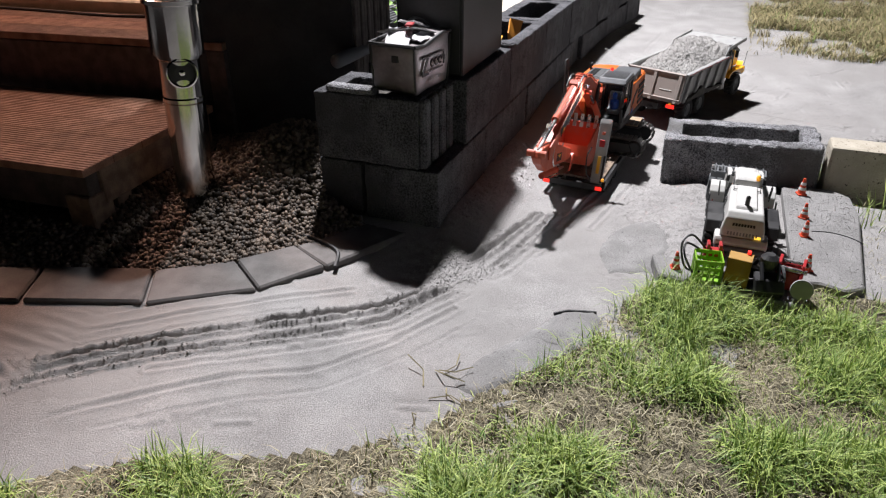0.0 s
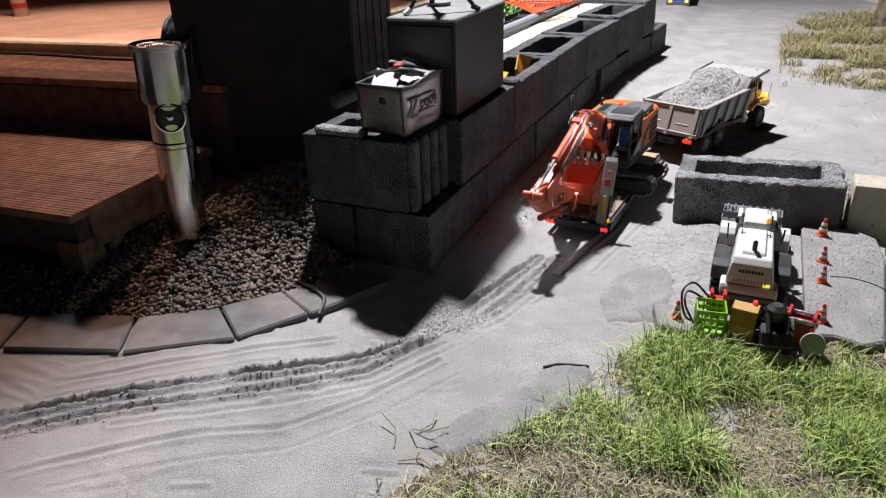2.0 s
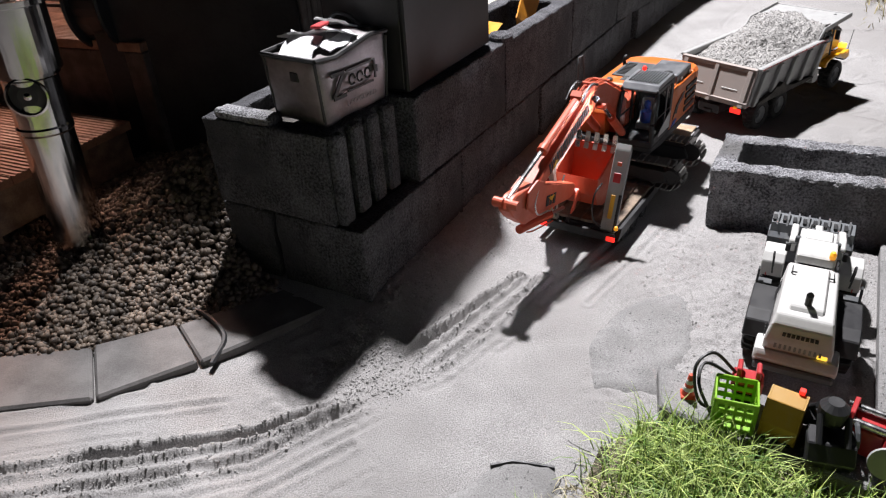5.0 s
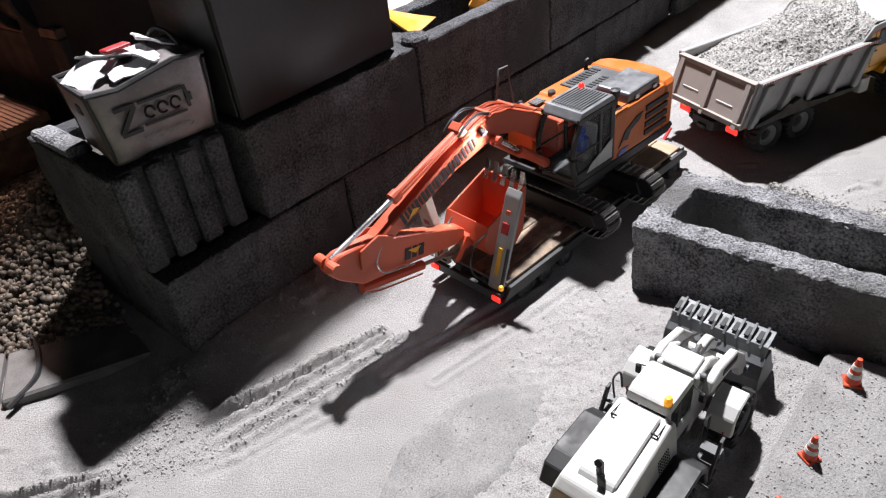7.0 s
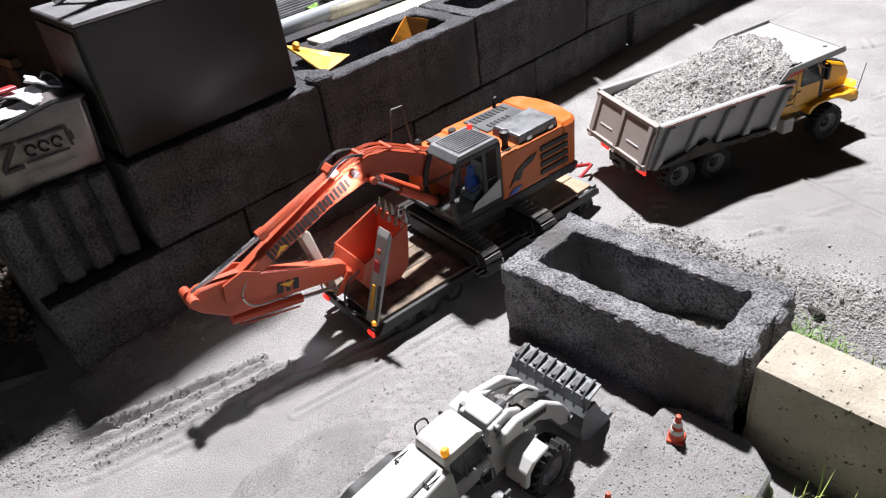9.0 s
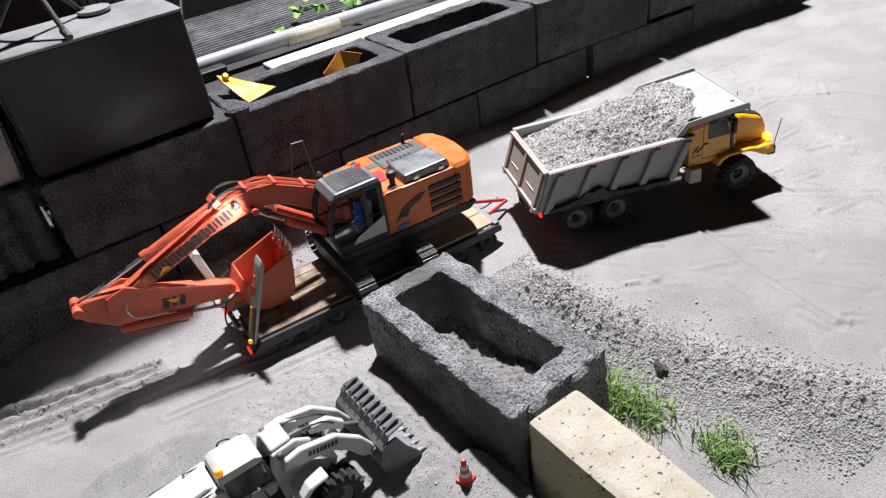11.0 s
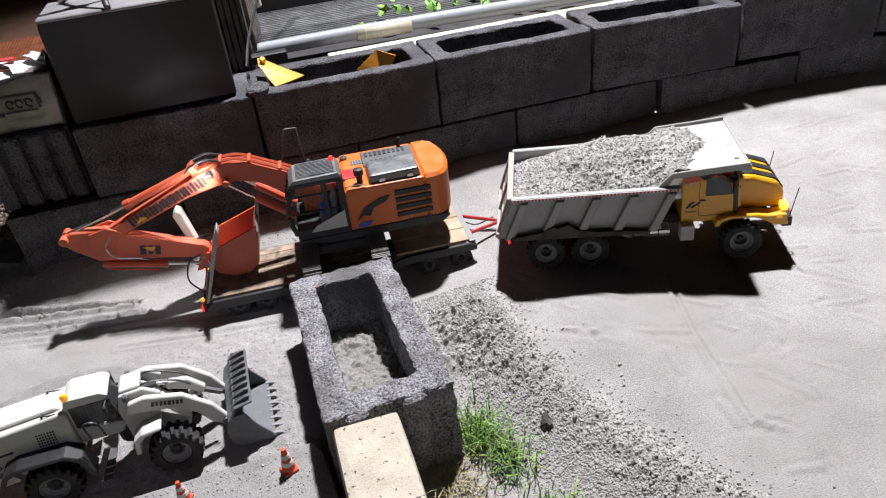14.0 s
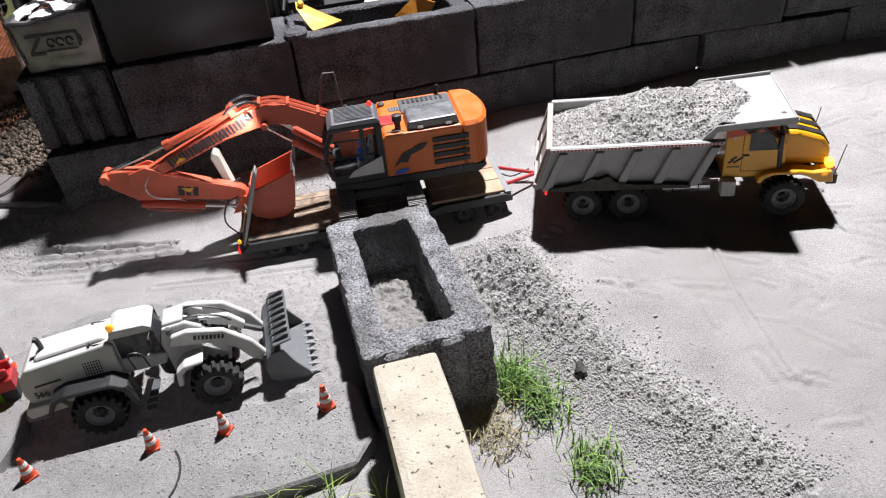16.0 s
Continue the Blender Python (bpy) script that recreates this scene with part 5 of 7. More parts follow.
for k in range(6):
    part("deck_plank", box((-0.065, -0.0825 + 0.033 * k, 0.068), (0.48, 0.031, 0.008), 0.001), DECKPLANK, trailer)
for k in range(3):
    part("front_plank", box((0.287, -0.066 + 0.066 * k, 0.084), (0.20, 0.063, 0.008), 0.001), PLANK, trailer, "pale yellow plank")
part("front_frame", box((0.395, 0, 0.077), (0.018, 0.205, 0.016), 0.004, seg=2), MIDGREY, trailer, "pale metal front edge")
part("frame_core", box((0.03, 0, 0.052), (0.68, 0.06, 0.02), 0.002), BLACK, trailer)
part("rear_board", box((-0.322, 0, 0.048), (0.010, 0.20, 0.022), 0.001), BLACK, trailer)
for s in (-1, 1):
    part("tail_lamp", box((-0.329, s * 0.092, 0.046), (0.005, 0.022, 0.012), 0.001), REDLAMP, trailer, "lit red tail lamp")
    part("amber_lamp", lathe([(0.005, 0), (0.0055, 0.004), (0.004, 0.009), (0.001, 0.010)], 12, m=pose(-0.322, s * 0.102 + (0.0 if s < 0 else -0.03), 0.072)), AMBER, trailer, "lit amber marker lamp")
    # far ramp in cream: orange bounce light on it, put into the colour
    ramp = part("ramp", prism([(-0.318, 0.058), (-0.309, 0.058), (-0.236, 0.250), (-0.238, 0.266), (-0.247, 0.252)] if s < 0 else [(-0.318, 0.058), (-0.304, 0.058), (-0.340, 0.250), (-0.352, 0.258), (-0.362, 0.245)], 0.040, s * 0.078, 0.002), BEDGREY if s < 0 else CREAM, trailer, "raised metal ramp")
    m = Matrix.Translation((-0.277 if s < 0 else -0.334, s * 0.078, 0.16)) @ pose(0, 0, 0, 0, 20.5 if s < 0 else -11, 0)
    for z, mat, h in ((0.062, ORANGE, 0.010), (0.028, REDP, 0.024), (-0.045, YELLOWTOY, 0.06)):
        part("reflector", box((-0.0075, 0, z), (0.003, 0.018 if mat is REDP else 0.011, h), 0.0005, m=m), mat, ramp)
    part("ramp_strut", rod((-0.315, s * 0.094, 0.062), (-0.285 if s < 0 else -0.325, s * 0.094, 0.15), 0.004), BLACK, ramp)
    part("ramp_hose", tube(curve_pts([(-0.32, s * 0.06, 0.07), (-0.35, s * 0.05, 0.11), (-0.335, s * 0.045, 0.16), (-0.30, s * 0.05, 0.18)]), 0.0022, 5), BLACK, ramp)
part("drawbar", tube([(0.40, -0.035, 0.066), (0.50, -0.005, 0.066)], 0.005, 6), REDP, trailer, "red draw bar")
part("drawbar", tube([(0.40, 0.07, 0.066), (0.50, 0.0, 0.066)], 0.005, 6), REDP, trailer, "red draw bar")
part("air_line", tube(curve_pts([(0.40, 0.02, 0.075), (0.44, 0.03, 0.05), (0.49, 0.02, 0.07)]), 0.002, 5), BLACK, trailer)

# ---------------------------------------------------------------- excavator
exc = thing("excavator", pose(0.1, 0.270, 0.054, 0, 0, -5), "orange model excavator on tracks with folded boom and bucket", "excavator")
EZ = 0.054


def side(*pts):
    """Side outline given in world heights."""
    return [(x, z - EZ) for x, z in pts]


pad_mesh = None
for s in (-1, 1):
    fr = part("track_frame", prism([(-0.135, 0.020), (-0.12, 0.052), (0.12, 0.052), (0.14, 0.020), (0.12, 0.012), (-0.11, 0.012)], 0.030, s * 0.088, 0.003), BLACK, exc)
    fr.matrix_basis = pose(0.058, -0.028, 0.0, 0, 0, 90)
    for x, r in ((-0.138, 0.026), (0.142, 0.026)):
        sp = lathe([(r, -0.008), (r, 0.008), (r * 0.7, 0.012), (0.001, 0.012)], 22, m=pose(x, s * 0.088, 0.037, -90 * s))
        for k in range(12):
            a = k * math.tau / 12
            rod((x + r * 0.72 * math.cos(a), s * 0.098, 0.037 + r * 0.72 * math.sin(a)), (x + r * 0.72 * math.cos(a), s * 0.102, 0.037 + r * 0.72 * math.sin(a)), 0.0022, seg=6, bm=sp)
        part("sprocket", sp, BLACK, fr)
    for k in range(7):
        part("roller", lathe([(0.009, -0.012), (0.009, 0.012), (0.001, 0.012)], 12, m=pose(-0.095 + 0.032 * k, s * 0.088, 0.016, 90)), DARKGREY, fr)
    # shoes run round the two end wheels
    L, R = 0.28, 0.033
    per = 2 * L + math.tau * R
    n = 46
    for k in range(n):
        d = per * k / n
        if d < L:
            x, z, a = -0.138 + d, 0.037 + R, 0
        elif d < L + math.pi * R:
            t = (d - L) / R
            x, z, a = 0.142 + R * math.sin(t), 0.037 + R * math.cos(t), math.degrees(t)
        elif d < 2 * L + math.pi * R:
            x, z, a = 0.142 - (d - L - math.pi * R), 0.037 - R, 180
        else:
            t = math.pi + (d - 2 * L - math.pi * R) / R
            x, z, a = -0.138 + R * math.sin(t), 0.037 + R * math.cos(t), math.degrees(t)
        if pad_mesh is None:
            b = box((0, 0, 0), (0.0125, 0.046, 0.003), 0.0006)
            for g in (-0.0045, 0.0, 0.0045):
                box((g, 0, 0.0028), (0.0016, 0.045, 0.0036), 0, bm=b)
            pad_mesh = mesh_of("track_shoe", b, TRACKMETAL)
        shoe = new("track_shoe", pad_mesh)
        shoe.parent, shoe.matrix_basis = fr, pose(x, s * 0.088, z, 0, a, 0)
part("undercarriage", box((0.058, 0, 0.045), (0.15, 0.13, 0.03), 0.004), BLACK, exc)
part("slew_ring", lathe([(0.062, 0.055), (0.062, 0.082), (0.055, 0.09), (0.001, 0.09)], 32, m=pose(0.058, 0, 0)), BLACK, exc)
part("platform", prism(side((-0.045, 0.148), (-0.055, 0.165), (0.30, 0.165), (0.31, 0.155), (0.29, 0.140), (0.02, 0.140)), 0.205, 0, 0.004), BLACK, exc)
# house: right tank side, engine bay, counterweight
body = part("engine_house", prism(side((0.070, 0.165), (0.070, 0.262), (0.078, 0.270), (0.255, 0.270), (0.255, 0.165)), 0.210, 0, 0.006, seg=2), ORANGEBODY, exc)
cw = [(0.252, -0.106), (0.252, 0.106), (0.292, 0.104), (0.312, 0.085), (0.324, 0.04), (0.327, 0.0), (0.324, -0.04), (0.312, -0.085), (0.292, -0.104)]
part("counterweight", slabshape(cw, 0.106, 0.219, 0.008), ORANGEBODY, exc, "rounded orange counterweight")
part("counterweight_skirt", slabshape([(x * 0.985, y * 0.98) for x, y in cw], 0.094, 0.108, 0.002), BLACK, exc)
part("side_deck", prism(side((-0.030, 0.165), (-0.030, 0.225), (0.0, 0.262), (0.075, 0.266), (0.075, 0.165)), 0.072, 0.068, 0.005, seg=2), ORANGEBODY, exc)
part("boom_well", box((0.04, 0.012, 0.150), (0.075, 0.045, 0.10), 0.002), REDIN, exc, "dark red boom well")
hood = part("engine_hood", prism(side((0.128, 0.268), (0.134, 0.290), (0.245, 0.292), (0.252, 0.268)), 0.085, -0.052, 0.005, seg=2), HOODMETAL, exc, "grey metal engine hood with bright latches")
for x in (0.16, 0.225):
    part("hood_latch", box((x, -0.097, 0.222), (0.014, 0.003, 0.008), 0.001), CHROME, hood)
vent = part("vent_panel", box((0.19, 0.045, 0.2175), (0.125, 0.085, 0.004), 0.001), DARKGREY, exc, "grey slotted vent panel")
for k in range(9):
    part("slot", box((0.140 + 0.0115 * k, 0.066, 0.2203), (0.006, 0.024, 0.002), 0), BLACK, vent)
for k in range(6):
    part("slot", box((0.150 + 0.0115 * k, 0.022, 0.2203), (0.006, 0.016, 0.002), 0), BLACK, vent)
for x, y in ((0.035, 0.075), (0.115, 0.04)):
    g = part("grip_plate", box((x, y, 0.2155), (0.030, 0.026, 0.003), 0.0005), DARKGREY, exc)
    for k in range(4):
        part("grip_rib", box((x - 0.010 + 0.0065 * k, y, 0.2175), (0.002, 0.024, 0.001), 0), MIDGREY, g)
part("well_cover", box((0.096, -0.020, 0.2165), (0.046, 0.052, 0.003), 0.0006), REDP, exc, "dark red cover plate")
part("filler_cap", lathe([(0.009, 0), (0.009, 0.008), (0.004, 0.012), (0.001, 0.012)], 12, m=pose(0.085, 0.075, 0.213)), DARKGREY, exc)
part("exhaust", lathe([(0.007, 0), (0.007, 0.020), (0.011, 0.022), (0.011, 0.036), (0.001, 0.038)], 14, m=pose(0.110, -0.075, 0.214)), BLACK, exc, "black exhaust stack")
part("rear_exhaust", tube(curve_pts([(0.225, 0.09, 0.215), (0.225, 0.09, 0.235), (0.232, 0.088, 0.240)]), 0.005, 8), BLACK, exc)
part("roof_cap", lathe([(0.008, 0), (0.009, 0.012), (0.004, 0.018), (0.001, 0.018)], 12, m=pose(0.0, 0.09, 0.208)), BLACK, exc)
part("mirror_hoop", tube([(-0.07, 0.1, 0.19), (-0.046, 0.108, 0.292), (-0.040, 0.112, 0.304), (-0.014, 0.112, 0.304), (-0.006, 0.104, 0.21)], 0.0026, 5), DARKGREY, exc)
for k in range(4):
    part("side_louvre", box((0.225, -0.1065, 0.188 - 0.019 * k), (0.085, 0.004, 0.013), 0.0015), BLACK, body)
bars(body, 0.205, 0.112, 0.275, 0.112, -0.1068, [0.008] * 8, BLACK, "model_mark")
part("side_swoosh", prism(side((0.088, 0.188), (0.110, 0.220), (0.150, 0.238), (0.172, 0.240), (0.160, 0.226), (0.130, 0.215), (0.120, 0.196), (0.105, 0.200)), 0.0015, -0.1062), BLACK, body)
part("blue_flash", prism(side((0.085, 0.170), (0.098, 0.182), (0.125, 0.182), (0.112, 0.170)), 0.0015, -0.1062), BLUE, body)
part("handrail", tube([(0.075, -0.10, 0.216), (0.075, -0.10, 0.222), (0.12, -0.10, 0.222)], 0.0012, 5), BLACK, body)
# cab on the near side
cabx = part("cab", prism(side((-0.048, 0.303), (-0.036, 0.316), (0.062, 0.318), (0.070, 0.310), (0.070, 0.304), (-0.048, 0.299)), 0.094, -0.058, 0.004, seg=2), ROOFGREY, exc, "grey cab roof with black frame")
for k in range(11):
    part("roof_rib", box((0.014, -0.094 + 0.0072 * k, 0.2652), (0.085, 0.003, 0.0022), 0.0004), ROOFGREY, cabx)
for y in (-0.1035, -0.0125):
    part("roof_rail", box((0.010, y, 0.2475), (0.116, 0.006, 0.010), 0.001), BLACK, cabx)
    part("sill_rail", box((0.006, y, 0.130), (0.126, 0.006, 0.012), 0.001), BLACK, cabx)
part("rear_panel", box((0.0685, -0.058, 0.185), (0.004, 0.088, 0.125), 0.0005), BLACK, cabx)
part("cab_floor", box((0.010, -0.058, 0.118), (0.125, 0.092, 0.018), 0.003), BLACK, cabx)
for y in (-0.103, -0.014):
    part("front_pillar", tube(curve_pts([(-0.052, y, 0.125), (-0.062, y, 0.165), (-0.058, y, 0.205), (-0.040, y, 0.240)]), 0.006, 6), BLACK, cabx)
    part("rear_pillar", box((0.064, y, 0.185), (0.014, 0.007, 0.13), 0.001), BLACK, cabx)
    part("middle_pillar", box((0.026, y, 0.185), (0.010, 0.005, 0.125), 0.001), BLACK, cabx)
    part("waist_rail", box((0.005, y, 0.178), (0.12, 0.004, 0.004), 0.001), BLACK, cabx)
    part("side_glass", box((0.005, y, 0.190), (0.115, 0.0015, 0.115)), GLASS, cabx)
part("lower_door", prism(side((-0.054, 0.180), (-0.056, 0.190), (0.0, 0.192), (0.062, 0.225), (0.066, 0.180)), 0.003, -0.104, 0.0005), BLACK, cabx)
part("door_flash", prism(side((-0.020, 0.181), (-0.005, 0.196), (0.035, 0.212), (0.064, 0.224), (0.064, 0.181)), 0.0015, -0.1062), WHITE, cabx, "white door panel")
part("front_glass", box((0, 0, 0), (0.0015, 0.086, 0.115), 0, m=pose(-0.056, -0.058, 0.182, 0, 3, 0)), GLASS, cabx)
part("seat", prism([(0.005, 0.13), (0.005, 0.145), (0.03, 0.15), (0.042, 0.20), (0.052, 0.20), (0.045, 0.13)], 0.045, -0.058, 0.004), MIDGREY, cabx)
# plain turned shape standing for the toy driver
part("seat_cover", lathe([(0.012, 0.148), (0.016, 0.165), (0.015, 0.185), (0.006, 0.192), (0.009, 0.200), (0.008, 0.21), (0.001, 0.214)], 12, m=pose(0.024, -0.058, -0.012)), BLUE, cabx, "small plain blue toy driver on the seat")
part("beacon", lathe([(0.007, 0), (0.008, 0.008), (0.005, 0.014), (0.001, 0.015)], 12, m=pose(0.055, -0.03, 0.264) @ Matrix.Scale(0.75, 4)), REDLAMP, cabx, "lit red beacon")
# boom, stick, bucket, rams
boom = part("boom", prism(side((0.055, 0.215), (0.035, 0.258), (-0.048, 0.314), (-0.141, 0.361), (-0.185, 0.368), (-0.230, 0.359), (-0.280, 0.340), (-0.430, 0.277), (-0.500, 0.246), (-0.535, 0.232), (-0.530, 0.214), (-0.500, 0.216), (-0.420, 0.245), (-0.300, 0.290), (-0.218, 0.308), (-0.170, 0.314), (-0.120, 0.298), (-0.050, 0.250), (0.010, 0.195), (0.045, 0.195)), 0.040, 0.012, 0.003), ORANGE, exc)
bars(boom, -0.455, 0.251 - EZ, -0.245, 0.332 - EZ, -0.0088, [0.027, 0.022] * 11, BLACK, "lettering_bar", 0.0012, 0.72)
bars(boom, -0.455, 0.251 - EZ, -0.245, 0.332 - EZ, 0.0332, [0.027, 0.022] * 11, BLACK, "lettering_bar", 0.0012, 0.86)
part("yellow_mark", prism(side((-0.440, 0.246), (-0.425, 0.264), (-0.408, 0.259)), 0.0012, -0.0095), YELLOWTOY, boom)
part("boom_lamp", lathe([(0.006, 0), (0.008, 0.006), (0.008, 0.014), (0.001, 0.015)], 12, m=pose(-0.232, -0.012, 0.352 - EZ, 120, 0, 0)), BLACK, boom)
part("boom_lamp_lens", lathe([(0.006, 0), (0.001, 0.002)], 12, m=pose(-0.232, -0.016, 0.349 - EZ, 120, 0, 0)), HEADLAMP, boom, "glowing boom lamp")
for y in (-0.006, 0.002, 0.022, 0.030):
    part("boom_pipe", tube(curve_pts([(0.02, y, 0.285 - EZ), (-0.048, y, 0.320 - EZ), (-0.141, y, 0.366 - EZ), (-0.185, y, 0.373 - EZ), (-0.230, y, 0.364 - EZ), (-0.275, y, 0.347 - EZ)]), 0.0022, 5), ORANGE, boom)
for k, x in enumerate((-0.06, -0.13, -0.20)):
    part("pipe_clamp", box((x, 0.012, (0.327, 0.362, 0.373)[k] - EZ), (0.008, 0.046, 0.006), 0.001), ORANGE, boom)
for y in (-0.008, 0.032):
    part("hose", tube(curve_pts([(-0.20, y, 0.374 - EZ), (-0.235, y, 0.384 - EZ), (-0.268, y, 0.374 - EZ), (-0.29, y, 0.358 - EZ)]), 0.003, 6), BLACK, boom)
ram = part("stick_ram", rod((-0.268, 0.012, 0.358 - EZ), (-0.452, 0.012, 0.294 - EZ), 0.010, seg=14), ORANGE, exc)
part("ram_collar", rod((-0.440, 0.012, 0.298 - EZ), (-0.456, 0.012, 0.2925 - EZ), 0.013, seg=14), ORANGE, ram)
part("ram_rod", rod((-0.45, 0.012, 0.295 - EZ), (-0.612, 0.012, 0.243 - EZ), 0.0055, seg=10), CHROME, ram)
part("ram_pipe", tube([(-0.28, -0.004, 0.362 - EZ), (-0.44, -0.004, 0.305 - EZ)], 0.002, 5), ORANGE, ram)
part("boom_bracket", prism(side((-0.255, 0.352), (-0.270, 0.378), (-0.285, 0.366), (-0.275, 0.345)), 0.030, 0.012, 0.002), ORANGE, boom)
for y in (-0.024, 0.048):
    r2 = part("boom_ram", rod((-0.045, y, 0.195 - EZ), (-0.135, y, 0.268 - EZ), 0.011, seg=12), REDIN, exc)
    part("ram_rod", rod((-0.13, y, 0.264 - EZ), (-0.195, y, 0.318 - EZ), 0.005, seg=10), CHROME, r2)
part("ram_pin", rod((-0.197, -0.032, 0.319 - EZ), (-0.197, 0.056, 0.319 - EZ), 0.008, seg=12), ORANGE, exc)
stick = part("stick", prism(side((-0.632, 0.226), (-0.622, 0.243), (-0.600, 0.250), (-0.520, 0.243), (-0.474, 0.222), (-0.300, 0.150), (-0.288, 0.138), (-0.296, 0.118), (-0.320, 0.114), (-0.420, 0.135), (-0.560, 0.158), (-0.612, 0.200)), 0.030, 0.012, 0.003), ORANGE, exc)
for s in (-1, 1):
    part("elbow_plate", prism(side((-0.565, 0.200), (-0.560, 0.240), (-0.515, 0.252), (-0.480, 0.232), (-0.500, 0.200)), 0.005, 0.012 + s * 0.021, 0.001), ORANGE, stick)
bars(stick, -0.458, 0.170 - EZ, -0.405, 0.158 - EZ, -0.0038, [0.026, 0.026, 0.026], BLACK, "lettering_bar", 0.0012, 0.8)
part("yellow_mark", prism(side((-0.448, 0.176), (-0.415, 0.170), (-0.430, 0.160)), 0.0012, -0.0046), YELLOWTOY, stick)
for y in (-0.006, 0.030):
    part("pin", rod((-0.62, y - 0.012, 0.236 - EZ), (-0.62, y + 0.012, 0.236 - EZ), 0.011, seg=14), ORANGE, stick)
part("hose", tube(curve_pts([(-0.50, -0.008, 0.238 - EZ), (-0.53, -0.012, 0.20 - EZ), (-0.515, -0.012, 0.165 - EZ), (-0.46, -0.01, 0.148 - EZ), (-0.435, -0.006, 0.135 - EZ)]), 0.0022, 6), CHROME, stick)
r3 = part("bucket_ram", rod((-0.560, 0.012, 0.142 - EZ), (-0.405, 0.012, 0.106 - EZ), 0.0105, seg=12), REDIN, exc)
part("ram_rod", rod((-0.41, 0.012, 0.107 - EZ), (-0.325, 0.012, 0.088 - EZ), 0.0045, seg=10), CHROME, r3)
part("ram_pipe", tube([(-0.55, -0.002, 0.134 - EZ), (-0.53, -0.004, 0.126 - EZ), (-0.42, -0.004, 0.100 - EZ)], 0.002, 5), REDIN, r3)
for y in (-0.012, 0.036):
    part("link", prism(side((-0.335, 0.080), (-0.328, 0.092), (-0.296, 0.130), (-0.286, 0.124), (-0.318, 0.082)), 0.005, y, 0.001), REDIN, exc)
# open bucket: shell of thin plates
bk = part("bucket", bmesh.new(), ORANGE, exc, "orange digging bucket, red inside")
outer = [(-0.300, 0.165), (-0.318, 0.125), (-0.300, 0.088), (-0.255, 0.070), (-0.200, 0.072), (-0.168, 0.098), (-0.158, 0.150), (-0.150, 0.215)]
b = bmesh.new()
inner = [(-0.295, 0.163), (-0.311, 0.125), (-0.296, 0.093), (-0.254, 0.076), (-0.203, 0.078), (-0.174, 0.101), (-0.164, 0.150), (-0.156, 0.214)]
prism([(x, z - EZ) for x, z in outer + inner[::-1]], 0.118, 0.005, 0.0, bm=b)
bk.data = mesh_of("bucket", b, REDIN)
for s in (-1, 1):
    part("bucket_side", prism([(x, z - EZ) for x, z in outer], 0.005, 0.005 + s * 0.060, 0.001), ORANGE, bk)
for k in range(5):
    t = part("tooth", prism(side((-0.164, 0.195), (-0.146, 0.195), (-0.142, 0.222), (-0.146, 0.245), (-0.152, 0.222)), 0.013, 0.005 - 0.05 + 0.025 * k, 0.001), CHROME, bk, "bright metal tooth")
part("bucket_ear", prism(side((-0.33, 0.098), (-0.334, 0.126), (-0.305, 0.138), (-0.300, 0.100)), 0.05, 0.012, 0.002), REDIN, bk)
bk.matrix_basis = pose(-0.155, 0, 0.075 - EZ) @ Matrix.Diagonal((0.82, 1, 0.90, 1)) @ pose(0.155, 0, EZ - 0.075)
for ob in exc.children:
    if ob.name.split(".")[0] in ("engine_house", "counterweight", "counterweight_skirt", "side_deck", "engine_hood", "vent_panel", "grip_plate", "filler_cap", "exhaust", "rear_exhaust", "roof_cap", "cab", "platform", "mirror_hoop", "boom_well", "well_cover"):
        ob.matrix_basis = pose(0.150, 0, 0.100) @ Matrix.Diagonal((1.10, 1.05, 1.10, 1)) @ pose(-0.128, 0, -0.100) @ ob.matrix_basis
lamp("boom_work_lamp", "SPOT", exc.matrix_world @ look((-0.232, -0.050, 0.300), (-0.80, 0.40, 0.15)), 2.2, (0.92, 0.90, 1.0), 0.01, 150)

# ---------------------------------------------------------------- wheel loader
ldr = thing("wheel_loader", pose(-0.396, -0.263, 0.020, 0, 0, 0.5), "white model wheel loader with toothed grey bucket on sand", "wheel loader")
for x in (-0.108, 0.113):
    for s in (-1, 1):
        wheel(ldr, x, s * 0.071, 0.051, 0.051, 0.044, s, MIDGREY, 18, 0.50, 0.10)
    part("axle", rod((x, -0.06, 0.0515), (x, 0.06, 0.0515), 0.014), DARKGREY, ldr)
rear = part("rear_body", prism([(-0.262, 0.085), (-0.272, 0.120), (-0.268, 0.155), (-0.250, 0.172), (-0.060, 0.188), (-0.050, 0.180), (-0.050, 0.075), (-0.20, 0.075)], 0.112, 0, 0.008, seg=3), WHITE, ldr)
part("hood_ridge", prism([(-0.235, 0.172), (-0.225, 0.181), (-0.075, 0.194), (-0.062, 0.187)], 0.070, 0, 0.003), WHITE, rear)
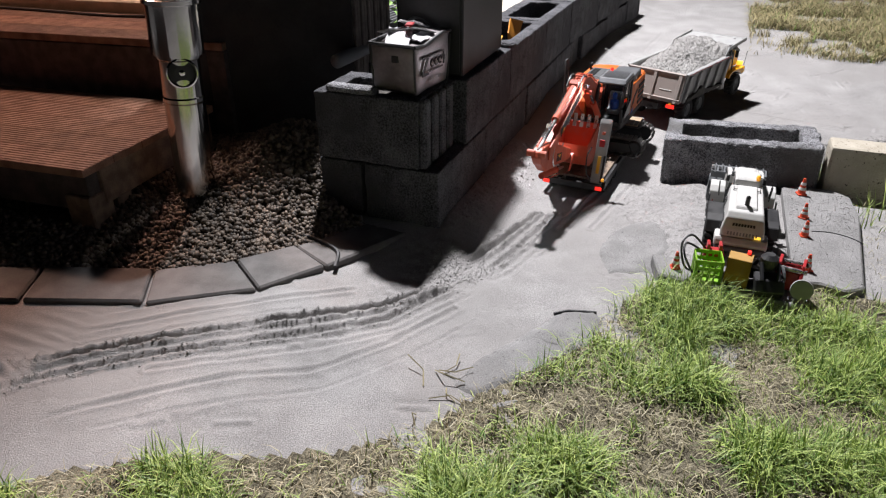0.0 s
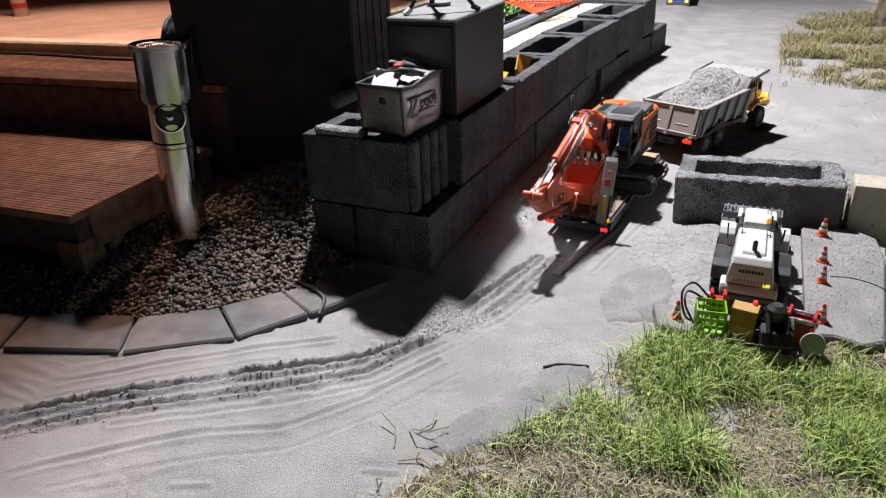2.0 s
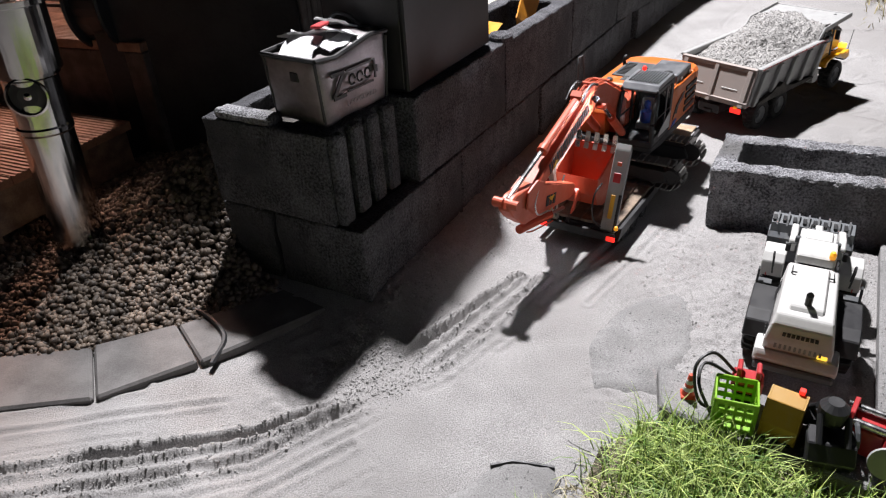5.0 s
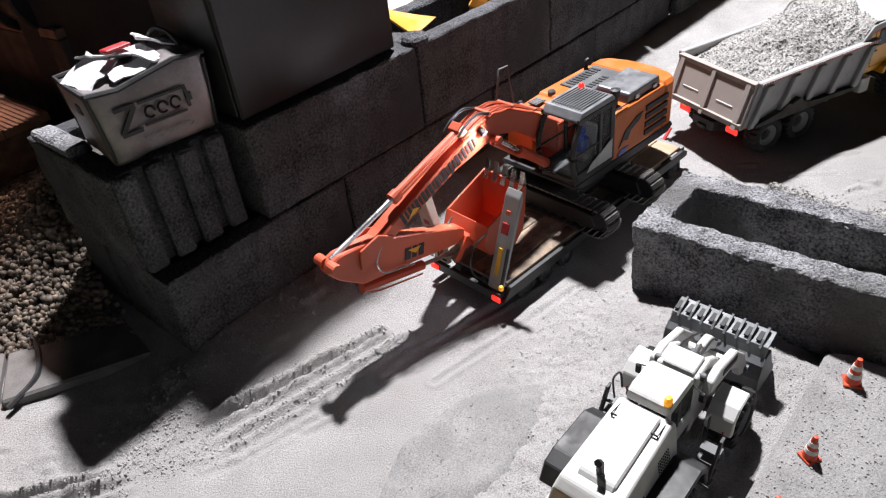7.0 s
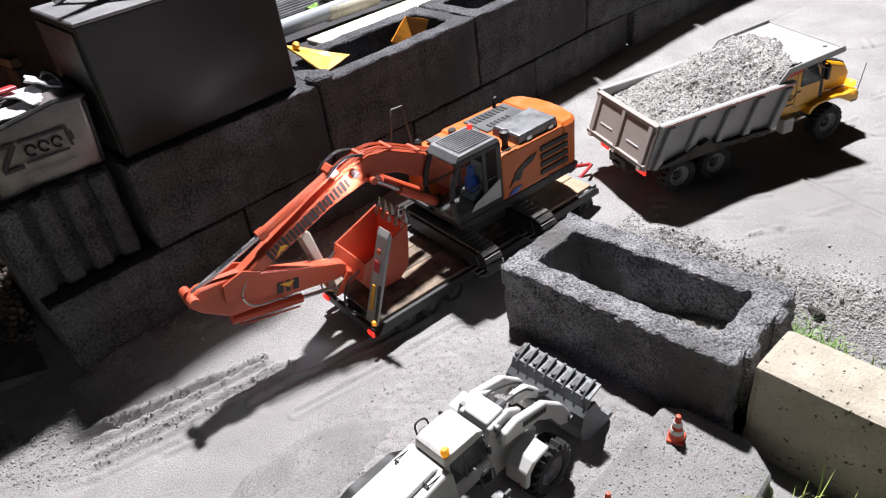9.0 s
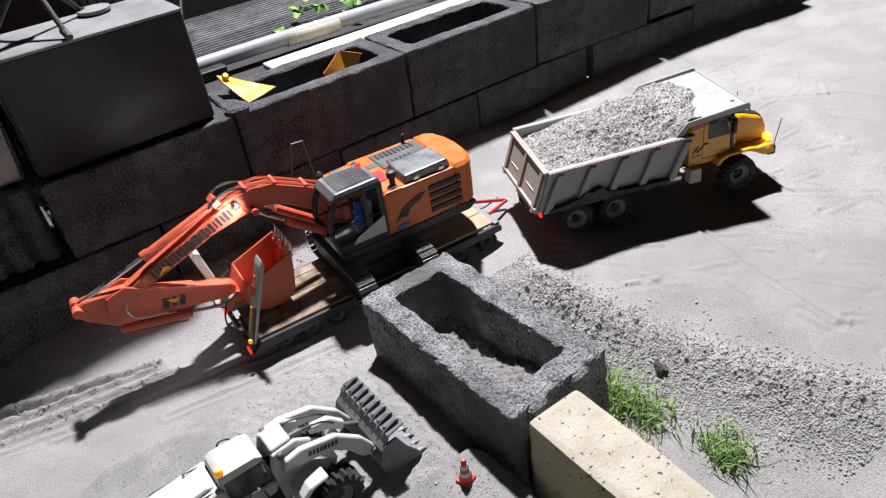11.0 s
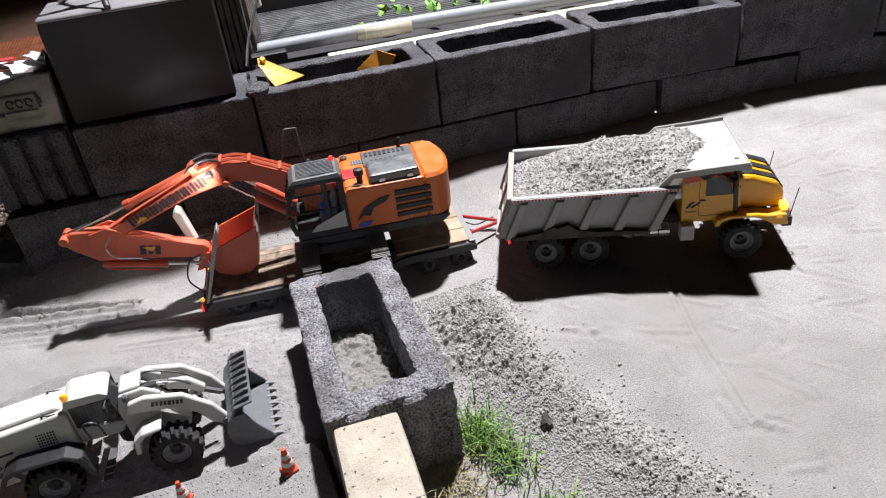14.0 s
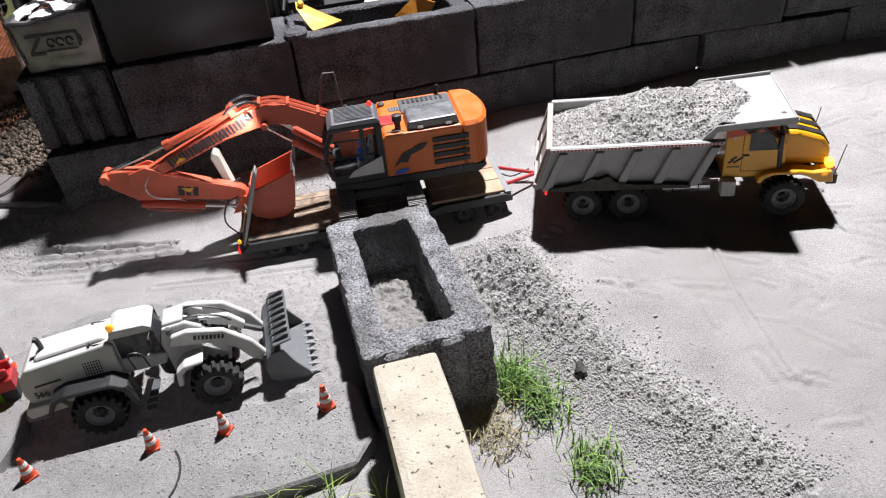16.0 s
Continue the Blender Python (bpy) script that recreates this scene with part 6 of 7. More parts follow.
for s in (-1, 1):
    lettering("566", 0.022, pose(-0.232, s * 0.0575, 0.108, 90, 0, 0 if s < 0 else 180), BLACK, rear, "model_number")
    part("hood_slot", box((-0.19, s * 0.0565, 0.163), (0.06, 0.002, 0.004), 0.0005, m=pose(0, 0, 0, 0, -4, 0) @ pose(-0.0115, 0, -0.013)), BLACK, rear)
    b = bmesh.new()
    for i in range(7):
        for j in range(6):
            rod((-0.125 + 0.006 * i, s * 0.0555, 0.128 + 0.006 * j), (-0.125 + 0.006 * i, s * 0.0568, 0.128 + 0.006 * j), 0.0018, seg=6, bm=b)
    part("vent_holes", b, BLACK, rear)
    part("fender", prism([(-0.190, 0.088), (-0.175, 0.118), (-0.150, 0.128), (-0.065, 0.128), (-0.040, 0.110), (-0.030, 0.060), (-0.038, 0.060), (-0.050, 0.102), (-0.070, 0.120), (-0.148, 0.120), (-0.168, 0.110), (-0.182, 0.085)], 0.044, s * 0.072, 0.002), BLACK, ldr)
    lad = part("ladder", prism([(-0.030, 0.060), (-0.018, 0.060), (0.012, 0.120), (0.0, 0.120)], 0.004, s * 0.092), BLACK, ldr)
    for k in range(4):
        part("step", box((-0.018 + 0.0075 * k, s * 0.080, 0.040 + 0.017 * k), (0.018, 0.030, 0.003), 0.0005), DARKGREY, lad)
    part("handrail", tube(curve_pts([(-0.02, s * 0.068, 0.13), (-0.022, s * 0.071, 0.172), (0.0, s * 0.071, 0.168), (0.006, s * 0.069, 0.13)], 4), 0.0018, 5), BLACK, ldr)
    part("rear_lamp", box((-0.266, s * 0.04, 0.104), (0.006, 0.016, 0.010), 0.001), HEADLAMP if s < 0 else WHITE, rear, "small rear lamp")
b = bmesh.new()
for k in range(8):
    box((-0.2705, -0.028 + 0.008 * k, 0.138), (0.002, 0.006, 0.008), 0, bm=b)
part("lettering_bar", b, BLACK, rear)
b = bmesh.new()
for k in range(10):
    box((-0.2695, -0.036 + 0.008 * k, 0.112), (0.002, 0.004, 0.016), 0, bm=b)
part("rear_grille", b, MIDGREY, rear)
part("counterweight", prism([(-0.276, 0.066), (-0.282, 0.082), (-0.272, 0.096), (-0.200, 0.098), (-0.185, 0.075)], 0.136, 0, 0.006, seg=2), WHITE, ldr)
part("bumper_edge", box((-0.262, 0, 0.064), (0.05, 0.13, 0.016), 0.003), DARKGREY, ldr)
part("exhaust", tube(curve_pts([(-0.215, 0.0, 0.178), (-0.217, 0.0, 0.202), (-0.224, 0.0, 0.208)]), 0.006, 8), BLACK, ldr, "black bent exhaust")
cabl = part("cab", prism([(-0.046, 0.198), (-0.042, 0.216), (-0.030, 0.222), (0.026, 0.220), (0.040, 0.210), (0.036, 0.198)], 0.088, 0, 0.005, seg=2), WHITE, ldr, "white roofed cab with glass all round")
part("cab_base", prism([(-0.046, 0.095), (-0.046, 0.140), (0.040, 0.128), (0.050, 0.120), (0.040, 0.095)], 0.094, 0, 0.004), WHITE, cabl)
for s in (-1, 1):
    part("rear_pillar", box((-0.041, s * 0.040, 0.168), (0.009, 0.007, 0.064), 0.001), WHITE, cabl)
    part("front_pillar", rod((0.046, s * 0.036, 0.13), (0.034, s * 0.038, 0.20), 0.003, seg=6), DARKGREY, cabl)
    part("door_pillar", box((-0.006, s * 0.042, 0.166), (0.005, 0.005, 0.066), 0.001), DARKGREY, cabl)
    part("side_glass", box((0.0, s * 0.0425, 0.168), (0.080, 0.0015, 0.06)), SMOKED, cabl)
    part("mirror", box((0.030, s * 0.066, 0.185), (0.006, 0.012, 0.022), 0.002), BLACK, cabl)
    part("mirror_arm", rod((0.034, s * 0.038, 0.20), (0.030, s * 0.066, 0.196), 0.0014, seg=5), BLACK, cabl)
part("windscreen", box((0, 0, 0), (0.0015, 0.072, 0.066), 0, m=pose(0.043, 0, 0.164, 0, -10, 0)), SMOKED, cabl)
part("seat", prism([(-0.02, 0.12), (-0.02, 0.145), (0.008, 0.145), (0.008, 0.13), (0.0, 0.12)], 0.04, 0, 0.003), BLACK, cabl)
part("seat_back", box((-0.024, 0, 0.162), (0.010, 0.036, 0.05), 0.003), BLACK, cabl)
part("wheel_column", rod((0.03, 0, 0.12), (0.015, 0, 0.156), 0.004), BLACK, cabl)
part("rear_guard", tube([(-0.048, -0.045, 0.195), (-0.085, -0.046, 0.200), (-0.085, 0.046, 0.200), (-0.048, 0.045, 0.195)], 0.0018, 5), BLACK, cabl)
for y in (-0.046, 0.046):
    part("guard_leg", tube([(-0.085, y, 0.200), (-0.080, y, 0.176)], 0.0016, 5), BLACK, cabl)
part("beacon", lathe([(0.007, 0), (0.008, 0.010), (0.005, 0.016), (0.001, 0.017)], 12, m=pose(-0.036, -0.034, 0.219)), AMBER, cabl, "amber roof beacon")
# front frame, lift arms, bucket
part("joint", lathe([(0.030, 0.06), (0.032, 0.09), (0.024, 0.13), (0.001, 0.13)], 18, m=pose(0.035, 0, 0)), BLACK, ldr)
part("front_frame", prism([(0.040, 0.060), (0.045, 0.120), (0.040, 0.165), (0.060, 0.178), (0.085, 0.165), (0.105, 0.120), (0.150, 0.085), (0.140, 0.050)], 0.062, 0, 0.004), WHITE, ldr)
for s in (-1, 1):
    arm = part("lift_arm", prism([(0.045, 0.150), (0.055, 0.172), (0.085, 0.178), (0.150, 0.160), (0.195, 0.115), (0.218, 0.070), (0.206, 0.056), (0.188, 0.066), (0.165, 0.105), (0.130, 0.134), (0.080, 0.142)], 0.013, s * 0.044, 0.002), WHITE, ldr)
    bars(arm, 0.093, 0.160, 0.150, 0.146, s * 0.0515, [0.010] * 8, BLACK, "lettering_bar", 0.0012, 0.75)
    part("pin", rod((0.212, s * 0.034, 0.066), (0.212, s * 0.056, 0.066), 0.007, seg=12), DARKGREY, arm)
    part("front_fender", prism([(0.046, 0.078), (0.050, 0.112), (0.068, 0.127), (0.104, 0.131), (0.104, 0.125), (0.074, 0.119), (0.060, 0.106), (0.056, 0.078)], 0.043, s * 0.071, 0.002), WHITE, ldr)
    part("work_lamp", box((0.052, s * 0.034, 0.178), (0.010, 0.014, 0.014), 0.002), DARKGREY, ldr)
    part("side_marker", box((0.050, s * 0.080, 0.082), (0.010, 0.002, 0.008), 0), REDP, ldr)
for s in (-1, 1):
    part("tower_plate", prism([(0.036, 0.060), (0.030, 0.150), (0.040, 0.184), (0.085, 0.188), (0.112, 0.168), (0.108, 0.140), (0.084, 0.130), (0.072, 0.080)], 0.010, s * 0.028, 0.002), WHITE, ldr)
part("tower_top", prism([(0.038, 0.176), (0.042, 0.190), (0.080, 0.193), (0.080, 0.182)], 0.050, 0, 0.002), WHITE, ldr)
part("crossbar", rod((0.160, -0.044, 0.115), (0.160, 0.044, 0.115), 0.009, seg=12), WHITE, ldr)
zb = part("bell_crank", prism([(0.118, 0.150), (0.126, 0.166), (0.160, 0.160), (0.188, 0.128), (0.180, 0.112), (0.158, 0.132)], 0.014, 0, 0.002), WHITE, ldr)
part("tilt_ram", rod((0.056, 0, 0.168), (0.105, 0, 0.166), 0.008, seg=12), DARKGREY, ldr)
part("tilt_rod", rod((0.10, 0, 0.166), (0.135, 0, 0.160), 0.0045, seg=10), CHROME, ldr)
part("push_link", rod((0.182, 0, 0.118), (0.212, 0, 0.098), 0.006, seg=8), DARKGREY, ldr)
for y in (-0.012, 0.012):
    part("hose", tube(curve_pts([(0.06, y, 0.17), (0.09, y * 1.4, 0.188), (0.14, y, 0.172), (0.165, y, 0.15)]), 0.002, 5), BLACK, ldr)
BW, BY = 0.168, 0.010
so = [(0.228, 0.090), (0.216, 0.078), (0.208, 0.050), (0.213, 0.018), (0.232, 0.006), (0.296, 0.004)]
si = [(0.296, 0.008), (0.235, 0.010), (0.218, 0.021), (0.213, 0.050), (0.220, 0.075), (0.230, 0.086)]
bkt = part("bucket", prism(so + si, BW, BY), BUCKETGREY, ldr, "worn grey bucket with ribbed spill guard")
for s in (-1, 1):
    part("bucket_side", prism([(0.228, 0.090), (0.216, 0.078), (0.208, 0.050), (0.213, 0.018), (0.232, 0.005), (0.296, 0.004), (0.290, 0.018), (0.268, 0.052), (0.250, 0.092)], 0.005, BY + s * BW / 2, 0.001), BUCKETGREY, bkt)
part("spill_guard", prism([(0.226, 0.088), (0.234, 0.108), (0.270, 0.117), (0.271, 0.113), (0.237, 0.104), (0.231, 0.087)], BW, BY, 0.0006), BUCKETGREY, bkt)
for k in range(8):
    y = BY - BW / 2 + 0.012 + (BW - 0.024) / 7 * k
    part("guard_rib", prism([(0.229, 0.106), (0.266, 0.116), (0.268, 0.1235), (0.262, 0.124), (0.242, 0.116)], 0.004, y), DARKGREY, bkt)
    part("guard_slot", box((0.252, y + 0.007, 0.1135), (0.028, 0.008, 0.003), 0.0005, m=pose(0, 0, 0)), BLACK, bkt)
for k in range(8):
    part("tooth", prism([(0.290, 0.003), (0.290, 0.010), (0.302, 0.009), (0.312, 0.004)], 0.007, BY - BW / 2 + 0.006 + (BW - 0.012) / 7 * k, 0.0006), MIDGREY, bkt)
# the bonnet narrows towards its top
for ob in [rear] + [c for c in rear.children if c.name.split(".")[0] in ("hood_ridge", "hood_slot", "vent_holes", "lettering_bar", "rear_grille")]:
    for v in ob.data.vertices:
        v.co.y *= 1 - 0.24 * min(1.0, max(0.0, (v.co.z - 0.115) / 0.07))
SHORT = pose(-0.05, 0, 0) @ Matrix.Diagonal((0.80, 1, 1, 1)) @ pose(0.05, 0, 0)
for ob in ldr.children:
    kind = ob.name.split(".")[0]
    if kind in ("rear_body", "counterweight", "bumper_edge", "exhaust"):
        ob.matrix_basis = SHORT @ ob.matrix_basis
    if kind == "cab":
        ob.matrix_basis = pose(-0.012, 0, 0.013) @ Matrix.Diagonal((0.95, 0.76, 0.88, 1)) @ ob.matrix_basis
    if kind not in ("wheel", "axle"):
        ob.matrix_basis = Matrix.Diagonal((1, 1, 0.945, 1)) @ ob.matrix_basis


# ---------------------------------------------------------------- cones and attachments
def traffic_cone(m, lean=0):
    c = thing("traffic_cone", m, "small orange traffic cone with white bands on concrete", "traffic cone", "cones beside the loader")
    part("base", box((0, 0, 0.003), (0.032, 0.032, 0.006), 0.0015), CONE_O, c)
    part("cone_body", lathe([(0.0150, 0.005), (0.0128, 0.018), (0.0053, 0.059), (0.0045, 0.0635), (0.001, 0.064)], 20), CONE_O, c, smooth=False)
    for z0, z1 in ((0.020, 0.030), (0.039, 0.049)):
        r = lambda z: 0.0132 - (z - 0.018) * 0.0075 / 0.041
        part("band", lathe([(r(z0) + 0.0002, z0), (r(z0) + 0.0006, z0 + 0.0005), (r(z1) + 0.0006, z1 - 0.0005), (r(z1) + 0.0002, z1)], 20), CONE_W, c, "white band")
    return c


first = traffic_cone(pose(-0.083, -0.456, 0.048, 0, 0, 20) @ Matrix.Scale(0.88, 4))
for x, y, a in ((-0.274, -0.452, 60), (-0.406, -0.447, 10), (-0.622, -0.440, 35)):
    copy_thing(first, pose(x, y, 0.048, 0, 0, a) @ Matrix.Scale(0.88, 4))
copy_thing(first, pose(-0.728, -0.112, 0.046, 0, 0, 15) @ Matrix.Scale(0.88, 4))

crate = thing("green_crate", pose(-0.752, -0.190, 0.046, 0, 0, 8) @ Matrix.Diagonal((0.9, 0.86, 1.05, 1)), "lime green plastic crate behind the loader", "crate")
for z in (0.004, 0.022, 0.040, 0.058):
    for s in (-1, 1):
        part("rail", box((0, s * 0.038, z), (0.070, 0.004, 0.010), 0.001), GREENP, crate)
        part("end_rail", box((s * 0.035, 0, z), (0.004, 0.076, 0.010), 0.001), GREENP, crate)
for k in range(5):
    for s in (-1, 1):
        part("bar", box((-0.032 + 0.016 * k, s * 0.038, 0.031), (0.005, 0.005, 0.06), 0.001), GREENP, crate)
        part("end_bar", box((s * 0.035, -0.034 + 0.017 * k, 0.031), (0.005, 0.005, 0.06), 0.001), GREENP, crate)
part("bottom", box((0, 0, 0.003), (0.068, 0.074, 0.004), 0.001), GREENP, crate)
hyd = thing("red_hydraulic_unit", pose(-0.700, -0.200, 0.045, 0, 0, 5), "red hydraulic coupling unit with black hoses", "hydraulic unit")
part("body", box((0, 0, 0.045), (0.035, 0.050, 0.032), 0.004), REDP, hyd)
for y in (-0.015, 0.015):
    part("lug", box((0.0, y, 0.070), (0.03, 0.008, 0.022), 0.002), REDP, hyd)
part("stand", box((0, 0, 0.015), (0.03, 0.04, 0.03), 0.003), BLACK, hyd)
part("hose", tube(curve_pts([(0.0, 0.02, 0.06), (-0.01, 0.06, 0.10), (-0.04, 0.085, 0.085), (-0.06, 0.07, 0.03), (-0.06, 0.03, 0.02)]), 0.003, 6), BLACK, hyd)
part("hose", tube(curve_pts([(0.0, 0.022, 0.05), (-0.01, 0.07, 0.075), (-0.05, 0.075, 0.06), (-0.07, 0.05, 0.02)]), 0.003, 6), BLACK, hyd)
och = thing("ochre_bucket", pose(-0.745, -0.266, 0.046, 0, 0, -8) @ Matrix.Scale(0.9, 4), "worn ochre digging bucket standing on the slab", "bucket")
part("shell", prism([(-0.034, 0.0), (-0.040, 0.04), (-0.022, 0.082), (0.010, 0.090), (0.030, 0.05), (0.026, 0.0), (0.018, 0.006), (0.022, 0.045), (0.006, 0.080), (-0.018, 0.074), (-0.033, 0.04), (-0.028, 0.004)], 0.058, 0, 0.001), OCHRE, och)
for s in (-1, 1):
    part("cheek", prism([(-0.034, 0.0), (-0.040, 0.04), (-0.022, 0.082), (0.010, 0.090), (0.030, 0.05), (0.026, 0.0)], 0.003, s * 0.030), OCHRE, och)
for s in (-1, 0, 1):
    part("tooth", box((-0.036, s * 0.02, -0.001), (0.006, 0.010, 0.012), 0.001), BLACK, och)
# reflector made to glow so that it looks lit; it is no lamp
part("red_reflector", box((0.012, -0.018, 0.094), (0.012, 0.010, 0.008), 0.001), REDLAMP, och)
grab = thing("black_grab", pose(-0.757, -0.330, 0.046, 0, 0, 12), "black steel excavator grab lying on the slab", "grab")
for s in (-1, 1):
    part("shell", prism([(s * 0.004, 0.052), (s * 0.040, 0.046), (s * 0.056, 0.020), (s * 0.046, 0.0), (s * 0.036, 0.018), (s * 0.026, 0.034)], 0.070, 0, 0.002), BLACK, grab)
    part("arm", rod((s * 0.01, 0.02, 0.08), (s * 0.042, 0.02, 0.046), 0.005), BLACK, grab)
    part("arm", rod((s * 0.01, -0.02, 0.08), (s * 0.042, -0.02, 0.046), 0.005), BLACK, grab)
part("head", lathe([(0.018, 0.06), (0.022, 0.07), (0.022, 0.09), (0.012, 0.10), (0.001, 0.10)], 16), BLACK, grab)
part("ring", tube([(0.03 * math.cos(a), -0.036, 0.034 + 0.03 * math.sin(a)) for a in np.linspace(0, 6.28, 18)], 0.004, 6), DARKGREY, grab)
redq = thing("red_tool_head", pose(-0.735, -0.386, 0.046, 0, 0, -10) @ Matrix.Scale(1.25, 4), "red quick-change tool head with bright pins", "tool head")
for s in (-1, 1):
    part("cheek_plate", prism([(-0.022, 0.0), (-0.028, 0.03), (-0.010, 0.062), (0.018, 0.066), (0.026, 0.03), (0.020, 0.0)], 0.006, s * 0.022, 0.001), REDP, redq)
part("core", box((0, 0, 0.026), (0.036, 0.040, 0.044), 0.003), REDP, redq)
for x, z in ((-0.012, 0.05), (0.012, 0.055)):
    part("pin", rod((x, -0.030, z), (x, 0.030, z), 0.005, seg=12), CHROME, redq)
plate = thing("grey_disc", pose(-0.778, -0.415, 0.046, 0, 0, 0), "pale grey plastic disc leaning on the red tool head", "disc")
part("disc", lathe([(0.026, 0), (0.027, 0.002), (0.026, 0.006), (0.001, 0.007)], 24, m=pose(0, 0, 0.026, 0, -75, 0)), BEDGREY, plate)

# ---------------------------------------------------------------- grass
def blades(name, label, n, place, length, width, mat, bend=0.6, flat=0.0, seed=1):
    """Many thin bent blades; place(rng, n) gives arrays of x, y and a length factor."""
    r = np.random.RandomState(seed)
    x, y, f = place(r, n)
    n = len(x)
    z = ground_z(x, y, False) - 0.004
    L, w = length * f * r.uniform(0.3, 1.3, n), width * r.uniform(0.6, 1.3, n)
    a = r.uniform(0, math.tau, n)
    lean = r.uniform(0.08, 1.0, n) * bend + flat
    dx, dy = np.cos(a), np.sin(a)
    rows = []
    for i in range(4):
        t = i / 3
        h, d, ww = L * t * np.cos(lean * t), L * t * np.sin(lean * t), w * (1 - t) ** 0.7 * 0.5
        rows.append(np.stack([x + dx * d - dy * ww, y + dy * d + dx * ww, z + h], -1))
        if i < 3:
            rows.append(np.stack([x + dx * d + dy * ww, y + dy * d - dx * ww, z + h], -1))
    V = np.stack(rows, 1).reshape(-1, 3)
    F = []
    for o in range(0, 7 * n, 7):
        F += [(o, o + 1, o + 3, o + 2), (o + 2, o + 3, o + 5, o + 4), (o + 4, o + 5, o + 6)]
    me = bpy.data.meshes.new(name)
    me.from_pydata(V.tolist(), [], F)
    me.materials.append(mat)
    return tagged(new(name, me), label, "grass", kind="stuff")


EDGE = [(-2.6, 1.5), (-1.90, 0.90), (-1.787, 0.75), (-1.70, 0.60), (-1.63, 0.45), (-1.585, 0.385), (-1.47, 0.29), (-1.364, 0.23), (-1.217, 0.125), (-1.062, 0.035), (-0.90, 0.0), (-0.80, -0.06)]


def lawn_mask(x, y):
    ex, ey = [p[0] for p in EDGE], [p[1] for p in EDGE]
    lim = np.where(x < -0.80, np.interp(x, ex, ey), np.where(x < -0.70, -0.43, -0.625))
    return (y < lim) & (x < 0.0)


def lawn(r, n):
    x, y = r.uniform(-2.5, 0.0, n), r.uniform(-1.15, 1.2, n)
    c = fbm(x * 6, y * 6, 31, 3)
    edge = np.where(y < -0.05, np.clip(1 - np.abs(x + 0.86) / 0.13, 0, 1), 0)
    ok = lawn_mask(x + r.normal(0, 0.012, n), y + r.normal(0, 0.012, n)) & (r.rand(n) < (0.05 + 4.0 * np.clip(c - 0.42, 0, 1) + 0.8 * edge) * np.where((x > -0.66) & (y > -0.85), 0.03, 1))
    return x[ok], y[ok], (0.42 + 1.9 * np.clip(c - 0.36, 0, 1) + 0.4 * edge)[ok]


def straw_place(r, n):
    x, y = r.uniform(-2.5, 0.0, n), r.uniform(-1.15, 1.2, n)
    ok = lawn_mask(x + r.normal(0, 0.015, n), y + r.normal(0, 0.015, n)) & (r.rand(n) < np.where((x > -0.66) & (y > -0.85), 0.1, 1))
    return x[ok], y[ok], np.full(ok.sum(), 0.8)


gx2, gy2 = np.arange(-2.6, 0.03, 0.02), np.arange(-1.3, 1.3, 0.02)
TX, TY = np.meshgrid(gx2, gy2, indexing="ij")
TZ = ground_z(TX, TY, False) + 0.003 + 0.014 * (fbm(TX * 8, TY * 8, 71, 4) - 0.35)
inside = (TX < -0.66) & lawn_mask(TX + 0.03 * (fbm(TX * 9, TY * 9, 72, 3) - 0.5) - 0.01, TY + 0.05 * (fbm(TX * 9, TY * 9, 73, 3) - 0.3))
ti = np.arange(TX.size).reshape(TX.shape)
tq = np.stack([ti[:-1, :-1], ti[1:, :-1], ti[1:, 1:], ti[:-1, 1:]], -1)[inside[:-1, :-1]]
me = bpy.data.meshes.new("lawn_thatch")
me.from_pydata(np.stack([TX, TY, TZ], -1).reshape(-1, 3).tolist(), [], tq.tolist())
me.materials.append(THATCH)
me.shade_smooth()
tagged(new("lawn_thatch", me), "dry matted thatch and soil under the lawn", "soil", kind="stuff")


def tuft(cx, cy, s):
    return lambda r, n: (cx + r.normal(0, s, n), cy + r.normal(0, s * 1.3, n), np.ones(n))


blades("lawn", "uneven green lawn with long blades beside the sand", 330000, lawn, 0.088, 0.0032, GRASS, 1.35, 0.1, 1)
blades("dry_grass", "dry straw and cut stalks between the green blades", 75000, straw_place, 0.055, 0.0022, STRAW, 0.7, 0.85, 2)
blades("grass_tuft", "green grass tuft growing beside the hollow block", 300, tuft(0.285, -0.465, 0.020), 0.075, 0.0038, TURF, 1.3, 0.1, 3)
blades("grass_tuft", "green grass tuft growing in the sand", 200, tuft(0.325, -0.525, 0.022), 0.06, 0.0036, TURF, 1.3, 0.2, 4)
blades("grass_tuft", "small grass tuft in spilled sand", 220, tuft(0.36, -0.69, 0.022), 0.055, 0.0034, TURF, 1.2, 0.2, 5)
blades("dry_tuft", "dry straw beside the cream stone", 260, tuft(0.21, -0.57, 0.030), 0.045, 0.0025, WEED, 0.8, 0.7, 6)


def heap(r, n):
    x, y = r.uniform(1.8, 4.6, n), r.uniform(-1.5, -0.28, n)
    ok = (((x - 3.1) / 1.35) ** 2 + ((y + 0.95) / 0.66) ** 2 < 1 + 0.3 * r.randn(n)) & (fbm(x * 4, y * 4, 44, 3) > 0.45)
    return x[ok], y[ok], (0.6 + 0.8 * fbm(x * 3, y * 3, 41, 3))[ok]


blades("dry_weeds", "flattened dry weeds on the sandy bank", 42000, heap, 0.10, 0.005, WEED, 0.7, 0.75, 7)
blades("weeds", "sparse green weeds on the sandy bank", 5000, heap, 0.08, 0.005, TURF, 0.9, 0.5, 8)
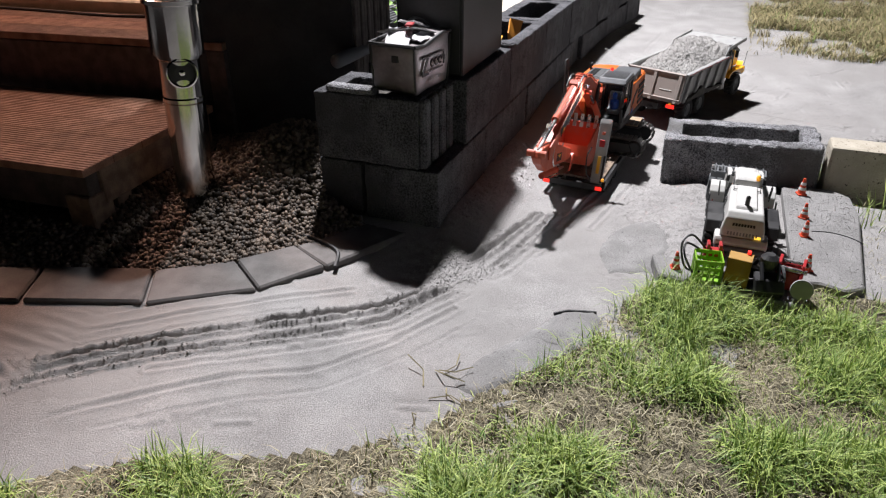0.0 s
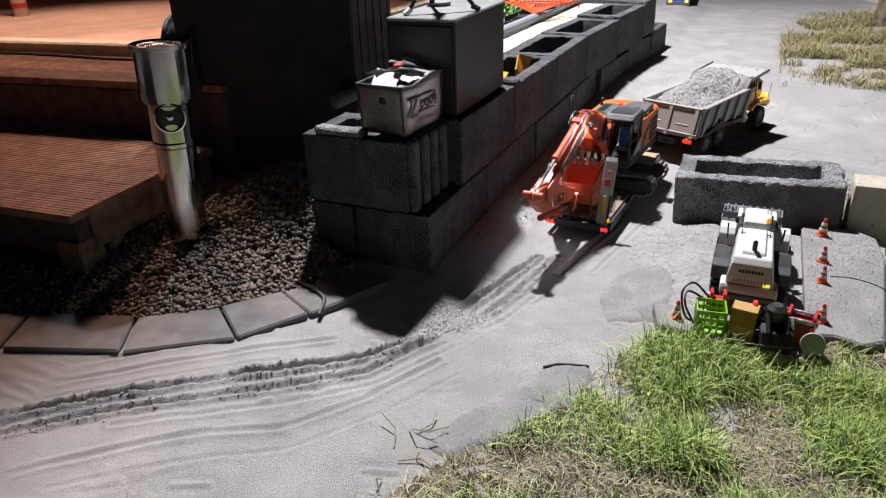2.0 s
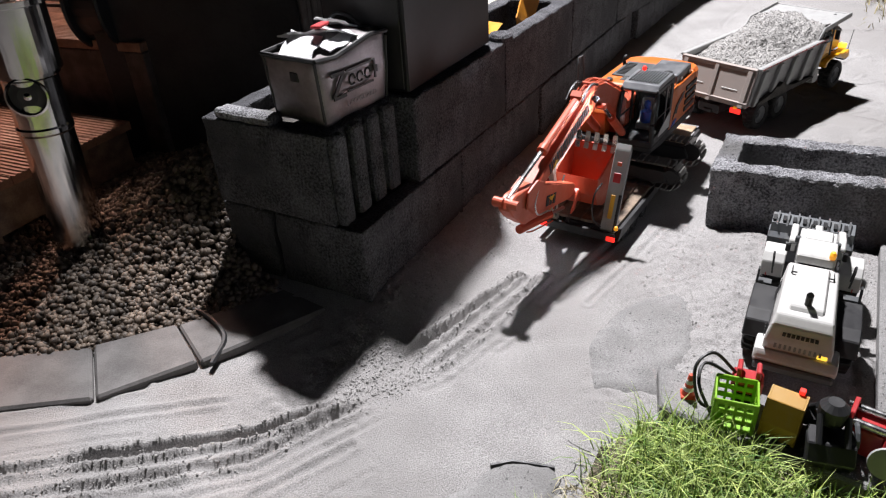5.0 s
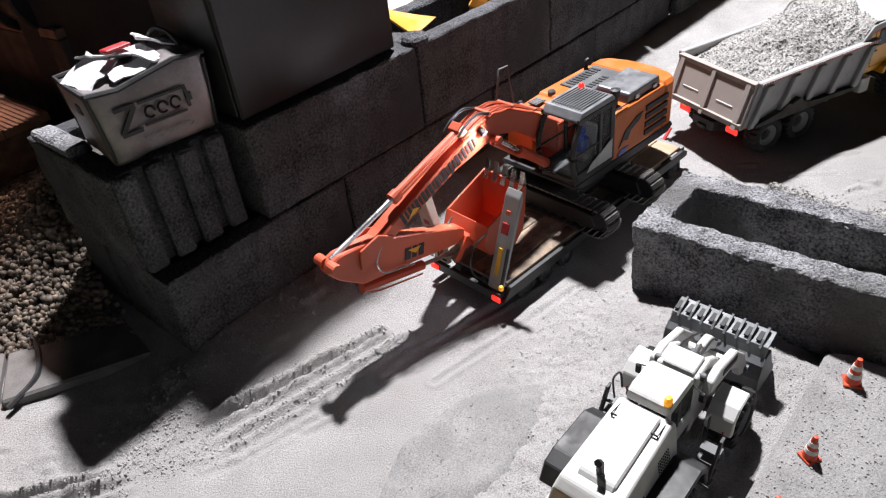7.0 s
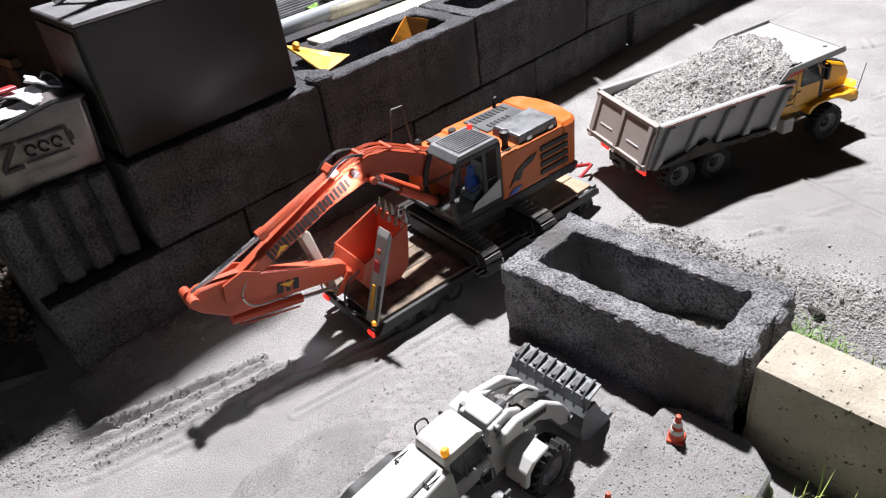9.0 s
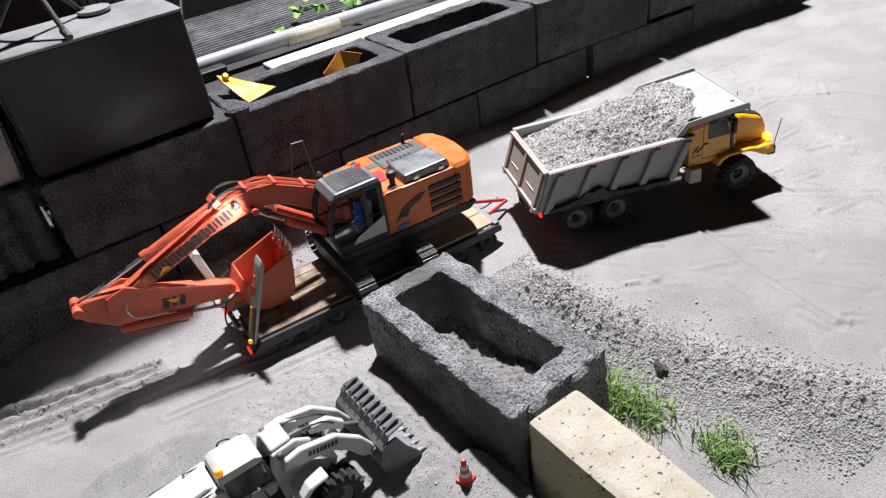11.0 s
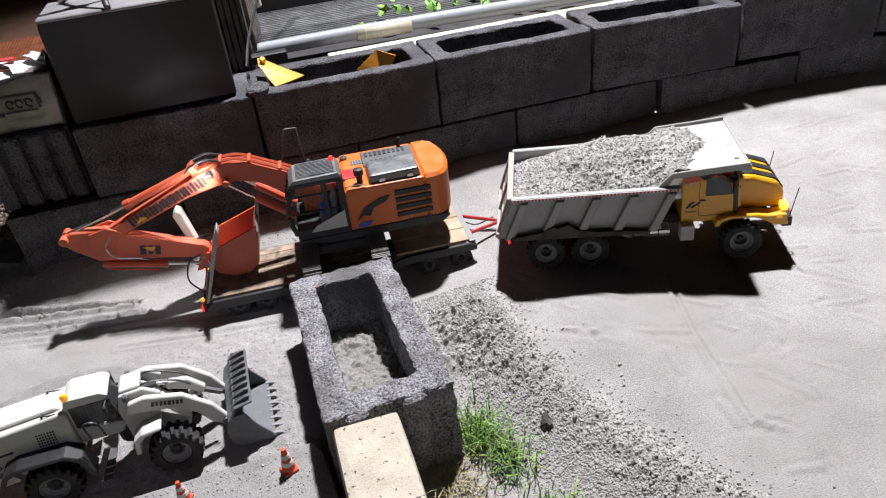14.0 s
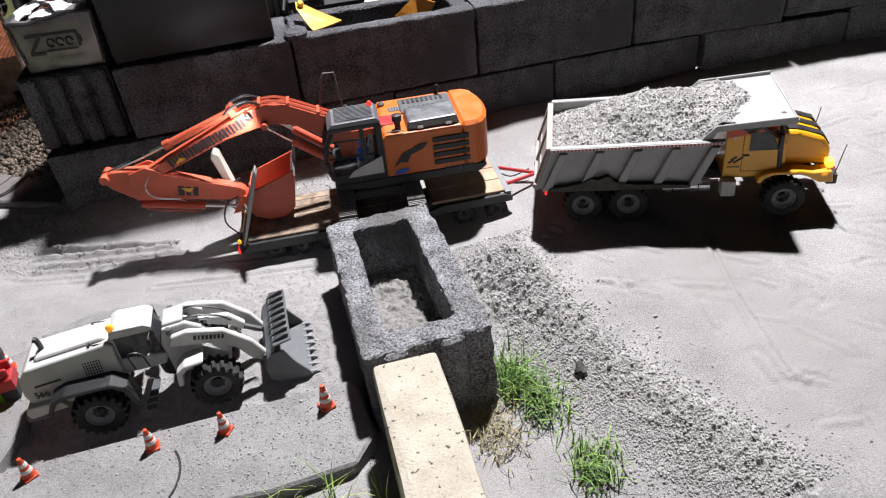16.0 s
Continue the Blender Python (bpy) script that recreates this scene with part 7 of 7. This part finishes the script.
# heap of loose sand beside the hollow block
sx, sy = np.arange(0.235, 0.80, 0.0028), np.arange(-0.92, 0.08, 0.0028)
SX, SY = np.meshgrid(sx, sy, indexing="ij")
loose_amt = np.exp(-(((SX - 0.37) / 0.13) ** 2 + ((SY + 0.17) / 0.16) ** 2)) + 0.75 * np.exp(-(seg_dist(SX, SY, [(0.38, -0.25), (0.48, -0.45), (0.62, -0.85)]) / 0.08) ** 2)
lumps = fbm(SX * 26, SY * 26, 61, 3)
SZ = ground_z(SX, SY) - 0.010 + 0.020 * np.clip(loose_amt, 0, 1) + np.clip(loose_amt, 0, 1) * (0.022 * (lumps - 0.5) + 0.018 * (fbm(SX * 85, SY * 85, 62, 2) - 0.5) + 0.012 * (fbm(SX * 180, SY * 180, 63, 2) - 0.5))
si_ = np.arange(SX.size).reshape(SX.shape)
me = bpy.data.meshes.new("sand_heap")
me.from_pydata(np.stack([SX, SY, SZ], -1).reshape(-1, 3).tolist(), [], np.stack([si_[:-1, :-1], si_[1:, :-1], si_[1:, 1:], si_[:-1, 1:]], -1).reshape(-1, 4).tolist())
me.materials.append(LOAD)
me.shade_smooth()
tagged(new("sand_heap", me), "loose heap of crumbly grey sand beside the block", "sand heap", kind="stuff")
# crumbs and twigs on the sand
V, F = [], []
rr = np.random.RandomState(12)
spots, shapes = [], []
for k in range(36000):
    u = rr.rand()
    if u < 0.10:
        pts0, h, w = RIDGES[rr.randint(2)]
        i = rr.randint(len(pts0) - 1)
        t = rr.rand()
        x = pts0[i][0] + (pts0[i + 1][0] - pts0[i][0]) * t + rr.normal(0, 0.016)
        y = pts0[i][1] + (pts0[i + 1][1] - pts0[i][1]) * t + rr.normal(0, 0.016)
    elif u < 0.70:
        y = rr.uniform(-0.88, 0.02)
        x = 0.37 + 0.10 * max(0, -y - 0.1) + 0.30 * max(0, -y - 0.4) + rr.normal(0, 0.055)
    elif u < 0.84:
        x, y = rr.uniform(-0.74, -0.02), rr.uniform(-0.60, 0.10)
    elif u < 0.92:
        x, y = rr.uniform(-0.95, 0.1), 0.53 + rr.normal(0, 0.04)
    else:
        x, y = rr.uniform(-1.5, 1.9), rr.uniform(-0.9, 0.56)
    if (-0.0 < x < 0.26 and -0.9 < y < 0.02) or (x < -0.7 and y < 0.1):
        continue
    s = (abs(rr.normal(0, 0.0011)) + 0.0010) * (0.5 if u > 0.92 else 0.6 if 0.70 < u < 0.84 else 0.8 if u < 0.10 else 1.0)
    R = np.array(Euler(rr.uniform(0, 6.28, 3)).to_matrix())
    v = icov * (1 + 0.3 * rr.randn(12, 1).clip(-1, 1)) @ R.T * s + np.array([0, 0, s * 0.3])
    spots.append((x, y))
    shapes.append(v)
spots = np.array(spots)
base = ground_z(spots[:, 0], spots[:, 1])
on_heap = (spots[:, 0] > 0.24) & (spots[:, 0] < 0.79) & (spots[:, 1] > -0.91) & (spots[:, 1] < 0.07)
hi, hj = np.clip(((spots[:, 0] - 0.235) / 0.0028).astype(int), 0, SX.shape[0] - 1), np.clip(((spots[:, 1] + 0.92) / 0.0028).astype(int), 0, SX.shape[1] - 1)
base = np.where(on_heap, np.maximum(base, SZ[hi, hj]), base)
on_slab = (spots[:, 0] > -0.67) & (spots[:, 0] < -0.03) & (spots[:, 1] < -0.41)
base = np.where(on_slab, 0.048, base)
for (x, y), v, z in zip(spots, shapes, base):
    o = len(V)
    V += (v + np.array([x, y, z])).tolist()
    F += [[o + q for q in f] for f in icof]
me = bpy.data.meshes.new("sand_crumbs")
me.from_pydata(V, [], F)
me.materials.append(GRAIN)
tagged(new("sand_crumbs", me), "small crumbs of sand and grit scattered about", "crumbs", kind="stuff")
solid("clod", roughen(lathe([(0.001, -0.008), (0.014, -0.004), (0.016, 0.003), (0.009, 0.008), (0.001, 0.009)], 12), 0.009, 70), SOIL, "small dark earth clod on the sand", "clod", pose(0.43, -0.48, float(ground_z(0.43, -0.48)) + 0.004))
for k in range(9):
    x, y = random.uniform(-1.48, -1.3), random.uniform(0.24, 0.36)
    z = float(ground_z(x, y)) + 0.004
    a = random.uniform(0, 6.28)
    L = random.uniform(0.03, 0.10)
    solid("twig", tube([(x, y, z), (x + L * 0.5 * math.cos(a), y + L * 0.5 * math.sin(a), z + random.uniform(0.0, 0.02)), (x + L * math.cos(a + 0.4), y + L * math.sin(a + 0.4), z + random.uniform(0, 0.025))], 0.0016, 4), STRAW, "thin dry twig lying at the lawn edge", "twig", group="twigs")

# ---------------------------------------------------------------- far end of the yard
blue = thing("blue_truck", pose(4.75, 0.62, 0.085, 0, 0, 185), "small blue model truck parked far up the yard", "truck")
part("cab", prism([(0.12, 0.06), (0.12, 0.22), (0.10, 0.25), (-0.02, 0.25), (-0.02, 0.06)], 0.20, 0, 0.01, seg=2), BLUE, blue)
part("bumper", box((0.125, 0, 0.055), (0.02, 0.20, 0.04), 0.006), DARKGREY, blue)
part("windscreen", box((0.118, 0, 0.19), (0.008, 0.17, 0.06), 0.002), BLACK, blue)
part("body", box((-0.24, 0, 0.16), (0.40, 0.21, 0.16), 0.008), BLUE, blue)
for x in (0.05, -0.2, -0.32):
    for s in (-1, 1):
        wheel(blue, x, s * 0.085, 0.05, 0.05, 0.04, s, MIDGREY)
for s in (-1, 1):
    part("headlamp", box((0.135, s * 0.07, 0.075), (0.006, 0.03, 0.018), 0.002), HEADLAMP, blue, "lit headlamp")
tree = thing("tree_trunk", pose(4.05, -0.98, 0.03), "brown tree trunk at the edge of the weeds", "tree")
b = lathe([(0.11, -0.05), (0.085, 0.08), (0.075, 0.4), (0.07, 1.2), (0.06, 2.2)], 18)
part("trunk", roughen(b, 0.012, 14), BARK, tree)
solid("white_box", box((0, 0, 0.16), (0.5, 0.3, 0.36), 0.01), WHITE, "white box standing far back in the yard", "box", pose(5.6, -1.12, 0.04, 0, 0, 20))
V, F = [], []
for k in range(7000):
    x, y = rr.uniform(6.2, 9.5), rr.uniform(-6, 7)
    z = rr.uniform(0, 2.4) * (0.7 + 0.3 * math.sin(y * 2.1))
    s = rr.uniform(0.03, 0.08)
    R = np.array(Euler(rr.uniform(0, 6.28, 3)).to_matrix())
    q = np.array([[-1, 0, 0], [0, -0.5, 0.1], [1, 0, 0], [0, 0.5, 0.1]]) @ R.T * s + np.array([x, y, z])
    o = len(V)
    V += q.tolist()
    F.append((o, o + 1, o + 2, o + 3))
me = bpy.data.meshes.new("hedge")
me.from_pydata(V, [], F)
me.materials.append(GRASS)
tagged(new("hedge", me), "dark leafy hedge closing the far end of the yard", "hedge", kind="stuff")
